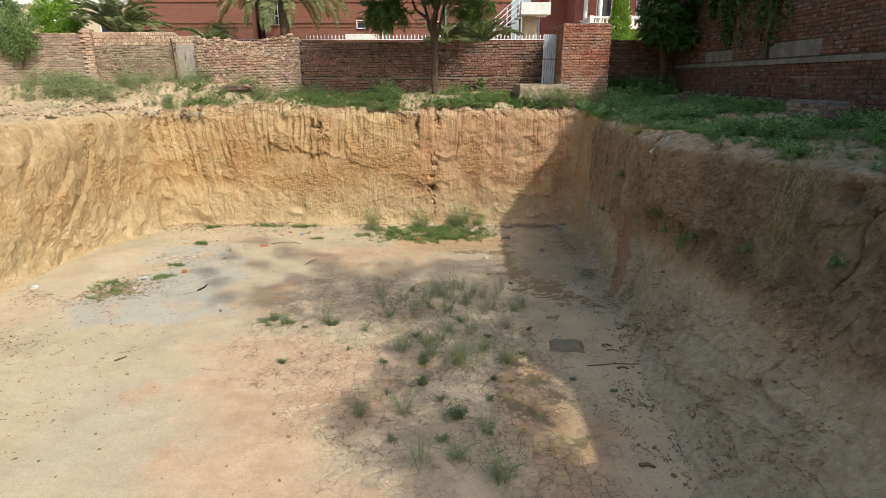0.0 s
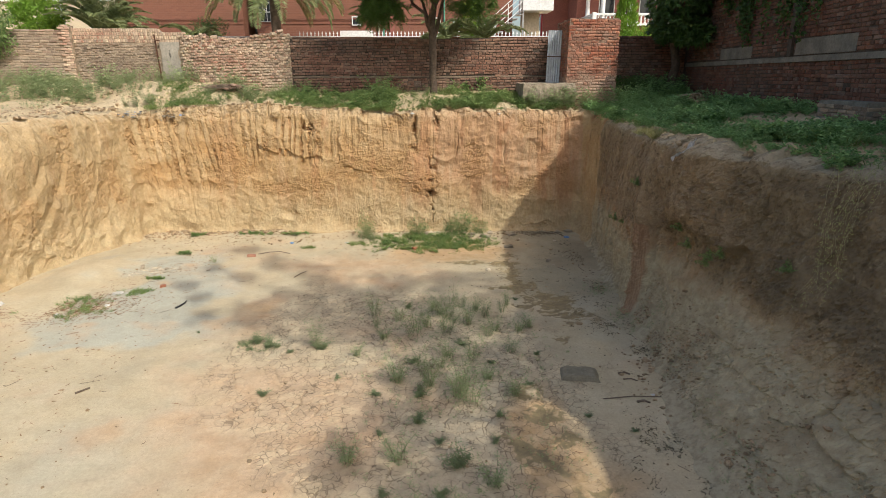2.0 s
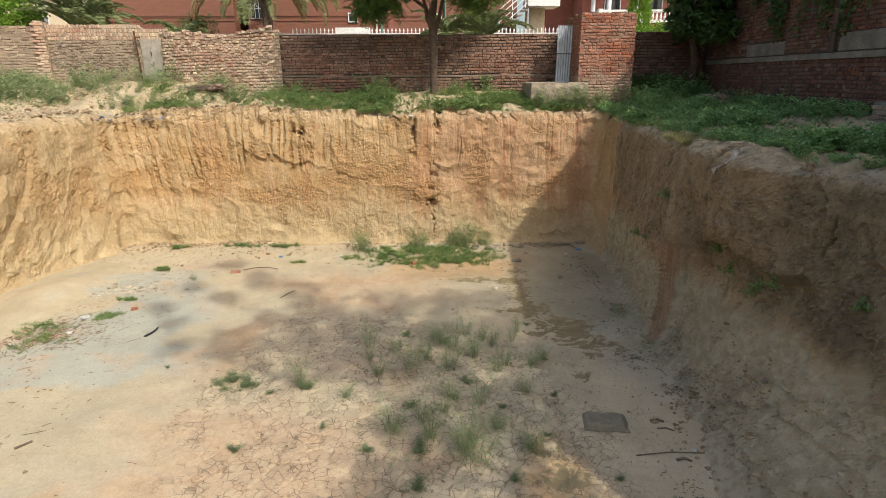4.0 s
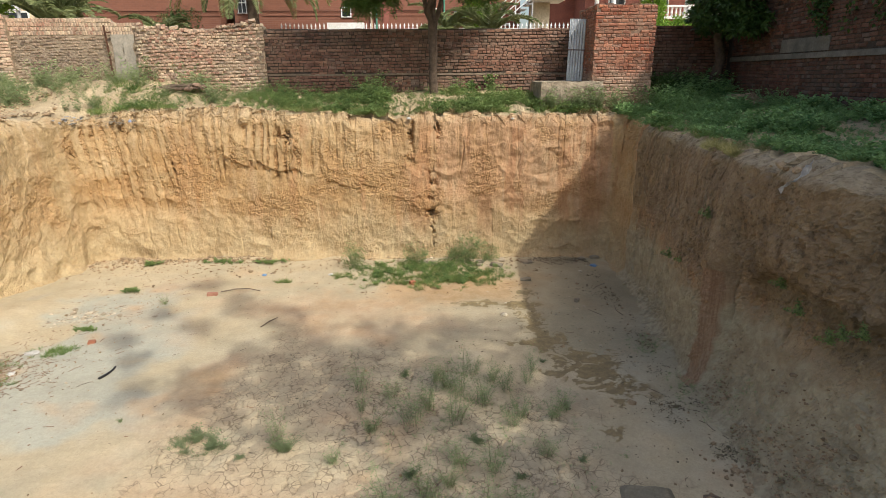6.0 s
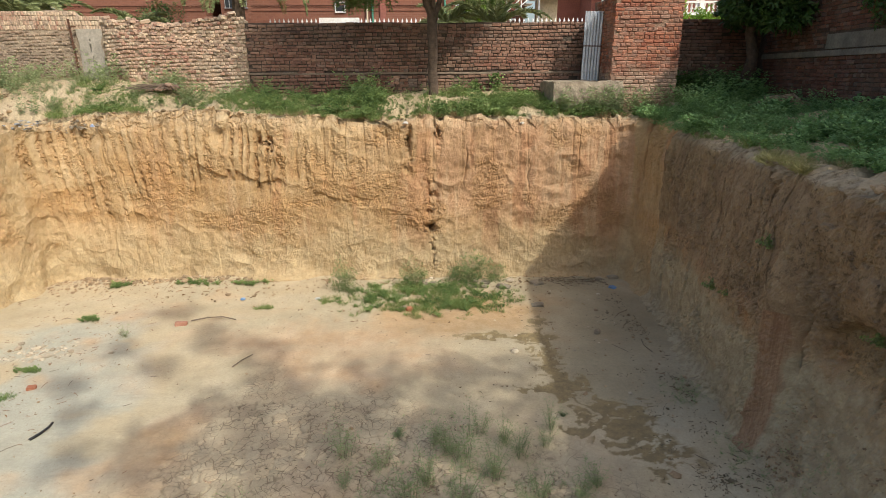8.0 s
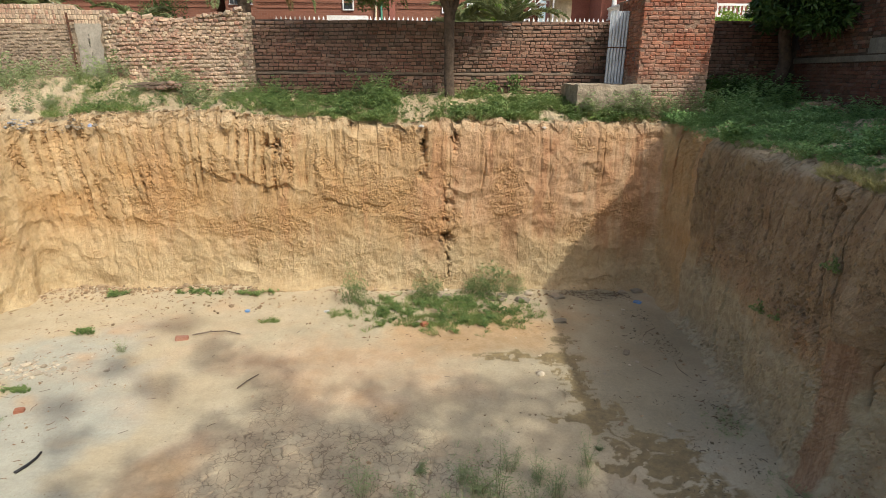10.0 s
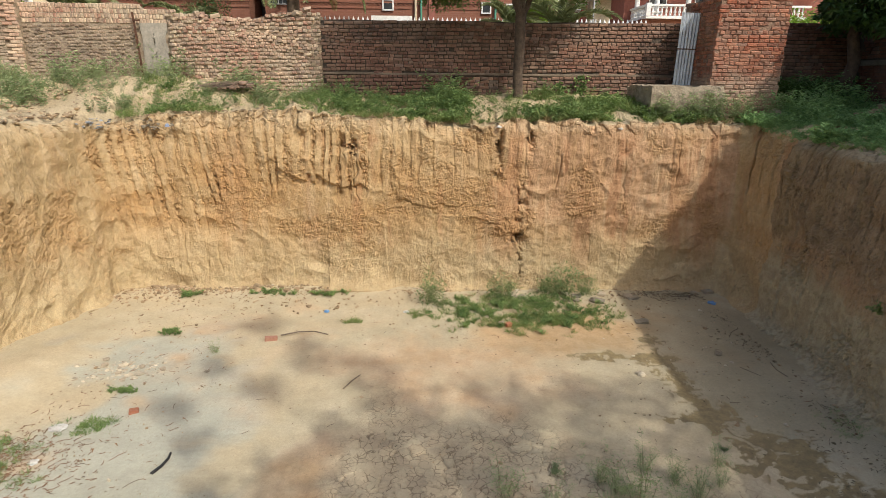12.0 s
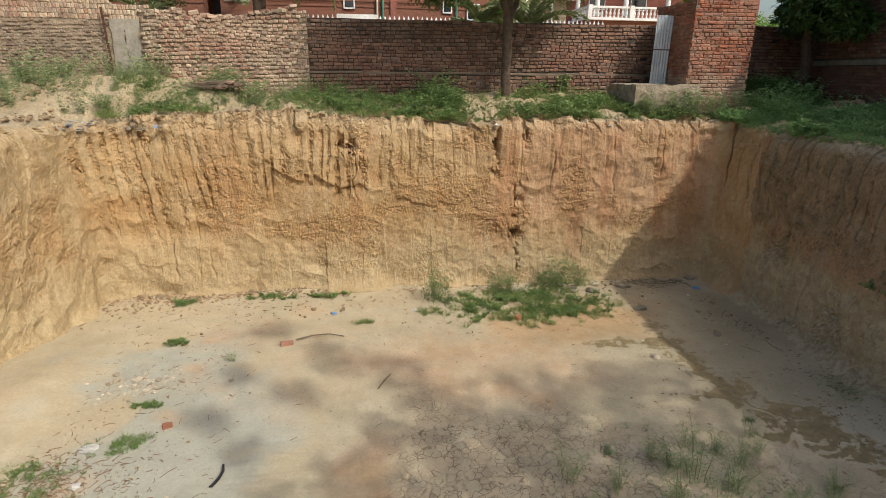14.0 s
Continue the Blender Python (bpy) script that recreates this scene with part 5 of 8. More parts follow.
window(house, -3.86, 7.38, -3.5, 7.72, 31.47, M_WHITE)
window(house, 0.22, 7.3, 0.52, 7.66, 31.47, M_WHITE)
window(house, 1.25, 7.05, 1.7, 7.6, 31.47, M_WHITE)
# grilled opening in the dark bay
win = new("window")
win.parent = house
box_part("pane", (-8.5, 31.485, 7.55, -7.6, 31.52, 9.6), M_GLASS, win)
vs, fs = [], []
for x in np.linspace(-8.5, -7.6, 6):
    v, f = tube([(x, 31.44, 7.5), (x, 31.44, 9.6)], [0.018] * 2, 6)
    vs.append((v, f))
for z in (7.52, 7.95, 8.9):
    vs.append(tube([(-8.55, 31.44, z), (-7.55, 31.44, z)], [0.02] * 2, 6))
for cz in (8.18, 8.62):
    ring = [(-8.05 + 0.21 * math.cos(a), 31.43, cz + 0.21 * math.sin(a)) for a in np.linspace(0, 2 * math.pi, 19)]
    vs.append(tube(ring, [0.016] * 19, 6))
v, f = joined(vs)
raw("grille", v, f, M_STEEL, win, "grey wrought iron grille with rings")
for x, mat in ((-2.55, M_CREAM), (-2.32, M_GREENPIPE), (0.75, M_GREENPIPE)):
    v, f = tube([(x, 31.40, 4.0), (x, 31.40, 12.4)], [0.045, 0.045], 10)
    raw("drainpipe", v, f, mat, house, "painted drainpipe")

# compound wall with a row of white spikes
comp = thing("spiked_wall", "low compound wall topped with white iron spikes", "fence")
box_part("wall", (-16, 28.9, 4.0, 7.2, 29.1, 6.62), M_FACADE, comp)
box_part("coping", (-16, 28.86, 6.62, 7.2, 29.14, 6.66), M_WHITE, comp)
me = None
x = -6.05
while x < 6.2:
    if not -4.2 < x < -2.6:
        if me is None:
            bm = bmesh.new()
            box(bm, -0.02, -0.012, 0, 0.02, 0.012, 0.12)
            bmesh.ops.create_cone(bm, cap_ends=True, segments=6, radius1=0.045, radius2=0.0, depth=0.13, matrix=Matrix.Translation((0, 0, 0.175)))
            me = bpy.data.meshes.new("spike")
            bm.to_mesh(me)
            bm.free()
            me.materials.append(M_WHITE)
        ob = new("spike", me)
        ob.parent = comp
        ob.location = (x, 29.0, 6.655)
    x += 0.175
box_part("white_panel", (-4.15, 28.84, 6.64, -2.64, 29.16, 6.90), M_WHITE, comp, "white painted raised panel")

# outside stair with a white landing
stair = thing("outside_stair", "steel stair with white railing and white landing", "stairs")
box_part("landing", (4.56, 30.4, 7.93, 6.05, 31.9, 8.50), M_WHITE, stair, "white boxed landing")
for k in range(11):
    z = 5.75 + k * 0.2
    x = 1.95 + k * 0.236
    box_part("tread", (x, 30.5, z, x + 0.27, 31.35, z + 0.04), M_STEEL, stair)
rails = []
for dz in (0.15, 0.42, 0.69, 0.95):
    rails.append(tube([(1.95, 30.45, 5.72 + dz), (4.58, 30.45, 7.95 + dz)], [0.025] * 2, 6))
for k in range(5):
    x, z = 2.05 + k * 0.6, 5.80 + k * 0.51
    rails.append(tube([(x, 30.45, z), (x, 30.45, z + 0.9)], [0.025] * 2, 6))
for x in (4.6, 6.0):
    rails.append(tube([(x, 30.45, 8.50), (x, 30.45, 9.2)], [0.025] * 2, 6))
rails.append(tube([(4.6, 30.45, 8.75), (6.0, 30.45, 8.75)], [0.025] * 2, 6))
v, f = joined(rails)
raw("railing", v, f, M_WHITE, stair, "white tubular railing")
box_part("support_wall", (4.66, 31.4, 4.0, 5.55, 31.8, 7.93), M_CREAM, stair, "cream wall under the landing")
box_part("post", (4.57, 30.5, 4.0, 4.63, 30.58, 7.95), M_STEEL, stair)

# right-hand house with balcony
house2 = thing("terracotta_house", "terracotta house with white columned balcony", "house")
box_part("wall", (11.2, 47.0, 4.0, 26, 56, 14), M_PINK, house2)
box_part("wall", (9.2, 50.0, 4.0, 11.3, 56, 14), M_PINK, house2)
box_part("wall", (11.5, 44.2, 4.0, 22, 47.1, 8.3), M_FACADE, house2, "brick storey under the balcony")
box_part("roof", (9.0, 43.6, 13.2, 26.2, 56.2, 13.5), M_WHITE, house2)
for x, y in ((12.5, 44.6), (14.5, 44.6), (17.5, 44.6), (11.9, 46.5)):
    bm = bmesh.new()
    bmesh.ops.create_cone(bm, cap_ends=True, segments=16, radius1=0.16, radius2=0.14, depth=4.6, matrix=Matrix.Translation((x, y, 11.0)))
    box(bm, x - 0.2, y - 0.2, 8.6, x + 0.2, y + 0.2, 8.8)
    part("column", bm, M_WHITE, house2, "round white column")
for x in (12.9, 16.0):
    window(house2, x, 9.3, x + 1.1, 11.2, 46.97, M_WHITE)
for y in (51.0, 53.0):
    w = new("window")
    w.parent = house2
    box_part("pane", (9.17, y, 8.0, 9.22, y + 0.8, 9.6), M_GLASS, w)
    box_part("frame", (9.14, y - 0.08, 7.9, 9.2, y, 9.7), M_WHITE, w)
    box_part("frame", (9.14, y + 0.8, 7.9, 9.2, y + 0.88, 9.7), M_WHITE, w)
v, f = tube([(9.1, 49.9, 4.0), (9.1, 49.9, 13)], [0.06] * 2, 8)
raw("drainpipe", v, f, simple("red_oxide_paint", (0.35, 0.04, 0.04), (0.28, 0.03, 0.03), 4, 0.5), house2, "red drainpipe")
balc = thing("balcony", "white balustrade balcony of the terracotta house", "balcony")
box_part("floor_slab", (11.6, 43.8, 8.30, 22, 47, 8.46), M_WHITE, balc)
box_part("handrail", (11.6, 43.8, 9.02, 22, 44.05, 9.14), M_WHITE, balc)
box_part("handrail", (11.6, 44.05, 9.02, 11.85, 50, 9.14), M_WHITE, balc)
prof = [(0.05, 0), (0.085, 0.05), (0.05, 0.1), (0.09, 0.22), (0.05, 0.4), (0.08, 0.5), (0.06, 0.56)]
bvs, bfs = [], []
for r, z in prof:
    bvs += [(r * math.cos(a), r * math.sin(a), z) for a in np.linspace(0, 2 * math.pi, 9)[:-1]]
for i in range(len(prof) - 1):
    for k in range(8):
        bfs.append((i * 8 + k, i * 8 + (k + 1) % 8, i * 8 + 8 + (k + 1) % 8, i * 8 + 8 + k))
bme = bpy.data.meshes.new("baluster")
bme.from_pydata(bvs, [], bfs)
bme.materials.append(M_WHITE)
for i in range(36):
    ob = new("baluster", bme)
    ob.parent = balc
    ob.location = (11.75 + 0.28 * i, 43.92, 8.46)
for i in range(20):
    ob = new("baluster", bme)
    ob.parent = balc
    ob.location = (11.72, 44.3 + 0.28 * i, 8.46)
for x in (11.72, 14.6, 17.4):
    box_part("pedestal", (x - 0.14, 43.78, 8.46, x + 0.14, 44.06, 9.2), M_WHITE, balc)

# pale block of flats and a pole far left
flat = thing("cream_house", "cream house far behind the palms", "house")
box_part("wall", (-38, 48, 4, -21.5, 58, 13.5), M_CREAM, flat)
box_part("parapet", (-38.2, 47.8, 10.4, -21.3, 58.2, 10.8), M_WHITE, flat)
for x in (-30, -26):
    window(flat, x, 7.5, x + 1.6, 9.2, 47.97, M_WHITE, 0.1)
pole = thing("power_pole", "steel power pole with grey meter box", "pole")
v, f = tube([(-18.6, 32, 4.2), (-18.55, 32, 12)], [0.09, 0.07], 10)
raw("shaft", v, f, M_STEEL, pole)
box_part("meter_box", (-18.75, 31.75, 7.7, -18.4, 31.93, 8.2), M_WHITE, pole, "pale meter box")


# ---------------------------------------------------------------- foliage
NR = np.random.RandomState(4)


def unit(v):
    return v / np.maximum(np.linalg.norm(v, axis=-1, keepdims=True), 1e-6)


def leaf_quads(base, way, length, width, curl=0.15):
    """One bent rhombus a leaf."""
    n = len(base)
    way = unit(way)
    side = unit(np.cross(way, unit(NR.normal(size=(n, 3)) + np.array([0, 0, 1.2]))))
    up = np.cross(side, way)
    L, Wd = np.broadcast_to(length, n)[:, None], np.broadcast_to(width, n)[:, None]
    mid = base + way * L * 0.45 + up * L * curl * 0.4
    v = np.stack([base, mid + side * Wd / 2, base + way * L - up * L * curl, mid - side * Wd / 2], 1)
    return v.reshape(-1, 3), np.arange(n * 4).reshape(n, 4)


def merge(*sets):
    vs, fs, o = [], [], 0
    for v, f in sets:
        v, f = np.asarray(v, dtype=float).reshape(-1, 3), np.asarray(f).reshape(-1, 4)
        vs.append(v)
        fs.append(f + o)
        o += len(v)
    return np.concatenate(vs), np.concatenate(fs)


def in_lobe(n, centre, radii):
    d = unit(NR.normal(size=(n, 3)))
    r = NR.uniform(0.15, 1, n)[:, None] ** 0.45
    return np.array(centre) + d * r * np.array(radii)


def clumps(centres, per, radius, length, width, hang=0.0, curl=0.2):
    """Tufts of leaves round the given places."""
    c = np.repeat(centres, per, 0)
    off = NR.normal(size=c.shape) * radius * 0.55
    way = off / radius + NR.normal(size=c.shape) * 0.7 + np.array([0, 0, -hang])
    return leaf_quads(c + off, way, length * NR.uniform(0.6, 1.2, len(c)), width * NR.uniform(0.7, 1.2, len(c)), curl)


def sprigs(centres, per, length, width, hang=0.5, spread=1.0):
    """Whorls of long leaves that spring from one point."""
    c = np.repeat(centres, per, 0)
    way = NR.normal(size=c.shape) * spread
    way[:, 2] = way[:, 2] * 0.5 - hang * 0.4
    return leaf_quads(c, way, length * NR.uniform(0.7, 1.15, len(c)), width * NR.uniform(0.8, 1.15, len(c)), 0.22)


def pinnate(centres, ways, pairs, length, leaflet, width):
    """Feather leaves: a row of leaflets on both sides of a stalk."""
    ways = unit(ways)
    side = unit(np.cross(ways, np.array([0.1, 0.05, 1.0])))
    sets = []
    for k in range(pairs):
        f = (k + 1) / pairs
        p = centres + ways * (length * f)[:, None] - np.array([0, 0, 1]) * (length * 0.35 * f * f)[:, None]
        for sgn in (-1, 1):
            sets.append(leaf_quads(p, side * sgn + ways * 0.6 + NR.normal(size=p.shape) * 0.2, leaflet * (1.1 - 0.4 * abs(f - 0.5)), width, 0.15))
    return merge(*sets)


M_BARK = simple("grey_brown_bark", (0.16, 0.115, 0.08), (0.09, 0.065, 0.048), 9, 0.95, bump=0.9, dist=0.03)
L_NEEM = leaf_mat("fresh_green_leaflets", (0.06, 0.135, 0.025), (0.13, 0.21, 0.045), 0.35)
L_DARK = leaf_mat("dark_glossy_leaves", (0.03, 0.075, 0.016), (0.075, 0.135, 0.03), 0.2, 0.4)
L_WEED = leaf_mat("rank_weed_leaves", (0.06, 0.125, 0.035), (0.27, 0.365, 0.12), 0.35)
L_GRASS = leaf_mat("grass_blades", (0.11, 0.18, 0.045), (0.27, 0.33, 0.105), 0.35)
L_WISP = leaf_mat("grey_green_wisps", (0.20, 0.265, 0.11), (0.32, 0.37, 0.18), 0.35, 0.7)
L_DRY = leaf_mat("dry_straw", (0.34, 0.25, 0.12), (0.24, 0.16, 0.08), 0.15, 0.8)
L_PALM = leaf_mat("palm_leaflets", (0.13, 0.17, 0.065), (0.27, 0.30, 0.13), 0.3, 0.45)
L_PALMDRY = leaf_mat("drying_palm_leaflets", (0.42, 0.34, 0.17), (0.30, 0.29, 0.12), 0.25, 0.6)
# weed leaves with brightened colour, to lift the beds lying in shade
L_LIFTED = leaf_mat("shade_lifted_weeds", (0.085, 0.19, 0.06), (0.33, 0.50, 0.19), 0.35)
L_LIME = leaf_mat("bright_lime_leaves", (0.16, 0.30, 0.03), (0.24, 0.38, 0.05), 0.4)


def woody(parent, lines, name="limb"):
    for pts, rad in lines:
        v, f = tube(pts, rad, 9)
        raw(name, v, f, M_BARK, parent)


def bent(a, b, n=6, wob=0.12, seed=0):
    rng = random.Random(seed)
    a, b = Vector(a), Vector(b)
    out = []
    for i in range(n):
        t = i / (n - 1)
        out.append(a.lerp(b, t) + Vector([rng.gauss(0, wob) * math.sin(math.pi * t) for _ in range(3)]))
    return out


# --- tree on the rim, in front of the wall
tree = thing("rim_tree", "slender tree with grey trunk and feathery green crown", "tree")
v, f = tube([(0.16, 20.6, 3.9), (0.13, 20.6, 4.3), (0.10, 20.59, 4.9), (0.12, 20.58, 5.4), (0.10, 20.56, 5.9), (0.12, 20.55, 6.3)], [0.15, 0.125, 0.118, 0.122, 0.12, 0.135], 14)
raw("trunk", v, f, M_BARK, tree)
lobes = [((0.3, 18.9, 9.5), (2.7, 2.5, 2.0), 600), ((-1.55, 20.0, 6.95), (0.8, 0.8, 0.5), 170), ((1.35, 20.2, 7.15), (0.9, 0.7, 0.40), 90), ((-1.2, 18.5, 8.8), (1.2, 1.3, 1.0), 250), ((-2.4, 19.5, 7.9), (0.9, 0.8, 0.5), 110), ((0.2, 20.3, 7.35), (0.7, 0.5, 0.3), 16), ((-0.6, 18.9, 8.3), (1.5, 1.1, 0.7), 320), ((0.9, 19.0, 8.1), (0.9, 0.5, 0.6), 130), ((-0.3, 19.0, 8.3), (1.6, 0.6, 0.8), 300)]
ends = [(-0.45, 20.3, 7.9), (0.35, 20.4, 8.0), (0.75, 20.3, 7.8), (-0.15, 20.2, 8.2), (-0.85, 20.1, 7.7), (0.1, 19.6, 8.6)]
woody(tree, [(bent((0.12, 20.55, 6.15), e, 6, 0.10, i), [0.085, 0.07, 0.055, 0.045, 0.035, 0.02]) for i, e in enumerate(ends)])
woody(tree, [(bent(ends[i % 6], Vector(c) + Vector((random.Random(i).uniform(-1, 1) * r[0] * 0.7, random.Random(i + 9).uniform(-1, 1) * r[1] * 0.7, 0)), 5, 0.12, 40 + i), [0.03, 0.026, 0.02, 0.014, 0.008]) for i, (c, r, n) in enumerate(lobes * 3)], "twig")
sets = []
for c, r, n in lobes:
    cc = in_lobe(n, c, r)
    w = NR.normal(size=(n * 3, 3)) + np.array([0, 0, 0.1])
    sets.append(pinnate(np.repeat(cc, 3, 0), w, 9, NR.uniform(0.22, 0.38, n * 3), 0.10, 0.032))
v, f = merge(*sets)
raw("crown", v, f, L_NEEM, tree, smooth=False)

# --- dense dark tree in the corner by the house
tree = thing("corner_tree", "dense dark-leaved tree overhanging the shaded corner", "tree")
woody(tree, [(bent((8.0, 20.3, 4.0), (7.9, 20.0, 7.0), 6, 0.1, 3), [0.17, 0.15, 0.14, 0.13, 0.12, 0.11])], "trunk")
woody(tree, [(bent((7.9, 20.0, 6.6), e, 6, 0.15, 60 + i), [0.09, 0.07, 0.055, 0.04, 0.03, 0.015]) for i, e in enumerate([(7.2, 19.4, 7.4), (8.3, 18.6, 7.8), (7.6, 18.6, 8.4), (8.3, 16.6, 8.0), (7.2, 20.6, 8.0)])])
sets = []
# upper lobes and those along the house are unseen, added to darken the corner
for c, r, n in (((7.85, 19.6, 7.1), (1.0, 0.9, 1.35), 420), ((7.6, 20.1, 8.2), (1.0, 1.0, 1.0), 360), ((8.3, 17.2, 7.9), (0.4, 2.4, 0.9), 230), ((8.15, 19.0, 6.1), (0.55, 0.5, 0.4), 70), ((8.15, 14.0, 8.0), (0.35, 2.2, 0.7), 110), ((8.0, 20.4, 6.5), (0.8, 0.5, 0.7), 170), ((7.0, 20.3, 8.8), (1.0, 0.8, 0.6), 320)):
    sets.append(sprigs(in_lobe(n, c, r), 11, 0.24, 0.062, 0.5))
v, f = merge(*sets)
raw("crown", v, f, L_DARK, tree, smooth=False)

# --- tall loose tree beside the camera's side of the house, whose shade lies on the pit floor
tree = thing("tall_tree", "tall loose-crowned tree beside the house wall", "tree")
FORK = Vector((6.6, -0.9, 8.8))
woody(tree, [(bent((6.75, -2.6, 3.6), FORK, 8, 0.12, 5), [0.22, 0.2, 0.18, 0.16, 0.14, 0.12, 0.1, 0.09])], "trunk")
# boughs: how far along the sun's slant they reach, their height and their spread
HIGH = [(-5.45, 16.65, 14.8, 0.30), (-5.75, 15.0, 14.6, 0.15), (-4.15, 15.15, 14.4, 0.22), (-3.1, 15.0, 14.0, 0.26), (-4.75, 14.3, 14.2, 0.18), (-5.35, 12.95, 14.6, 0.17), (-5.95, 13.7, 14.9, 0.12), (-4.5, 15.75, 14.6, 0.16), (-4.75, 11.75, 14.1, 0.15)]
sets, limbs, twig_lines = [], [], []


def crown_field(x, y):
    """Where leaves hang thick, seen along the sun's slant."""
    edge = np.interp(y, [4.0, 5.0, 6.0, 7.2, 8.0, 8.6, 10.2, 10.8, 11.5, 12.4, 13.3, 14.2], [0.2, -0.5, -1.1, -1.5, -1.1, -0.9, -1.2, -3.2, -4.2, -4.1, -3.8, -3.2])
    rim = np.interp(y, [4.0, 5.6, 6.0, 8.4, 9.2, 12.5, 14.4], [2.5, 2.4, 1.3, 1.1, 2.75, 2.75, 1.9])
    v = np.minimum(np.minimum((x - edge) / 0.35, (rim - x) / 0.3), (14.45 - y) / 0.3)
    v = np.clip(v, -1, 1) + 0.75 * fbm(x * 1.15, y * 1.15, 4, 601)
    for gx, gy, gr in ((-1.7, 13.6, 0.38), (-1.55, 12.75, 0.28), (0.5, 13.45, 0.32), (-0.3, 13.4, 0.32), (-0.9, 10.15, 0.42), (-2.6, 10.9, 0.3), (0.95, 13.9, 0.22)):
        v = v - 1.5 * blob(x, y, gx, gy, gr, gr)
    return v


fx, fy = NR.uniform(-4.6, 2.8, 2600), NR.uniform(4.0, 14.8, 2600)
ok = np.flatnonzero(crown_field(fx, fy) > 0.12)[:465]
height = np.interp(fy, [4, 9, 14.5], [9.2, 10.8, 13.4]) + 0.35 * NR.normal(size=2600)
tufts = [(Vector((fx[k], fy[k], 0)) + SUN * height[k], NR.uniform(0.12, 0.27)) for k in ok]
for q in range(45):
    tufts.append((Vector((NR.uniform(1.0, 2.5), NR.uniform(3.6, 5.6), 0)) + SUN * (9.3 + 0.3 * NR.normal()), NR.uniform(0.14, 0.26)))
for q in range(20):
    tufts.append((Vector((NR.uniform(1.0, 2.4), NR.uniform(6.9, 9.4), 0)) + SUN * (10.2 + 0.3 * NR.normal()), NR.uniform(0.12, 0.24)))
for q in range(24):
    tufts.append((Vector((NR.uniform(0.9, 1.75), NR.uniform(5.4, 8.0), 0)) + SUN * (9.6 + 0.3 * NR.normal()), NR.uniform(0.12, 0.2)))
for hx, hy, h, r in HIGH:
    for q in range(3 + int(26 * r)):
        tufts.append((Vector((hx + NR.normal() * r * 0.75, hy + NR.normal() * r * 0.7, 0)) + SUN * (h + 0.2 * NR.normal()), NR.uniform(0.11, 0.21)))
for c, size in tufts:
    sets.append(clumps(np.array(c)[None], int(900 * size * size) + 8, size * 1.12, 0.15, 0.065, 0.3))
# limbs run from the fork to tufts spread over the crown, twigs from limb to limb
reached = [FORK]
for k, (c, size) in enumerate(sorted(tufts, key=lambda q: (q[0] - FORK).length)[::4]):
    start = min(reached, key=lambda q: (q - c).length)
    reached.append(c)
    thick = 0.045 if start is FORK else (0.022 if k < 40 else 0.013)
    (limbs if k < 40 else twig_lines).append((bent(start, c, 5, 0.05, 80 + k), [thick * q for q in (1.0, 0.88, 0.76, 0.64, 0.5)]))
woody(tree, limbs)
woody(tree, twig_lines, "twig")
v, f = merge(*sets)
raw("crown", v, f, L_NEEM, tree, smooth=False)


# --- palms
def palm(label, base, height, fronds, length, seed, dry=0, lean=(0, 0), up=(0.1, 1.1)):
    rng = random.Random(seed)
    t = thing("date_palm", label, "palm", group="palms behind the wall")
    bx, by, bz = base
    if height:
        v, f = tube([(bx, by, bz), (bx + lean[0] * 0.5, by, bz + height * 0.5), (bx + lean[0], by, bz + height)], [0.24, 0.2, 0.22], 12)
        raw("trunk", v, f, M_BARK, t)
    top = Vector((bx + lean[0], by, bz + height))
    for k in range(fronds):
        az = 2 * math.pi * k / fronds + rng.uniform(-0.25, 0.25)
        el = rng.uniform(*up) * (0.6 if k < dry else 1.0)
        L = length * rng.uniform(0.8, 1.1)
        pts, p, e = [], top.copy(), el
        for i in range(15):
            pts.append(p.copy())
            p = p + Vector((math.cos(az) * math.cos(e), math.sin(az) * math.cos(e), math.sin(e))) * (L / 14)
            e -= 0.045 + 0.0095 * i
        v, f = tube(pts, list(np.linspace(0.022, 0.004, 15)), 5)
        raw("frond_stalk", v, f, L_PALM if k >= dry else L_PALMDRY, t)
        q = np.array([list(a) for a in pts])
        fine = np.linspace(0.10, 1, 74)
        c = np.stack([np.interp(fine, np.linspace(0, 1, 15), q[:, i]) for i in range(3)], -1)
        d = unit(np.gradient(c, axis=0))
        side = unit(np.cross(d, np.array([0.0, 0.05, 1.0])))
        up_ = np.cross(side, d)
        ll = 0.42 * np.sin(np.pi * np.clip(fine * 0.86 + 0.1, 0, 1)) ** 0.6
        sets = [leaf_quads(c, side * s + d * 0.75 + up_ * 0.25 + NR.normal(size=c.shape) * 0.08, ll, 0.055, 0.12) for s in (-1, 1)]
        v, f = merge(*sets)
        raw("frond", v, f, L_PALM if k >= dry else L_PALMDRY, t, smooth=False)
    return t


palm("low date palm with grey-green feathery fronds", (-13.0, 25.2, 4.2), 2.0, 36, 2.5, 1, up=(0.7, 1.45))
palm("tall date palm with drooping yellowish fronds", (-6.6, 27.0, 4.2), 4.35, 50, 3.4, 2, dry=32, up=(-0.1, 1.2))
palm("young date palm with arching fronds", (2.2, 25.6, 4.2), 2.0, 12, 1.9, 3, up=(0.3, 1.2))
palm("young date palm with arching fronds", (-9.9, 26.5, 4.2), 2.0, 12, 1.5, 4, up=(0.3, 1.2))
palm("young date palm with arching fronds", (0.7, 26.4, 4.2), 2.1, 11, 1.8, 5, up=(0.3, 1.2))

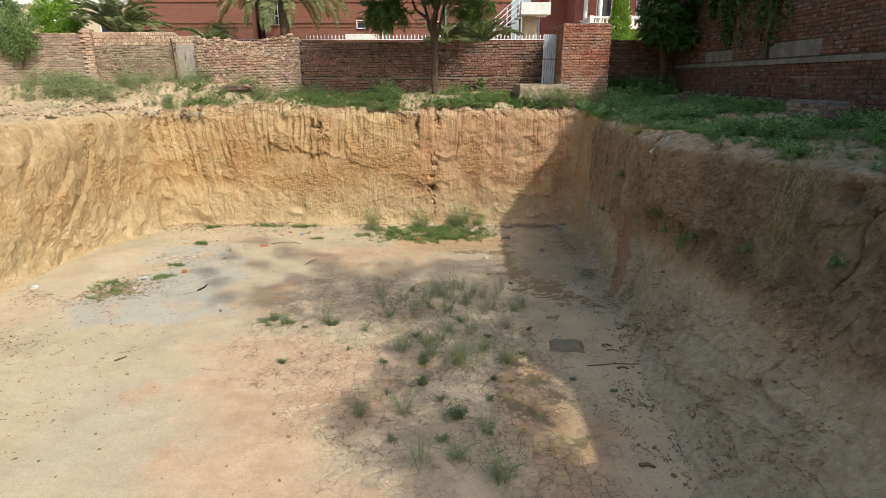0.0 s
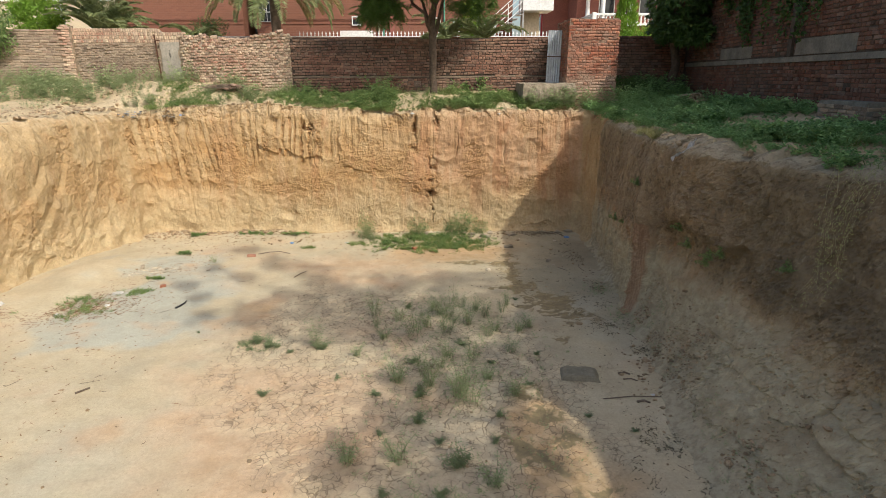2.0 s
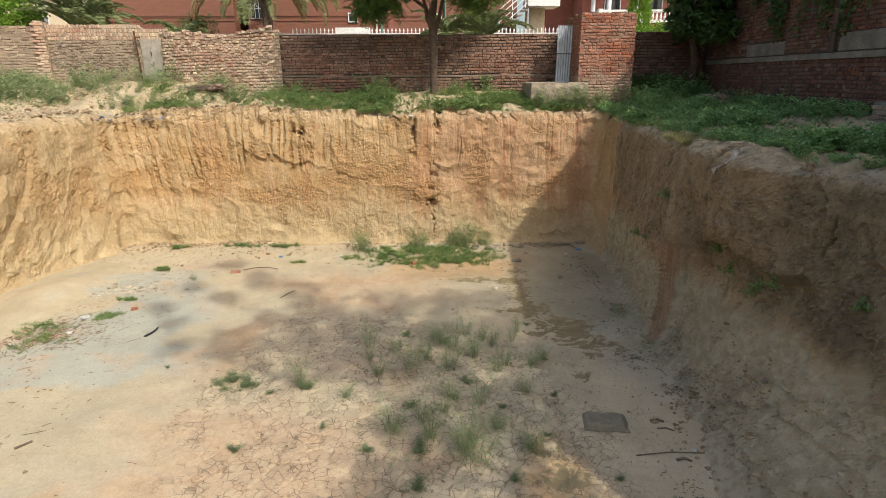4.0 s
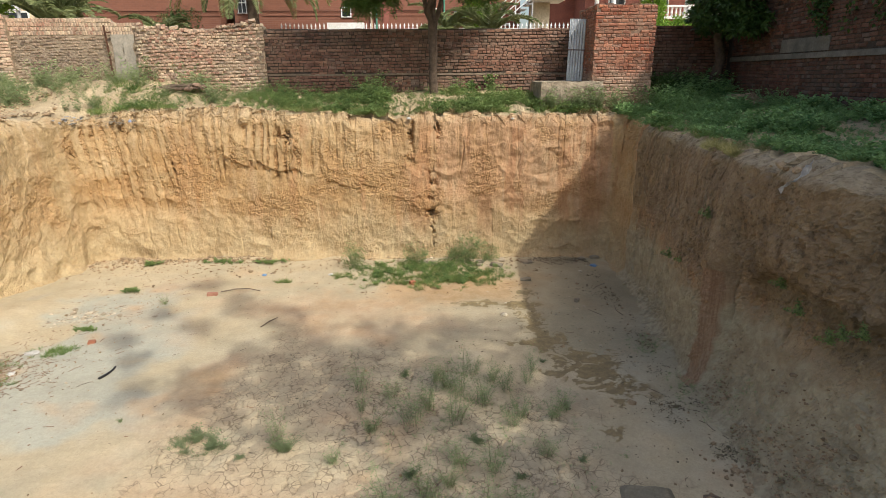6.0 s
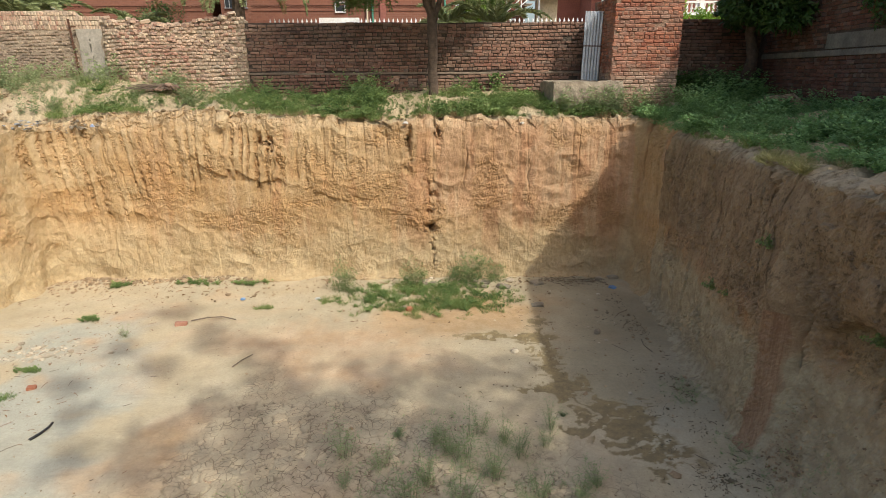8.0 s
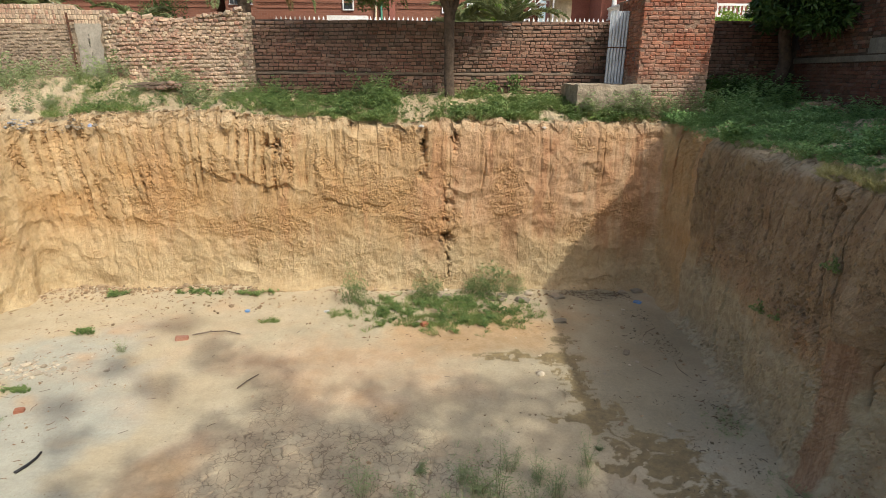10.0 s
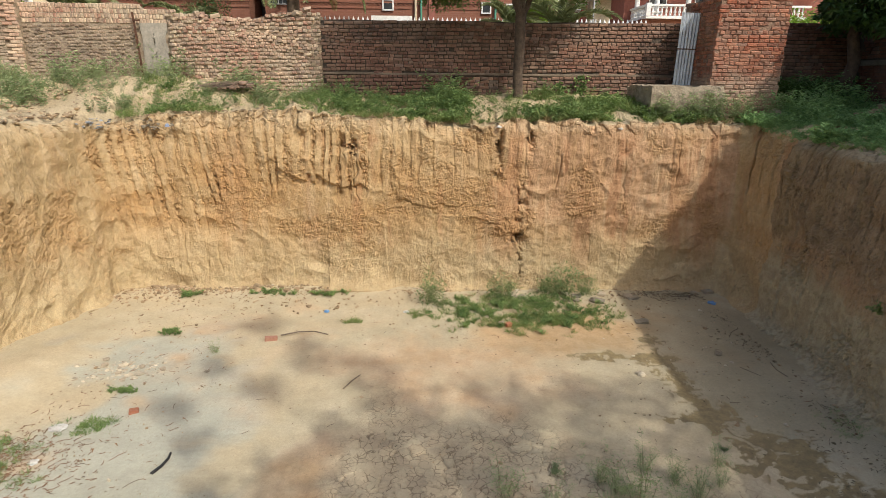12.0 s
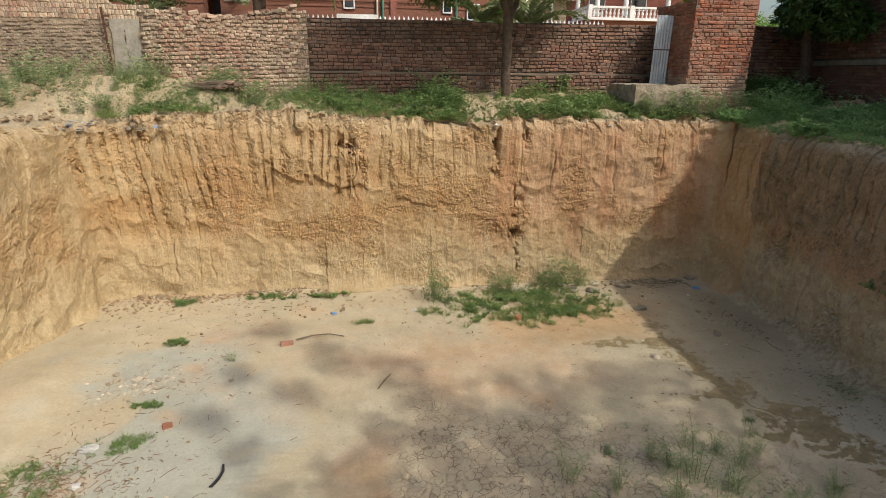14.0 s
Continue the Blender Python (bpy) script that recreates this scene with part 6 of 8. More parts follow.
# --- clipped conifer, shrubs and creepers
tree = thing("conifer", "narrow bright green conifer behind the wall", "tree")
woody(tree, [([(8.25, 26, 4.2), (8.25, 26, 8.8)], [0.08, 0.02])], "trunk")
zz = NR.uniform(5.0, 9.3, 2600)
rr = 0.52 * np.clip((9.6 - zz) / 3.2, 0.05, 1) * NR.uniform(0.55, 1.05, 2600)
aa = NR.uniform(0, 2 * math.pi, 2600)
c = np.stack([8.25 + rr * np.cos(aa), 26 + rr * np.sin(aa), zz], -1)
v, f = leaf_quads(c, np.stack([np.cos(aa) * 0.5, np.sin(aa) * 0.5, np.full(2600, 1.0)], -1) + NR.normal(size=(2600, 3)) * 0.25, 0.22, 0.07)
raw("crown", v, f, L_LIME, tree, smooth=False)


def shrub(name, label, centre, radii, n, per, length, width, mat, stems=5, hang=0.1):
    t = thing(name, label, "shrub")
    c = Vector(centre)
    z0 = c.z - radii[2]
    woody(t, [(bent((c.x, c.y, 4.15 if c.y > 22 else z0 - 0.3), (c.x + NR.uniform(-1, 1) * radii[0] * 0.7, c.y + NR.uniform(-1, 1) * radii[1] * 0.7, c.z + radii[2] * 0.5), 5, 0.05, i), [0.02, 0.016, 0.012, 0.009, 0.005]) for i in range(stems)], "stem")
    v, f = clumps(in_lobe(n, centre, radii), per, 0.16, length, width, hang)
    raw("foliage", v, f, mat, t, smooth=False)
    return t


shrub("garden_shrub", "bright lime-green leafy shrub behind the wall", (-15.4, 25.0, 7.2), (1.1, 0.9, 1.0), 150, 34, 0.14, 0.07, L_LIME)
shrub("garden_shrub", "dark green shrub behind the low wall", (-17.6, 24.5, 7.2), (1.0, 0.9, 1.2), 110, 30, 0.12, 0.06, L_DARK)
shrub("garden_hedge", "sunlit yellow-green hedge beyond the dark wall", (8.6, 23.6, 6.15), (1.6, 0.7, 0.45), 150, 30, 0.10, 0.05, L_LIME)
shrub("garden_shrub", "narrow light-green shrub beside the stair", (1.85, 28.0, 7.1), (0.38, 0.35, 1.5), 130, 26, 0.11, 0.05, L_LIME)
shrub("garden_shrub", "low dark shrub behind the broken wall crest", (-10.3, 29.5, 6.9), (0.9, 0.5, 0.7), 60, 26, 0.16, 0.04, L_DARK)
shrub("wall_plant", "leafy plant rooted in the old brick wall", (-14.5, 20.95, 6.5), (0.7, 0.45, 1.0), 120, 30, 0.11, 0.05, L_WEED, hang=0.6)

creeper = thing("creeper", "green creeper hanging down the house wall", "climbing plant")
sets, stems = [], []
for k in range(26):
    y = NR.uniform(15.2, 18.0) if k < 18 else NR.uniform(13.2, 15.0)
    zt, zb = NR.uniform(7.2, 8.6), NR.uniform(5.6, 6.9)
    n = 26
    z = np.linspace(zt, zb, n)
    yy = y + np.cumsum(NR.normal(size=n) * 0.02)
    x = np.array([HX(a) for a in yy]) - 0.07 - 0.05 * NR.uniform(size=n)
    p = np.stack([x, yy, z], -1)
    stems.append(tube([tuple(a) for a in p[::3]], [0.006] * len(p[::3]), 4))
    sets.append(leaf_quads(np.repeat(p, 5, 0) + NR.normal(size=(n * 5, 3)) * 0.06, NR.normal(size=(n * 5, 3)) + np.array([-0.6, 0, -0.6]), 0.10, 0.07))
v, f = joined(stems)
raw("stems", v, f, M_BARK, creeper)
v, f = merge(*sets)
raw("leaves", v, f, L_DARK, creeper, smooth=False)
for cx, h in ((1.22, 0.42), (1.77, 0.62)):
    t = thing("wall_creeper", "small leafy creeper climbing the brick wall", "climbing plant", group="creepers on the boundary wall")
    woody(t, [(bent((cx, 20.99, 4.2), (cx + 0.05, 21.0, 4.3 + h), 5, 0.03, int(cx * 10)), [0.008] * 5)], "stem")
    c = np.stack([cx + NR.normal(size=170) * 0.09, 21.0 - NR.uniform(0, 0.1, 170), 4.22 + NR.uniform(0, h, 170)], -1)
    v, f = leaf_quads(c, NR.normal(size=(170, 3)) + np.array([0, -0.7, -0.3]), 0.09, 0.07)
    raw("leaves", v, f, L_WEED, t, smooth=False)


# ---------------------------------------------------------------- weeds
def herb(n_stem, height, leaves_per, length, width, spread=0.5, low=0.15, seed=0, droop=0.0, fuzz=0.0):
    """Stems and leaf quads of one plant round the origin."""
    rs = np.random.RandomState(seed)
    stems, pts, ways = [], [], []
    for k in range(n_stem):
        az, h = rs.uniform(0, 2 * math.pi), height * rs.uniform(0.55, 1.1)
        out = spread * h * rs.uniform(0.2, 1.0)
        t = np.linspace(0, 1, 6)
        line = np.stack([np.cos(az) * out * t ** 1.5, np.sin(az) * out * t ** 1.5, h * t - droop * h * t ** 3], -1) + rs.normal(size=(6, 3)) * 0.012 * h
        line += np.array([math.cos(az), math.sin(az), 0]) * 0.12 * height * rs.uniform(0, 1.6)
        line[0, 2] = -0.03
        stems.append((line, np.linspace(0.0035, 0.0012, 6)))
        q = rs.uniform(low, 1, leaves_per)
        pts.append(np.stack([np.interp(q, t, line[:, i]) for i in range(3)], -1))
        a = rs.uniform(0, 2 * math.pi, leaves_per)
        ways.append(np.stack([np.cos(a), np.sin(a), rs.uniform(-0.2, 0.9, leaves_per)], -1))
    p, w = np.concatenate(pts), np.concatenate(ways)
    p = p + rs.normal(size=p.shape) * fuzz * height
    p[:, 2] = np.maximum(p[:, 2], 0.005)
    return stems, leaf_quads(p, w, length * rs.uniform(0.6, 1.2, len(p)), width)


def plant_thing(name, label, category, group, stems, leaves, stem_mat, leaf_m):
    t = thing(name, label, category, group=group)
    v, f = joined([tube([tuple(a) for a in ln], list(r), 4) for ln, r in stems])
    raw("stem_tangle", v, f, stem_mat, t, kind="stuff")
    raw("foliage", leaves[0], leaves[1], leaf_m, t, smooth=False, kind="stuff")
    return t


L_FLOOR = leaf_mat("dusty_green_leaves", (0.135, 0.18, 0.082), (0.24, 0.285, 0.145), 0.3, 0.7)
M_STEM = simple("green_stem", (0.22, 0.25, 0.12), (0.26, 0.22, 0.13), 20, 0.7)
kinds = [plant_thing("weed", "wispy grey-green weed growing from cracked mud", "weed", "weeds on the pit floor", *herb(9, 0.58, 72, 0.040, 0.0085, 0.48, 0.10, 1, 0.04, 0.06), M_STEM, L_WISP),
         plant_thing("weed", "wispy grey-green weed growing from cracked mud", "weed", "weeds on the pit floor", *herb(11, 0.40, 58, 0.036, 0.008, 0.65, 0.05, 2, 0.08, 0.07), M_STEM, L_WISP),
         plant_thing("weed", "small leafy green weed on dry silt", "weed", "weeds on the pit floor", *herb(20, 0.15, 34, 0.032, 0.011, 1.5, 0.03, 3, 0.1, 0.10), M_STEM, L_FLOOR),
         plant_thing("weed", "tall thin weed with bare lower stems", "weed", "weeds on the pit floor", *herb(9, 0.62, 75, 0.040, 0.0085, 0.50, 0.16, 4, 0.03, 0.07), M_STEM, L_WISP)]
SPREADING = [(-0.67, 11.5, 1), (1.12, 11.7, 1.1), (1.52, 11.9, 0.9), (-2.15, 10.4, 1.1), (1.1, 10.7, 0.8), (1.45, 10, 0.9), (-1.1, 11.2, 0.7), (-0.15, 9.3, 1), (0, 12, 0.8), (0.64, 12.2, 0.9), (1.67, 12.3, 1), (-5.95, 15.55, 0.6)]
WISPY = [(0.45, 8.6, 1.2), (-0.03, 8.86, 1), (-1.13, 6.99, 0.9), (-0.45, 7, 0.9), (0.85, 5.5, 1.3), (0.3, 5.9, 0.8), (1.97, 11.1, 0.7), (-0.92, 10.7, 0.7), (1.25, 10.9, 0.8), (-0.6, 9.05, 1), (-1.36, 10, 0.6), (0.15, 9.5, 0.7), (1.74, 10.9, 0.7), (0.96, 12, 0.75), (0.2, 11.8, 0.8), (1.3, 8.6, 0.8), (0.95, 9.1, 0.7), (4.2, 7.3, 0.5), (0.3, 9.9, 0.8), (0.75, 6.5, 0.8), (-0.1, 11.2, 0.9), (0.75, 11.3, 1)]
LEAFY = [(-2.05, 10.25, 1.3), (-3.3, 10.5, 1.3), (-3.05, 10.35, 1.2), (-0.21, 7.9, 1.2), (0.35, 6.9, 1.5), (-2.7, 8.7, 0.8), (-0.2, 8.6, 1.3), (-2.6, 10.1, 0.6), (-0.9, 8.65, 0.8), (0.9, 7.4, 0.7), (-0.75, 7.6, 0.6), (0.1, 6.3, 0.8), (2.9, 7.6, 0.5), (1.9, 9.9, 0.6), (-0.5, 12.2, 0.8), (-4.6, 11, 0.4), (2.35, 8, 0.5), (-1.6, 9.2, 0.5), (0.55, 10.35, 0.9), (1, 8, 0.8), (1.6, 8.9, 0.6), (-0.35, 9.7, 0.8), (1.05, 9.6, 0.7), (-0.6, 6.3, 0.7), (1.9, 12.6, 0.6), (0.1, 7.4, 0.7)]
THIN = [(-0.3, 10.8, 1), (0.4, 11.6, 1), (0.56, 8.35, 1), (-0.18, 5.8, 0.8), (-1.2, 11.8, 0.8), (0.28, 10.8, 0.9), (0.72, 9.75, 0.7)]
rng = random.Random(8)
for kind_, places, grow in zip(kinds, (SPREADING, WISPY, LEAFY, THIN), (0.8, 1.2, 0.85, 1.2)):
    for i, (x, y, size) in enumerate(places):
        size *= grow
        m = pose(x, y, floor_z(x, y), rng.uniform(-4, 4), rng.uniform(-4, 4), rng.uniform(0, 360)) @ Matrix.Diagonal((size * rng.uniform(0.9, 1.3), size * rng.uniform(0.9, 1.3), size * rng.uniform(0.8, 1.05), 1))
        if i:
            copy_thing(kind_, m).matrix_basis = m
        else:
            kind_.matrix_world = m

L_BUSH = leaf_mat("dusty_bush_leaves", (0.085, 0.14, 0.045), (0.21, 0.285, 0.105), 0.35)
# low green bushes at the foot of the back face
bush = plant_thing("low_bush", "round green bush at the foot of the cut", "bush", "bushes at the foot of the cut", herb(16, 0.5, 4, 0.05, 0.02, 0.8, 0.05, 11)[0], clumps(in_lobe(52, (0, 0, 0.28), (0.36, 0.36, 0.30)), 15, 0.10, 0.055, 0.024, 0.2), M_STEM, L_BUSH)
bush.matrix_world = pose(-2.03, 17.75, 0.0) @ Matrix.Diagonal((0.8, 0.8, 1.35, 1))
for x, y, s in ((-0.38, 18.1, 1.0), (0.97, 18.3, 1.25), (0.75, 18.2, 0.8), (1.55, 18.3, 0.75), (-1.85, 17.6, 0.6)):
    copy_thing(bush, pose(x, y, 0, 0, 0, x * 90)).matrix_basis = pose(x, y, 0, 0, 0, x * 90) @ Matrix.Scale(s, 4)

# weeds on the cut face of the right side
cut = plant_thing("face_weed", "small green tuft growing out of the cut face", "weed", "tufts on the cut face", *herb(9, 0.18, 24, 0.045, 0.014, 1.0, 0.05, 21), M_STEM, L_WEED)
cut.matrix_world = pose(4.5, 10.0, 2.0, 0, -50, 0)
for x, y, z in ((4.55, 9.3, 2.0), (4.62, 9.1, 2.1), (4.5, 13.2, 1.6), (4.32, 13.4, 1.65), (4.3, 12.15, 2.7), (4.65, 9.6, 1.8), (5.05, 8.1, 2.2), (5.35, 6.6, 2.45), (4.5, 10.4, 2.2)):
    copy_thing(cut, pose(x, y, z, 0, -50, x * 77))


def scatter(name, label, category, mat, spots, shape, seed, tilt=0.25):
    """Many plants in one sheet of growth. spots: x, y, z, size; shape: leaf quads of a few plants."""
    rs = np.random.RandomState(seed)
    sets = []
    for i, sh in enumerate(shape):
        v, f = sh
        sel = spots[i::len(shape)]
        if not len(sel):
            continue
        a = rs.uniform(0, 2 * math.pi, len(sel))
        c, s = np.cos(a), np.sin(a)
        k = sel[:, 3]
        tx, ty = rs.normal(size=len(sel)) * tilt, rs.normal(size=len(sel)) * tilt
        x = (v[None, :, 0] * c[:, None] - v[None, :, 1] * s[:, None]) * k[:, None] + v[None, :, 2] * (k * tx)[:, None]
        y = (v[None, :, 0] * s[:, None] + v[None, :, 1] * c[:, None]) * k[:, None] + v[None, :, 2] * (k * ty)[:, None]
        z = v[None, :, 2] * k[:, None]
        vv = np.stack([x + sel[:, None, 0], y + sel[:, None, 1], z + sel[:, None, 2]], -1).reshape(-1, 3)
        ff = (f[None] + (np.arange(len(sel)) * len(v))[:, None, None]).reshape(-1, 4)
        sets.append((vv, ff))
    v, f = merge(*sets)
    ob = raw(name, v, f, mat, smooth=False)
    return tagged(ob, label, category, kind="stuff")


def grass_tuft(n, height, width, seed):
    rs = np.random.RandomState(seed)
    a = rs.uniform(0, 2 * math.pi, n)
    b = np.stack([np.cos(a) * rs.uniform(0, 0.07, n), np.sin(a) * rs.uniform(0, 0.07, n), np.full(n, -0.02)], -1)
    w = np.stack([np.cos(a) * 0.55, np.sin(a) * 0.55, np.full(n, 1.0)], -1) + rs.normal(size=(n, 3)) * 0.25
    return leaf_quads(b, w, height * rs.uniform(0.5, 1.2, n), width, 0.25)


herb_leaves = [herb(7, 0.30, 11, 0.085, 0.042, 0.9, 0.1, 30 + i, 0.2)[1] for i in range(4)]
small_leaves = [herb(8, 0.28, 15, 0.062, 0.030, 0.9, 0.1, 34 + i, 0.2)[1] for i in range(4)]
tall_leaves = [herb(7, 0.50, 17, 0.075, 0.024, 0.6, 0.05, 40 + i)[1] for i in range(4)]
sprouts = [herb(4, 0.50, 11, 0.09, 0.022, 0.8, 0.05, 46 + i)[1] for i in range(4)]
grass = [grass_tuft(26, 0.20, 0.010, 50 + i) for i in range(4)]
rim_x = lambda y: np.interp(y, [-7, 5, 6.3, 7.3, 8.2, 9, 10, 11, 12, 14, 16, 18.6], [6.3, 6.3, 6.25, 6.1, 5.75, 5.35, 4.85, 4.85, 4.9, 5.0, 5.2, 5.2])


def spots_on_top(n, x0, x1, y0, y1, dens, seed, size, sink=0.0):
    rs = np.random.RandomState(seed)
    x, y = rs.uniform(x0, x1, n), rs.uniform(y0, y1, n)
    keep = rs.uniform(size=n) < np.clip(dens(x, y), 0, 1)
    keep &= (y > 18.95) | (x > rim_x(y) - 0.42) | (x < -11.2)
    keep &= ~((x > 2.9) & (x < 4.7) & (y > 19.55)) & ~((x > 4.3) & (x < 6.05) & (y > 19.4)) & (x < 8.45 - 0.068 * (18 - y))
    keep &= ~((x > 7.3) & (y > 10.4) & (y < 12.15))
    x, y = x[keep], y[keep]
    e = np.where(y > 18.0, np.clip((y - 18.9) / 0.9, 0, 1), np.clip((x - rim_x(y)) / 0.9, 0, 1))
    z = ground_height(x, y) * smooth01(e, 0, 1) + rim_height(x, y) * (1 - smooth01(e, 0, 1)) - np.where(y < 18.0, 0.25 * np.clip(rim_x(y) - x, 0, 1), 0)
    return np.stack([x, y, z - sink, size * rs.uniform(0.4, 1.2, len(x)) * np.clip(0.85 + 0.75 * fbm(x * 1.3, y * 1.3, 3, 411), 0.35, 1.6)], -1)


patchy = lambda x, y, s: 0.5 + 0.9 * fbm(x * 0.8, y * 0.8, 3, s)
back_d = lambda x, y: np.where(x > -5.2, 1.0, 0.25) * (0.28 + 0.8 * patchy(x, y, 401)) * (1 - 0.75 * smooth01(y, 20.35, 20.9)) * (1 - 0.8 * blob(x, y, 1.4, 20.5, 1.1, 0.6)) * np.where((x < -4.5) & (y < 19.7), 0.15, 1)
right_d = lambda x, y: (0.85 + 0.6 * fbm(x * 0.7, y * 0.7, 3, 402)) * (1 - 0.7 * blob(x, y, 7.2, 11.3, 0.4, 1.0)) * smooth01(x - rim_x(y) + 0.2 * fbm(x * 1.5, y * 1.5, 3, 416), -0.42, 0.05)
scatter("weed_bed", "rank green weeds along the foot of the wall", "weeds", L_WEED, spots_on_top(1300, -4.8, 5.4, 18.98, 20.95, back_d, 1, 0.68), herb_leaves, 1)
scatter("weed_bed", "tall weeds in front of the boundary wall", "weeds", L_WEED, spots_on_top(300, -5.0, 4.4, 19.3, 20.9, lambda x, y: (patchy(x * 1.6, y, 403) * 1.1 - 0.1) * (1 - 0.85 * blob(x, y, 1.4, 20.6, 1.1, 0.8)), 2, 0.8), tall_leaves, 2)
scatter("weed_bed", "rank shaded weeds between pit and house", "weeds", L_LIFTED, spots_on_top(5200, 4.9, 8.9, 5.5, 21.0, right_d, 3, 0.85), small_leaves, 3)
scatter("weed_bed", "tall shaded weeds in the corner", "weeds", L_LIFTED, spots_on_top(420, 5.9, 8.8, 17.2, 21.0, lambda x, y: 0.9 + 0 * x, 4, 0.85), tall_leaves, 4)
scatter("weed_bed", "sparse greyish weeds on sandy ground", "weeds", L_WISP, spots_on_top(560, -14.5, -5.0, 19.4, 21.7, lambda x, y: patchy(x, y, 404) * 1.2 + 0.1, 5, 0.85), tall_leaves, 5)
scatter("weed_bed", "sparse greyish weeds on sandy ground", "weeds", L_WISP, spots_on_top(560, -16.5, -10.8, 13.0, 20.5, lambda x, y: patchy(x, y, 405) * 0.9, 6, 0.8), tall_leaves, 6)
scatter("weed_bed", "dense shaded weeds at the corner of the rim", "weeds", L_LIFTED, spots_on_top(620, 4.9, 7.2, 16.2, 19.35, lambda x, y: 1.0 + 0 * x, 19, 0.8), small_leaves, 19)
scatter("weed_bed", "low weeds round the foot of the rim tree", "weeds", L_WEED, spots_on_top(230, -1.4, 2.0, 19.05, 20.5, lambda x, y: 0.75 + 0.3 * fbm(x * 2, y * 2, 3, 418), 95, 0.55), herb_leaves, 95)
fr = np.random.RandomState(93)
gap = np.stack([fr.uniform(6.15, 7.9, 130), fr.uniform(20.1, 20.9, 130), np.full(130, 4.0), fr.uniform(0.9, 1.7, 130)], -1)
scatter("weed_bed", "rank weeds climbing the dark wall beside the pier", "weeds", L_DARK, gap, tall_leaves, 94)
fr = np.random.RandomState(91)
front = np.stack([fr.uniform(3.0, 5.9, 46), fr.uniform(19.02, 19.28, 46), np.full(46, 3.98), fr.uniform(0.5, 1.1, 46)], -1)
scatter("weed_bed", "straggling weeds in front of the concrete block", "weeds", L_WISP, front, tall_leaves, 92)
scatter("grass", "short green grass along the pit rim", "grass", L_GRASS, spots_on_top(1500, -8.2, 5.2, 18.96, 20.6, lambda x, y: patchy(x, y, 406) - 0.5 * (x < -6), 7, 1.0), grass, 7)
scatter("grass", "green grass on the sandy bank by the wall", "grass", L_GRASS, spots_on_top(900, -9.0, -4.8, 19.2, 20.9, lambda x, y: patchy(x, y, 412) - 0.15, 17, 1.0), grass, 17)
scatter("weed_bed", "low weeds on the sandy bank by the wall", "weeds", L_WEED, spots_on_top(420, -8.4, -4.8, 19.2, 20.6, lambda x, y: patchy(x, y, 413) - 0.15, 18, 0.6), herb_leaves, 18)
scatter("grass", "yellow-green grass on the right-hand rim", "grass", L_GRASS, spots_on_top(1300, 4.8, 8.4, 5.5, 18.8, lambda x, y: patchy(x, y, 407) - 0.1, 8, 1.1), grass, 8)
scatter("dry_grass", "dry yellow grass hanging over the pit rim", "grass", L_DRY, spots_on_top(260, -5, 5.2, 18.95, 19.3, lambda x, y: patchy(x, y, 408), 9, 0.8), grass, 9)
dry = np.array([(4.72 + 0.25 * math.sin(i * 1.7), 12.6 + 0.55 * math.sin(i * 2.9), 3.72 - 0.02 * (i % 5), 0.7) for i in range(90)])
scatter("dry_grass", "dry yellow grass tuft on the rim", "grass", leaf_mat("yellowing_grass", (0.34, 0.31, 0.13), (0.26, 0.25, 0.10), 0.3), dry, grass, 10, 0.5)

# green patches on the pit floor
def floor_patch(cx, cy, rx, ry, n, seed, shapes, size, mat, name, label):
    rs = np.random.RandomState(seed)
    a, r = rs.uniform(0, 2 * math.pi, n), np.sqrt(rs.uniform(0, 1, n)) * (1 + 0.25 * np.sin(rs.uniform(0, 6.28, n)))
    x, y = cx + rx * r * np.cos(a), cy + ry * r * np.sin(a)
    keep = (fbm(x * 2.2, y * 2.2, 3, seed) > -0.35) | (n < 50)
    x, y = x[keep], y[keep]
    return scatter(name, label, "grass", mat, np.stack([x, y, np.zeros(len(x)), size * rs.uniform(0.5, 1.2, len(x))], -1), shapes, seed)


floor_patch(-0.1, 17.2, 1.7, 0.85, 260, 61, herb_leaves, 0.5, L_WEED, "weed_patch", "low green weeds at the foot of the cut")
floor_patch(-0.1, 17.2, 1.8, 1.0, 480, 62, grass, 0.75, L_GRASS, "grass_patch", "short green grass at the foot of the cut")
floor_patch(0.9, 16.8, 0.7, 0.35, 120, 63, grass, 0.7, L_GRASS, "grass_patch", "short green grass on sandy floor")
floor_patch(-5.3, 18.45, 0.75, 0.22, 110, 64, herb_leaves, 0.35, L_WEED, "weed_patch", "low green weed mat under the cut")
floor_patch(-4.25, 18.4, 0.4, 0.25, 70, 65, herb_leaves, 0.38, L_WEED, "weed_patch", "low green weed mat under the cut")
floor_patch(-7.0, 13.25, 0.42, 0.2, 90, 66, grass, 0.5, L_WEED, "grass_patch", "small grass patch on pale silt")
floor_patch(-7.9, 12.75, 0.6, 0.4, 70, 67, grass, 0.5, L_WEED, "grass_patch", "grass growing through dry litter")
floor_patch(-7.9, 12.1, 0.9, 0.4, 75, 68, grass, 0.5, L_WEED, "grass_patch", "grass growing through dry litter")
floor_patch(-3.25, 10.4, 0.45, 0.2, 90, 69, grass, 0.5, L_FLOOR, "weed_patch", "small green weed mat on dry clay")
floor_patch(-6.9, 14.2, 0.18, 0.1, 24, 70, herb_leaves, 0.3, L_WEED, "weed_patch", "tiny green weed tuft on rubble")
floor_patch(-7.1, 16.35, 0.22, 0.1, 26, 71, herb_leaves, 0.3, L_WEED, "weed_patch", "tiny green weed tuft on silt")
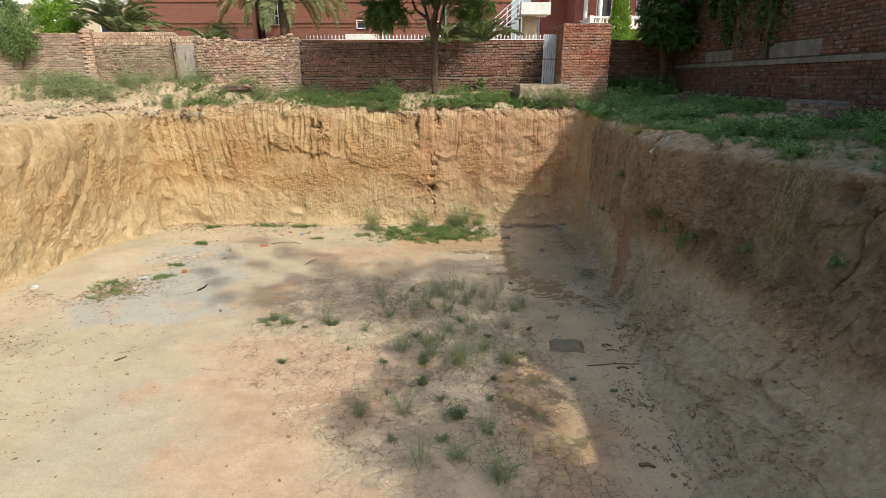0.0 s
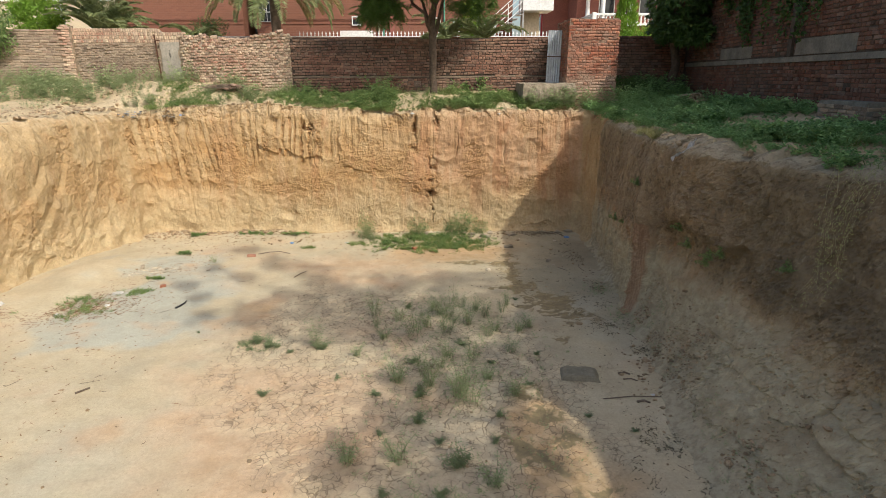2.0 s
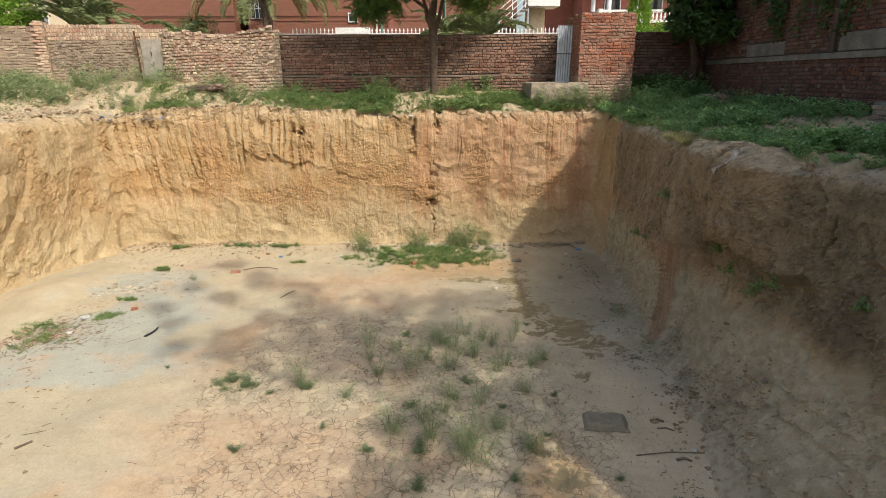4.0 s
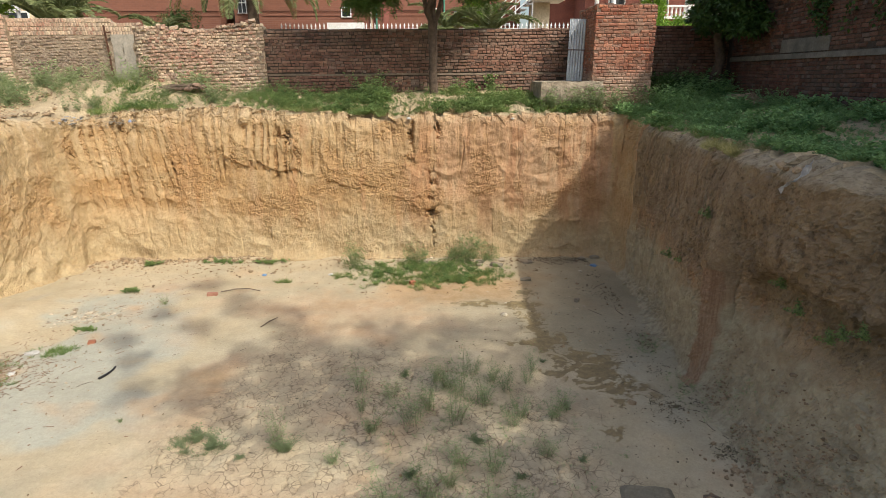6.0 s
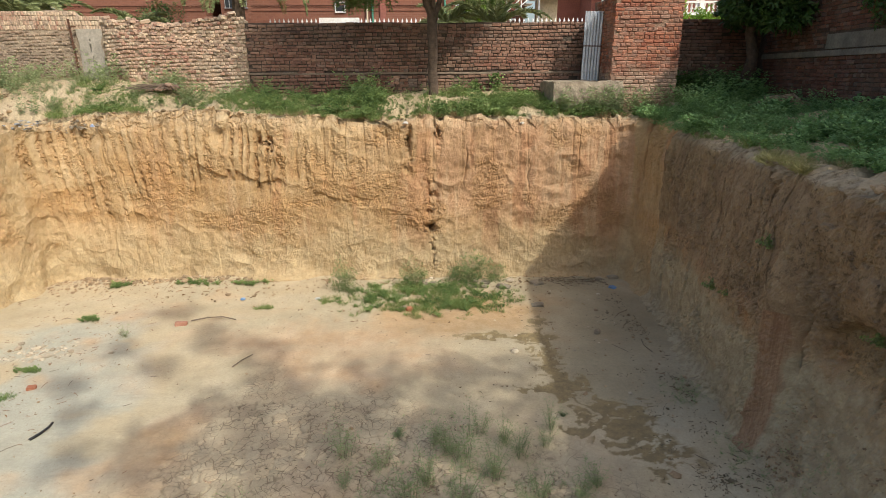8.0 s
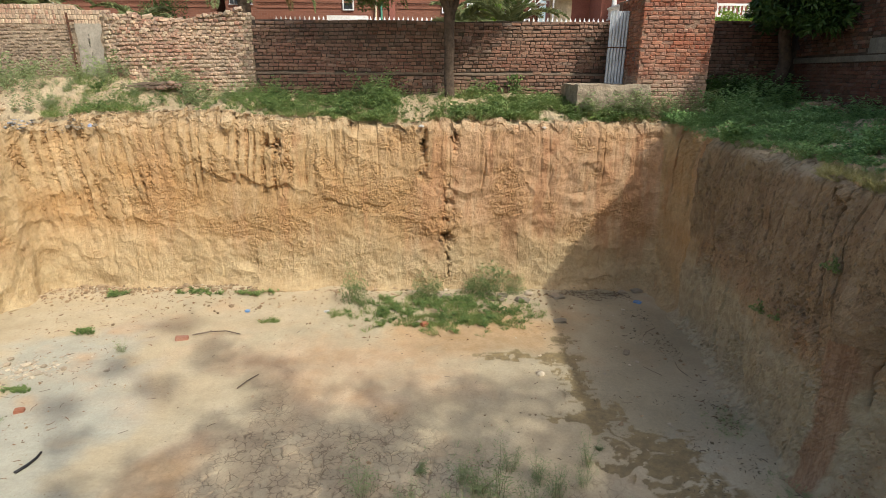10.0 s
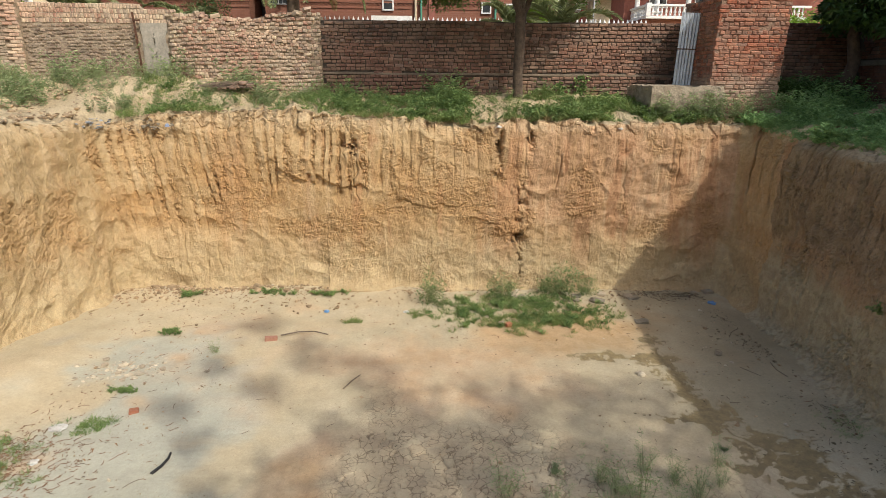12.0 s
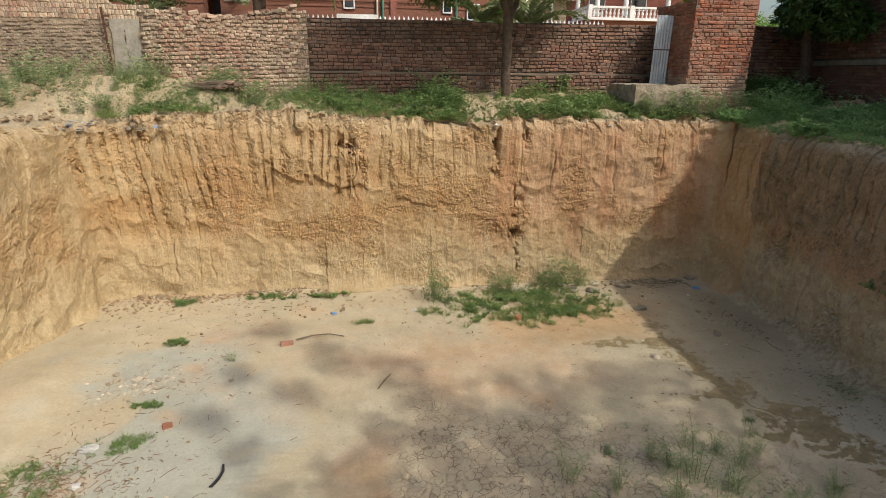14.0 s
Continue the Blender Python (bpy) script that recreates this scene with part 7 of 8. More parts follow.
floor_patch(-7.45, 18.3, 0.22, 0.15, 30, 72, herb_leaves, 0.35, L_WEED, "weed_patch", "small green weed tuft under the cut")
floor_patch(-3.6, 16.8, 0.2, 0.1, 24, 73, grass, 0.5, L_GRASS, "grass_patch", "tiny yellowish grass tuft on silt")
floor_patch(-2.3, 17.2, 0.3, 0.2, 40, 74, grass, 0.5, L_GRASS, "grass_patch", "small grass tuft on silt")
floor_patch(3.9, 13.1, 0.35, 0.3, 34, 75, sprouts, 0.3, L_WISP, "weed_patch", "dark weed tuft in shade")
floor_patch(4.0, 11.4, 0.4, 0.9, 90, 76, sprouts, 0.24, L_WISP, "weed_patch", "dark weed litter in shade")
floor_patch(0.4, 10.0, 1.8, 2.3, 300, 77, sprouts, 0.26, L_WISP, "weed_patch", "sparse seedlings over cracked clay")
floor_patch(0.5, 7.3, 1.6, 1.8, 200, 78, sprouts, 0.24, L_WISP, "weed_patch", "sparse seedlings over cracked clay")


# ---------------------------------------------------------------- litter, stones and sticks
M_STICK = simple("weathered_stick", (0.14, 0.10, 0.07), (0.22, 0.165, 0.115), 25, 0.9, bump=0.5)
M_BLACK = simple("black_plastic_pipe", (0.025, 0.025, 0.027), (0.04, 0.038, 0.036), 12, 0.5, bump=0.1)
M_STONE = simple("pale_stone", (0.48, 0.40, 0.29), (0.36, 0.29, 0.20), 9, 0.95, bump=0.5, dist=0.02, rand=1)
M_RUBBLE = simple("pale_crumbled_rubble", (0.60, 0.52, 0.39), (0.48, 0.40, 0.28), 9, 0.95, bump=0.5, dist=0.02, rand=2)
M_CLOD = simple("earth_clod", (0.42, 0.31, 0.19), (0.33, 0.23, 0.135), 9, 0.97, bump=0.6, dist=0.02, rand=2)
M_BAG = simple("dirty_white_plastic", (0.66, 0.64, 0.60), (0.50, 0.47, 0.42), 10, 0.5, bump=0.3)
M_BLUE = simple("blue_plastic", (0.10, 0.22, 0.46), (0.22, 0.36, 0.56), 10, 0.4, bump=0.3)
M_CLOTH = simple("mud_grey_cloth", (0.27, 0.235, 0.165), (0.20, 0.175, 0.122), 6, 0.95, bump=0.3, dist=0.01)


M_LITTER = simple("dark_rotted_litter", (0.25, 0.20, 0.125), (0.15, 0.125, 0.078), 12, 0.95, bump=0.4)


def rock(bm, centre, size, seed, flat=0.7):
    rng = random.Random(seed)
    got = bmesh.ops.create_icosphere(bm, subdivisions=2, radius=1.0)
    off = Vector((seed * 3.7, seed * 1.3, 0))
    sx, sy, sz = size * rng.uniform(0.8, 1.3), size * rng.uniform(0.8, 1.2), size * flat * rng.uniform(0.7, 1.2)
    for v in got["verts"]:
        k = 1 + 0.35 * noise.noise(v.co * 1.3 + off) + 0.12 * noise.noise(v.co * 3.5 + off)
        v.co = Vector((v.co.x * sx * k, v.co.y * sy * k, v.co.z * sz * k)) + Vector(centre)


def stone(x, y, size, seed, z=0.0, mat=None, label="rough pale stone lying on the ground", flat=0.6, name="stone"):
    bm = bmesh.new()
    rock(bm, (0, 0, size * flat * 0.55), size, seed, flat)
    ob = part(name, bm, mat or M_STONE)
    ob.matrix_world = pose(x, y, z, 0, 0, seed * 57)
    return tagged(ob, label, "stone", "stones in the pit" if z < 1 else "")


for i, (x, y, s) in enumerate([(1.64, 17.85, 0.11), (2.48, 18.1, 0.10), (-0.12, 18.2, 0.13), (-0.6, 16.7, 0.08), (1.04, 18.3, 0.10), (1.48, 14.6, 0.06), (3.2, 15.35, 0.08),
                               (4.45, 18.35, 0.12), (4.1, 18.3, 0.09), (-8.1, 15.0, 0.055), (-7.66, 15.06, 0.06), (-7.74, 15.27, 0.05), (-7.0, 15.0, 0.05), (-8.3, 14.9, 0.05), (-6.6, 14.9, 0.05), (-7.3, 14.8, 0.05), (1.9, 18.25, 0.09), (1.25, 17.9, 0.08), (-1.5, 17.6, 0.06), (4.05, 9.3, 0.06)]):
    stone(x, y, s, i + 1, floor_z(x, y))
stone(5.85, 19.3, 0.20, 41, top_z(5.85, 19.3), label="large pale stone beside the brick pier", flat=0.8)
stone(8.15, 18.4, 0.22, 43, top_z(8.15, 18.4), label="rough stone on a rubble heap", flat=0.8)
stone(7.85, 18.1, 0.16, 44, top_z(7.85, 18.1), label="rough stone on a rubble heap", flat=0.8)


def half_brick(x, y, rz, length, label, z=0.0, mat=None):
    bm = bmesh.new()
    box(bm, -length / 2, -0.055, -0.01, length / 2, 0.055, 0.068, 0.008)
    for v in bm.verts:
        v.co += 0.006 * noise.noise_vector(v.co * 20 + Vector((x, y, 0)))
    ob = part("brick_piece", bm, mat or B_PIECE[1])
    ob.matrix_world = pose(x, y, z, 0, 3, rz)
    return tagged(ob, label, "brick")


half_brick(-5.07, 16.02, 12, 0.23, "single red brick lying on dry silt")
half_brick(-6.46, 13.6, 20, 0.13, "broken half brick on pale silt")


def stick(points, r, label, mat=None, name="stick", category="stick"):
    n = len(points)
    v, f = tube([(x, y, floor_z(x, y) + r + dz) for x, y, dz in points], [r * (1 - 0.4 * i / n) for i in range(n)], 7)
    ob = raw(name, v, f, mat or M_STICK)
    return tagged(ob, label, category, "sticks on the pit floor" if name == "stick" else "")


stick([(-4.92, 16.15, 0.02), (-4.6, 16.22, 0.05), (-4.3, 16.24, 0.05), (-4.02, 16.17, 0.01)], 0.014, "long thin bent stick beside a brick")
stick([(-3.47, 14.24, 0), (-3.36, 14.44, 0.03), (-3.24, 14.65, 0.02)], 0.012, "short forked stick on dry silt")
stick([(-3.45, 14.3, 0), (-3.33, 14.42, 0.06)], 0.009, "short forked stick on dry silt")
stick([(-5.57, 12.2, 0), (-5.5, 12.33, 0.012), (-5.475, 12.47, 0.012), (-5.5, 12.6, 0)], 0.022, "curved piece of black plastic pipe", M_BLACK, "pipe_piece", "pipe")
stick([(-5.72, 8.8, 0), (-5.58, 8.96, 0)], 0.018, "short straight black stick")
for a, b, r in (((3.18, 8.31), (3.37, 8.26), 0.02), ((3.52, 7.35), (3.88, 7.26), 0.024), ((2.66, 5.73), (2.85, 5.68), 0.026), ((3.45, 6.3), (3.84, 6.14), 0.016), ((3.17, 9.2), (3.36, 9.17), 0.02), ((3.2, 9.02), (3.42, 8.95), 0.012), ((2.7, 8.45), (3.6, 8.42), 0.010)):
    stick([(*a, 0), ((a[0] + b[0]) / 2 + 0.02, (a[1] + b[1]) / 2 + 0.03, 0.01), (*b, 0)], r, "dark fallen stick on shaded mud")

def strip(x, y, z, rz, length, width, mat, label):
    """A torn, twisted strip of plastic sheet."""
    bm = bmesh.new()
    rows = []
    for i in range(15):
        t = i / 14
        w = width * (0.35 + 0.65 * math.sin(math.pi * min(t + 0.12, 1))) * (1 + 0.3 * math.sin(i * 2.7))
        rows.append([bm.verts.new((length * (t - 0.5), s * w / 2 + 0.03 * math.sin(t * 5), 0.03 + 0.035 * math.sin(t * 9 + s) + 0.02 * s * math.sin(i * 1.3))) for s in (-1, 0, 1)])
    for a, b in zip(rows, rows[1:]):
        for k in (0, 1):
            bm.faces.new((a[k], b[k], b[k + 1], a[k + 1]))
    bmesh.ops.solidify(bm, geom=bm.faces[:], thickness=0.003)
    ob = part("plastic_strip", bm, mat)
    ob.matrix_world = pose(x, y, z, 0, 33, rz)
    return tagged(ob, label, "plastic strip")


strip(4.37, 10.32, 3.62, 206, 0.62, 0.055, M_BAG, "torn white plastic strip on the dark rim")

# folded cement sack on the mud
bm = bmesh.new()
gxx, gyy = 22, 14
grid = [[bm.verts.new((-0.32 + 0.64 * i / (gxx - 1), -0.21 + 0.42 * j / (gyy - 1), 0)) for j in range(gyy)] for i in range(gxx)]
for i in range(gxx):
    for j in range(gyy):
        v = grid[i][j]
        e = min(i, gxx - 1 - i) / 3 if min(i, gxx - 1 - i) < 3 else 1
        e = min(e, min(j, gyy - 1 - j) / 2 if min(j, gyy - 1 - j) < 2 else 1)
        v.co.z = 0.0 + 0.085 * e ** 0.5 + 0.02 * noise.noise(v.co * 5) + 0.008 * noise.noise(v.co * 18)
        v.co.x += 0.015 * noise.noise(v.co * 6 + Vector((4, 0, 0)))
for i in range(gxx - 1):
    for j in range(gyy - 1):
        bm.faces.new((grid[i][j], grid[i + 1][j], grid[i + 1][j + 1], grid[i][j + 1]))
bmesh.ops.recalc_face_normals(bm, faces=bm.faces[:])
sack = part("sack", bm, M_CLOTH)
sack.matrix_world = pose(2.5, 9.17, floor_z(2.5, 9.17), 0, 0, -8)
tagged(sack, "flat mud-grey sack lying on cracked clay", "sack")


def crumpled(name, x, y, z, size, mat, label, category, seed, squash=0.5, stretch=1.0):
    bm = bmesh.new()
    bmesh.ops.create_icosphere(bm, subdivisions=3, radius=size)
    off = Vector((seed, seed * 2.0, 0))
    for v in bm.verts:
        k = 1 + 0.5 * noise.noise(v.co / size * 1.6 + off) + 0.25 * noise.noise(v.co / size * 4 + off)
        v.co = Vector((v.co.x * k * stretch, v.co.y * k, max(v.co.z * k * squash, -size * 0.15)))
    ob = part(name, bm, mat)
    ob.matrix_world = pose(x, y, z + size * 0.1, 0, 0, seed * 40)
    return tagged(ob, label, category)


crumpled("plastic_bag", -4.24, 17.36, 0.0, 0.055, M_BLUE, "crumpled blue plastic bag on silt", "plastic bag", 3, 0.5)
crumpled("plastic_bag", 4.25, 17.75, 0.0, 0.09, M_BLUE, "crumpled blue plastic bag in the shaded corner", "plastic bag", 5, 0.4)
crumpled("plastic_bag", -13.4, 18.85, top_z(-13.4, 18.85), 0.12, M_BLUE, "bright blue plastic bag among weeds", "plastic bag", 6, 0.5)
crumpled("plastic_bag", -9.61, 12.55, 0.02, 0.09, M_BAG, "dirty white plastic bag on the silt", "plastic bag", 7, 0.6)
crumpled("plastic_bag", -7.35, 13.25, 0.0, 0.08, M_BAG, "torn white plastic in the grass", "plastic bag", 9, 0.3, 1.6)
crumpled("plastic_bag", -7.2, 12.5, 0.0, 0.06, M_BAG, "torn white plastic in dry litter", "plastic bag", 10, 0.4)
crumpled("plastic_bag", -8.0, 12.0, 0.0, 0.05, M_BAG, "torn white plastic in dry litter", "plastic bag", 11, 0.4)
crumpled("plastic_bag", -2.55, 17.3, 0.0, 0.06, M_BAG, "dark-stained plastic scrap on silt", "plastic bag", 12, 0.5)
crumpled("plastic_bag", 3.5, 8.5, 0.0, 0.04, M_BAG, "small white plastic scrap on mud", "plastic bag", 13, 0.5)
crumpled("plastic_bag", -0.55, 18.72, 3.74, 0.06, M_BAG, "white plastic scrap on the rim", "plastic bag", 14, 0.7)
crumpled("plastic_bag", 2.15, 18.75, 3.72, 0.05, M_BAG, "white plastic scrap on the rim", "plastic bag", 15, 0.6)
crumpled("plastic_bag", -7.75, 18.9, 3.70, 0.045, simple("faded_blue_plastic", (0.30, 0.36, 0.50), (0.22, 0.26, 0.36), 12, 0.5), "faded blue rag on the rim", "rag", 16, 1.2, 0.6)


def bits(name, label, category, mat, places, size, seed, flat=0.7, kind="stuff"):
    """Many small irregular lumps in one sheet."""
    rs = np.random.RandomState(seed)
    bm = bmesh.new()
    bmesh.ops.create_icosphere(bm, subdivisions=1, radius=1.0)
    base = np.array([list(v.co) for v in bm.verts])
    tri = np.array([[v.index for v in f.verts] for f in bm.faces])
    bm.free()
    n = len(places)
    k = size * np.exp(rs.normal(size=n) * 0.45)
    sc = rs.uniform(0.7, 1.3, (n, 1, 3)) * k[:, None, None] * np.array([1, 1, flat])
    v = base[None] * (1 + 0.25 * rs.normal(size=(n, len(base), 1))) * sc
    a = rs.uniform(0, 6.28, n)[:, None]
    x = v[..., 0] * np.cos(a) - v[..., 1] * np.sin(a)
    y = v[..., 0] * np.sin(a) + v[..., 1] * np.cos(a)
    vv = np.stack([x, y, v[..., 2]], -1) + places[:, None, :]
    ff = (tri[None] + (np.arange(n) * len(base))[:, None, None]).reshape(-1, 3)
    ob = raw(name, vv.reshape(-1, 3), ff, mat, smooth=False)
    return tagged(ob, label, category, kind=kind)


L_BROWN = leaf_mat("fallen_brown_leaves", (0.30, 0.17, 0.08), (0.18, 0.10, 0.055), 0.1, 0.8)


def leaf_scraps(name, label, mat, places, size, seed):
    """Flat curled leaves lying about."""
    rs = np.random.RandomState(seed)
    n = len(places)
    a = rs.uniform(0, 6.28, n)
    way = np.stack([np.cos(a), np.sin(a), rs.normal(size=n) * 0.18], -1)
    v, f = leaf_quads(places, way, size * rs.uniform(0.5, 1.5, n), size * rs.uniform(0.14, 0.34, n), 0.25)
    ob = raw(name, v, f, mat, smooth=False)
    return tagged(ob, label, "leaf litter", kind="stuff")


def twigs(name, label, mat, places, length, width, seed):
    rs = np.random.RandomState(seed)
    n = len(places)
    a = rs.uniform(0, 6.28, n)
    L = length * np.exp(rs.normal(size=n) * 0.5)
    d = np.stack([np.cos(a), np.sin(a), rs.normal(size=n) * 0.12], -1)
    s = np.stack([-np.sin(a), np.cos(a), a * 0], -1) * width
    u = np.array([0, 0, 1.0]) * width
    p0, p1 = places - d * L[:, None] / 2, places + d * L[:, None] / 2
    mid = places + s * rs.normal(size=(n, 1)) * 2
    rings = [np.stack([q - s / 2, q + s / 2, q + u], 1) for q in (p0, mid, p1)]
    v = np.concatenate(rings, 1).reshape(-1, 3)
    f = []
    for r in (0, 3):
        for k in range(3):
            j = (k + 1) % 3
            f.append((r + k, r + j, r + 3 + j, r + 3 + k))
    ff = (np.array(f)[None] + (np.arange(n) * 9)[:, None, None]).reshape(-1, 4)
    ob = raw(name, v, ff, mat, smooth=False)
    return tagged(ob, label, "twigs", kind="stuff")


def floor_spots(n, seed, dens, z=0.006, x0=-10.4, x1=4.2, y0=4.2, y1=18.9):
    rs = np.random.RandomState(seed)
    x, y = rs.uniform(x0, x1, n), rs.uniform(y0, y1, n)
    keep = rs.uniform(size=n) < dens(x, y)
    x, y = x[keep], y[keep]
    return np.stack([x, y, 0.035 * fbm(x * 0.5, y * 0.5, 4, 211) + z], -1)


foot = lambda x, y: np.clip(np.exp(-(18.75 - y) / 0.45) * 0.9 + 0.5 * np.exp(-np.clip(x + 9.4 + 0.25 * (17 - y), 0, 9) / 0.4), 0, 1)
rfoot = lambda x, y: np.exp(-np.abs(x - np.interp(y, [4, 6.5, 9, 11, 14, 18.6], [3.3, 3.5, 3.9, 4.15, 4.5, 4.85])) / 0.3)
bits("clods", "crumbled earth clods along the foot of the cut", "clods", M_CLOD, floor_spots(5200, 1, lambda x, y: foot(x, y) + 0.35 * rfoot(x, y) + 0.004), 0.022, 1)
bits("pebbles", "small pebbles and crumbs on the pit floor", "pebbles", M_CLOD, floor_spots(3500, 2, lambda x, y: 0.35 + 0.4 * fbm(x, y, 3, 502)), 0.009, 2)
leaf_scraps("leaf_litter", "dark dry leaf scraps on the cracked clay", M_LITTER, floor_spots(15000, 12, lambda x, y: 0.004 + (0.6 * blob(x, y, -1.2, 11.6, 2.4, 1.5) + 0.45 * blob(x, y, 0.8, 9.0, 2.2, 2.6)) * np.clip(0.35 + 1.3 * fbm(x * 1.3, y * 1.3, 4, 510), 0.05, 1), z=0.016), 0.06, 12)
leaf_scraps("leaf_litter", "brown fallen leaves along the foot of the cut", L_BROWN, floor_spots(9000, 13, lambda x, y: 0.5 * np.exp(-(18.7 - y) / 0.6) * (0.5 + fbm(x, y, 3, 504)) + 0.5 * blob(x, y, 0.5, 17.0, 2.4, 0.9) + 0.5 * blob(x, y, -6, 18, 1.5, 0.5), z=0.016), 0.085, 13)
leaf_scraps("leaf_litter", "dark leaf litter on the shaded mud", M_LITTER, floor_spots(4200, 14, lambda x, y: 0.8 * blob(x, y, 3.9, 11.6, 0.4, 1.4) + 0.8 * blob(x, y, 4.0, 18.1, 1.0, 0.4) + 0.4 * blob(x, y, 3.3, 7.0, 0.5, 1.6) + 0.12 * blob(x, y, 3, 13, 1, 4), z=0.014, x0=1.5), 0.05, 14)
bits("rubble", "pale broken rubble spread on the silt", "rubble", M_RUBBLE, floor_spots(90000, 3, lambda x, y: blob(x, y, -7.35, 14.95, 0.75, 0.35) * (0.4 + fbm(x * 2, y * 2, 3, 511)), z=0.0), 0.022, 3, 0.6)
bits("rubble", "pale lumps in dry litter", "rubble", M_RUBBLE, floor_spots(900, 4, lambda x, y: 0.5 * blob(x, y, -7.7, 12.4, 0.8, 0.5)), 0.02, 4)
twigs("twigs", "dry twigs and straw scattered over the silt", M_STICK, floor_spots(2600, 6, lambda x, y: 0.05 + 0.8 * blob(x, y, -7.6, 12.4, 1.3, 1.0) + 0.5 * blob(x, y, -7.5, 9.3, 1.2, 1.0) + 0.4 * blob(x, y, -8, 15, 1.5, 1)), 0.075, 0.006, 6)
twigs("twigs", "reddish dry stalks on the silt", simple("reddish_stalk", (0.30, 0.15, 0.09), (0.22, 0.12, 0.07), 20, 0.9), floor_spots(2400, 7, lambda x, y: 0.02 + 0.9 * blob(x, y, -7.7, 12.4, 0.8, 0.6) + 0.6 * blob(x, y, -7.6, 9.2, 0.9, 0.5) + 0.2 * blob(x, y, -7, 14, 1.2, 1)), 0.075, 0.006, 7)
twigs("twigs", "dark twigs in the shaded debris", M_STICK, floor_spots(700, 8, lambda x, y: blob(x, y, 4.0, 11.4, 0.4, 1.2) + 0.9 * blob(x, y, 4.1, 18.1, 0.9, 0.3) + 0.5 * blob(x, y, 3.5, 6.4, 0.4, 0.9) + 0.01, x0=1.5), 0.11, 0.008, 8)
twigs("twigs", "dry leaf litter along the foot of the cut", L_DRY, floor_spots(2600, 9, lambda x, y: 0.7 * np.exp(-(18.7 - y) / 0.5)), 0.07, 0.014, 9)

leaf_scraps("leaf_litter", "mat of dry brown leaves and stalks on silt", L_BROWN, floor_spots(52000, 15, lambda x, y: 1.3 * blob(x, y, -8.15, 12.4, 1.1, 0.55) * np.clip(0.6 + fbm(x * 2, y * 2, 3, 512), 0, 1) + 0.7 * blob(x, y, -8.6, 9.4, 0.8, 0.6) + 0.02 * (x < -5.5) + 0.16 * np.exp(-(18.8 - y) / 0.35) * np.clip(0.3 + 1.5 * fbm(x * 1.1, y * 2, 3, 517), 0, 1), z=0.02), 0.07, 15)
twigs("twigs", "dry brown stalks strewn on the silt", simple("dry_brown_stalk", (0.32, 0.19, 0.11), (0.22, 0.13, 0.08), 20, 0.9), floor_spots(52000, 16, lambda x, y: 0.8 * blob(x, y, -8.15, 12.4, 1.1, 0.6) + 0.006 + 0.02 * blob(x, y, -8, 15, 1.8, 2.2), x1=-5.5, z=0.02), 0.06, 0.006, 16)

drift = lambda x, y: np.exp(-(18.85 - y) / 0.4) * np.clip(0.35 + 1.4 * fbm(x * 0.9, y * 1.6, 3, 518), 0, 1)
bits("clods", "fallen lumps and crumbs under the far cut", "clods", M_CLOD, floor_spots(16000, 51, lambda x, y: 0.5 * drift(x, y), y0=17.2, x1=2.4, z=0.012), 0.024, 51, 0.7)
leaf_scraps("leaf_litter", "brown leaf litter drifted under the far cut", L_BROWN, floor_spots(16000, 52, lambda x, y: 0.7 * drift(x + 3, y), y0=17.0, x1=2.6, z=0.02), 0.06, 52)
bits("crumbs", "pale scraps and pebbles under the far cut", "crumbs", M_RUBBLE, floor_spots(5000, 53, lambda x, y: 0.35 * drift(x + 7, y), y0=17.0, x1=4.4, z=0.012), 0.018, 53, 0.6)

# shaded corner: slabs, broken lumps and dark litter along the foot
def slab(x, y, length, width, rz, seed, label):
    bm = bmesh.new()
    box(bm, -length / 2, -width / 2, -0.02, length / 2, width / 2, 0.045)
    bmesh.ops.subdivide_edges(bm, edges=bm.edges[:], cuts=4, use_grid_fill=True)
    for v in bm.verts:
        v.co += 0.028 * noise.noise_vector(v.co * 7 + Vector((seed, 0, 0))) + 0.008 * noise.noise_vector(v.co * 30)
    ob = part("stone_slab", bm, M_SLAB)
    ob.matrix_world = pose(x, y, floor_z(x, y), 4, -5, rz)
    return tagged(ob, label, "stone", "stone slabs at the foot of the cut")


M_SLAB = simple("dusty_grey_stone", (0.33, 0.285, 0.205), (0.23, 0.198, 0.145), 7, 0.95, bump=0.5, dist=0.015)
for k, (x, y, l, w, rz) in enumerate(((2.55, 18.0, 0.24, 0.17, 10), (2.3, 16.75, 0.26, 0.15, -8), (1.76, 17.82, 0.2, 0.16, 60), (-0.05, 18.05, 0.30, 0.14, 15), (1.3, 18.15, 0.22, 0.12, -20), (1.05, 17.95, 0.17, 0.1, 5))):
    slab(x, y, l, w, rz, k * 3.0, "flat broken stone at the foot of the cut")
stone(1.48, 14.54, 0.06, 61, floor_z(1.48, 14.54), M_RUBBLE, "pale stone at the edge of the wet mud")
half_brick(-0.48, 16.6, 30, 0.14, "broken orange brick beside the weeds")
bits("crumbs", "white specks and crumbs scattered on shaded mud", "crumbs", M_RUBBLE, floor_spots(900, 17, lambda x, y: 0.10 * blob(x, y, 3.2, 15.5, 1.5, 2.5), x0=1.0), 0.02, 17, 0.5)
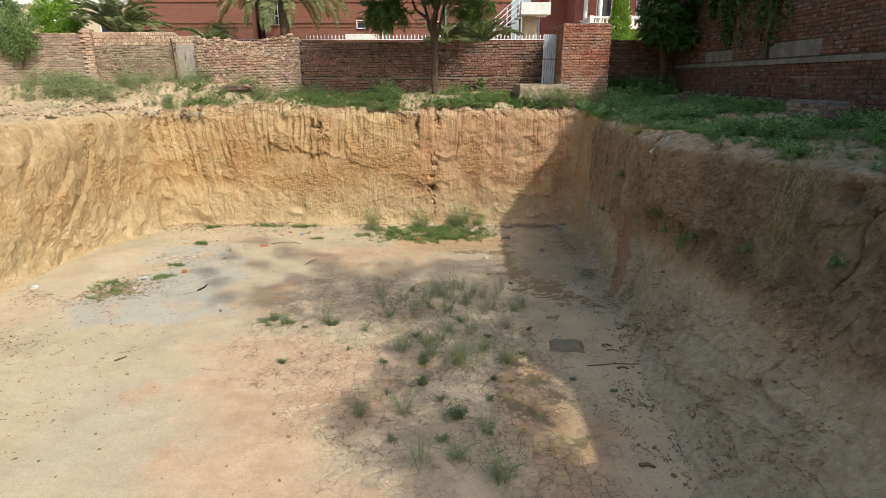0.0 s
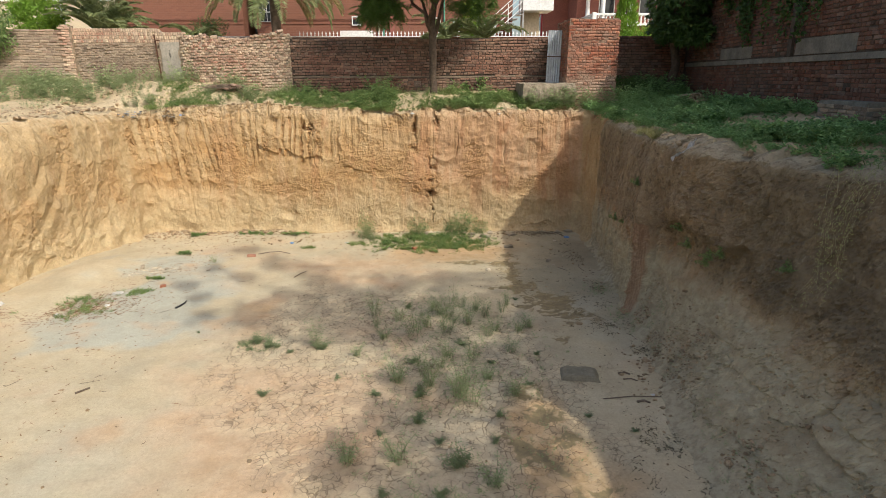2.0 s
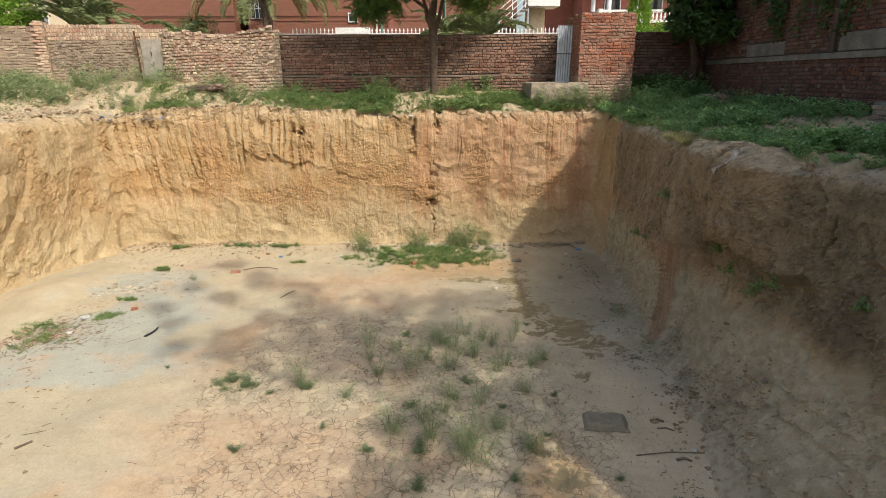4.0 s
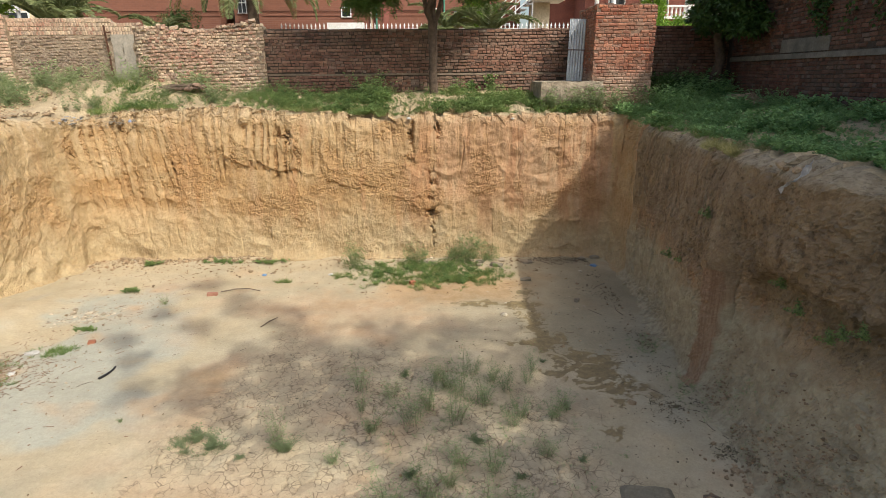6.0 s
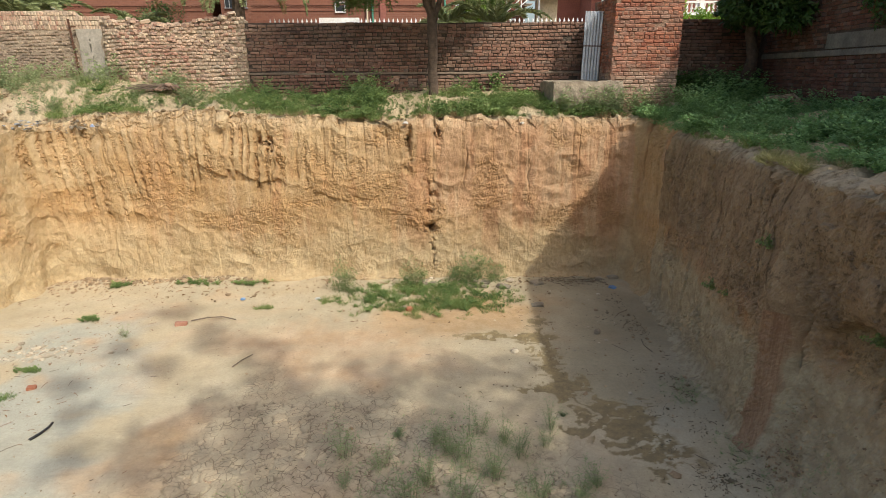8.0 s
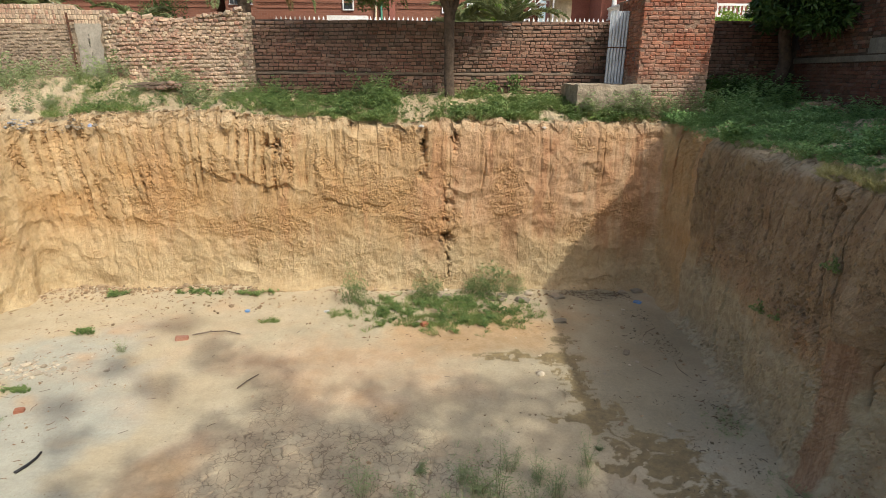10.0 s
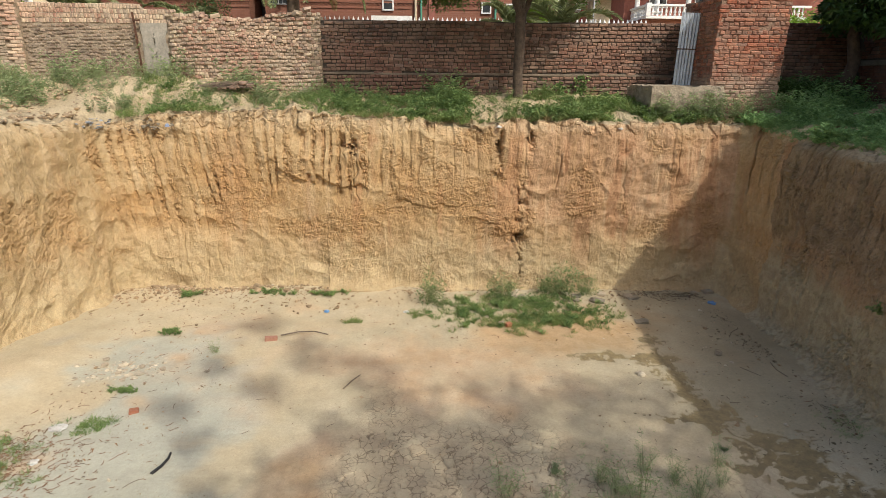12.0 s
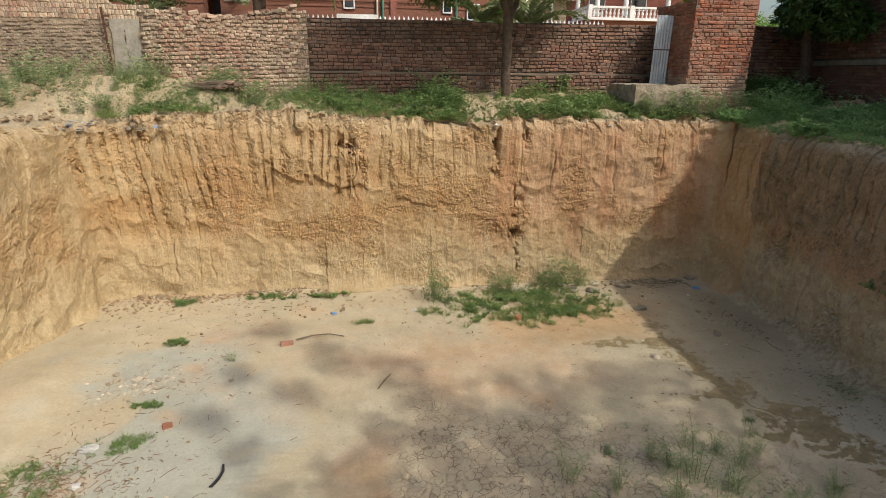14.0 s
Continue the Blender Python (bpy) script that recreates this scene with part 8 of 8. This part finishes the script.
leaf_scraps("leaf_litter", "dark heap of leaves along the shaded foot", M_LITTER, floor_spots(30000, 18, lambda x, y: np.clip(0.2 + 1.2 * fbm(x * 2, y * 2, 3, 513), 0, 1) * (blob(x, y, 3.8, 18.25, 1.1, 0.22) + 0.6 * blob(x, y, 4.3, 16.6, 0.35, 0.8) + 0.4 * blob(x, y, 4.1, 13.7, 0.3, 0.5)), x0=2.0, z=0.02), 0.07, 18)
twigs("twigs", "dead twigs along the shaded foot", M_STICK, floor_spots(2200, 19, lambda x, y: 0.5 * blob(x, y, 3.8, 18.2, 1.2, 0.25) + 0.15 * blob(x, y, 4.2, 16, 0.5, 1.5), x0=2.0, z=0.03), 0.2, 0.010, 19)

clots = lambda x, y: smooth01(fbm(x * 2.6, y * 2.2, 4, 515), 0.0, 0.55)
band = lambda x, y: blob(x - 0.22 * (11 - y), y, 3.7, 10.6, 0.42, 1.3) + 0.8 * blob(x, y, 3.75, 13.4, 0.35, 0.5) + 0.7 * blob(x, y, 3.3, 6.6, 0.5, 1.1) + 0.6 * blob(x, y, 4.2, 16.3, 0.4, 1.0)
leaf_scraps("leaf_litter", "clots of dark wet litter below the slope", M_LITTER, floor_spots(34000, 41, lambda x, y: clots(x, y) * band(x, y), x0=2.2, z=0.03), 0.055, 41)
bits("clods", "dark crumbs of mud among litter", "clods", M_LITTER, floor_spots(5000, 42, lambda x, y: clots(x, y) * band(x, y), x0=2.2, z=0.008), 0.013, 42, 0.6)
bits("clods", "clods rolled to the foot of the slope", "clods", M_CLOD, floor_spots(7000, 43, lambda x, y: np.exp(-np.abs(x - np.interp(y, [4, 6.5, 9, 11, 14, 18.6], [3.2, 3.4, 3.75, 4.0, 4.4, 4.75])) / 0.16) * clots(x + 5, y), x0=2.2, z=0.008), 0.022, 43, 0.6)

# litter layer showing in the left-hand rim
rs = np.random.RandomState(77)
n = 70
lx = np.interp(rs.uniform(size=n), [0, 0.25, 1], [-11.2, -10.2, -8.9])
lp = np.stack([lx, 18.86 + 0.12 * rs.normal(size=n) - 0.2 * (lx < -9.4), 3.70 + 0.05 * rs.normal(size=n) + 0.06 * (lx > -9.6)], -1)
bits("buried_litter", "black and white plastic litter in the soil layer", "litter", simple("mixed_plastic_litter", (0.05, 0.05, 0.055), (0.5, 0.5, 0.48), 9, 0.5), lp, 0.035, 21, 0.5)

# broken crust and clods in the left-hand rim layer
rs = np.random.RandomState(83)
n = 170
lx = rs.uniform(-11.3, -7.6, n)
lz = 3.55 + 0.30 * rs.uniform(size=n) ** 0.7
lp = np.stack([lx, 19.0 + 0.05 * rs.normal(size=n) + 0.16 * (lz - 3.55) - 0.20 * smooth01(-lx, 9.2, 10.5), lz], -1)
bits("clods", "broken crust and lumps in the sandy rim", "clods", M_STONE, lp[fbm(lx * 1.7, lz * 4, 3, 514) > -0.1], 0.026, 31, 0.55)

# heap of rubble and dry brush by the wall
rs = np.random.RandomState(78)
hp = np.stack([-6.5 + 0.38 * rs.normal(size=160), 20.4 + 0.2 * rs.normal(size=160), np.zeros(160)], -1)
hp[:, 2] = 4.45 + 0.16 * np.exp(-((hp[:, 0] + 6.5) / 0.4) ** 2) * rs.uniform(0.2, 1, 160)
bits("rubble_heap", "small heap of broken bricks and stones by the wall", "rubble", simple("brick_rubble", (0.36, 0.225, 0.155), (0.25, 0.165, 0.12), 9, 0.95, bump=0.5, rand=2), hp, 0.028, 22, 0.6)
hp = np.stack([-6.75 + 0.35 * rs.normal(size=260), 20.3 + 0.15 * rs.normal(size=260), 4.50 + 0.12 * rs.uniform(size=260)], -1)
twigs("brushwood", "small pile of dry brushwood by the wall", M_STICK, hp, 0.22, 0.009, 23)
hp = np.stack([8.0 + 0.3 * rs.normal(size=220), 18.3 + 0.3 * rs.normal(size=220), np.zeros(220)], -1)
hp[:, 2] = 4.05 + 0.3 * np.exp(-((hp[:, 0] - 8.0) ** 2 + (hp[:, 1] - 18.3) ** 2) / 0.15) * rs.uniform(0.3, 1, 220)
bits("rubble_heap", "shaded heap of rubble and leaves by the house", "rubble", M_CLOD, hp, 0.06, 24, 0.7)
# clods and broken lumps on the right-hand rim
rs = np.random.RandomState(79)
yy = rs.uniform(5.0, 12.5, 900)
ry = rs.uniform(-9, 5, 600)
bits("clods", "crumbled pale soil along the back rim", "clods", M_CLOD, np.stack([ry, 18.9 + 0.16 * np.abs(rs.normal(size=600)), rim_height(ry, ry * 0 + 19) + 0.01 + 0.01 * rs.normal(size=600)], -1), 0.016, 26, 0.6)
lx = rs.uniform(-13, -9.6, 900)
ly = rs.uniform(14, 20.5, 900)
ok = lx < np.interp(ly, [13.5, 15, 16.3, 17.6, 19.2], [-10.95, -10.3, -9.95, -9.8, -9.3])
bits("clods", "crumbled pale soil on the sandy left-hand ground", "clods", M_CLOD, np.stack([lx[ok], ly[ok], ground_height(lx[ok], ly[ok])], -1), 0.03, 27, 0.6)
rp = np.stack([rim_x(yy) + rs.uniform(-0.45, 0.3, 900), yy, 3.68 + 0.02 * rs.normal(size=900)], -1)
rp = rp[fbm(yy * 1.6, rp[:, 0] * 1.6, 3, 516) > -0.05]
bits("clods", "broken lumps of dry earth along the rim", "clods", M_CLOD, rp, 0.034, 25, 0.7)
# crumbs that slid down the right-hand slope
rs = np.random.RandomState(81)
n = 2600
yy, zz = rs.uniform(4.5, 11.5, n), np.abs(rs.normal(size=n)) * 0.55
cols = np.array([r[1] for r in RIGHT])
ysr = np.array([r[0] for r in RIGHT])
prof_x = np.stack([np.interp(yy, ysr, cols[:, k]) for k in range(7)], -1)
xx = np.array([np.interp(z, LEVELS, row) for z, row in zip(zz, prof_x)])
ok = fbm(yy * 1.4, zz * 1.4, 3, 508) > -0.2
bits("crumbs", "fine soil crumbs strewn over the collapsed slope", "clods", M_CLOD, np.stack([xx - 0.03, yy, zz], -1)[ok], 0.012, 28, 0.6)
sl = np.stack([xx - 0.035, yy, zz + 0.006], -1)[::3]
leaf_scraps("leaf_litter", "dark leaf litter at the foot of the slope", M_LITTER, sl[sl[:, 2] < 0.5], 0.04, 29)
sl = np.stack([xx - 0.03, yy, zz, 0.07 + 0.12 * rs.uniform(size=n)], -1)
sl = sl[(zz < 0.8) & (fbm(yy * 1.1, zz * 1.1, 3, 509) > 0.1)][::4]
scatter("seedlings", "sparse wispy seedlings on the collapsed slope", "weeds", L_WISP, sl, sprouts, 30)
# dry creeper hanging down the right-hand face
vine = thing("hanging_vine", "straggling yellow-green creeper hanging down the cut", "climbing plant")
L_VINE = leaf_mat("yellow_vine_leaves", (0.44, 0.41, 0.18), (0.31, 0.33, 0.13), 0.3)
M_VINE = simple("dry_vine_stem", (0.45, 0.39, 0.22), (0.33, 0.28, 0.16), 20, 0.8)
stems, pts = [], []
for k in range(11):
    y0 = rs.uniform(7.1, 7.9)
    bottom = rs.uniform(1.9, 3.0)
    line = []
    for z in np.linspace(3.72, bottom, 16):
        y0 += rs.normal() * 0.03 + (7.45 - y0) * 0.06
        prof = np.array([np.interp(y0, ysr, cols[:, j]) for j in range(7)])
        line.append((float(np.interp(z, LEVELS, prof)) - 0.10 - 0.03 * rs.uniform(), y0, float(z)))
    stems.append(tube(line, list(np.linspace(0.0035, 0.002, 16)), 4))
    pts += line
v, f = joined(stems)
raw("stem_tangle", v, f, M_VINE, vine, kind="stuff")
p = np.repeat(np.array(pts), 4, 0) + rs.normal(size=(len(pts) * 4, 3)) * 0.035
v, f = leaf_quads(p, rs.normal(size=p.shape) + np.array([-0.6, 0, -0.3]), 0.035, 0.012)
raw("foliage", v, f, L_VINE, vine, smooth=False, kind="stuff")
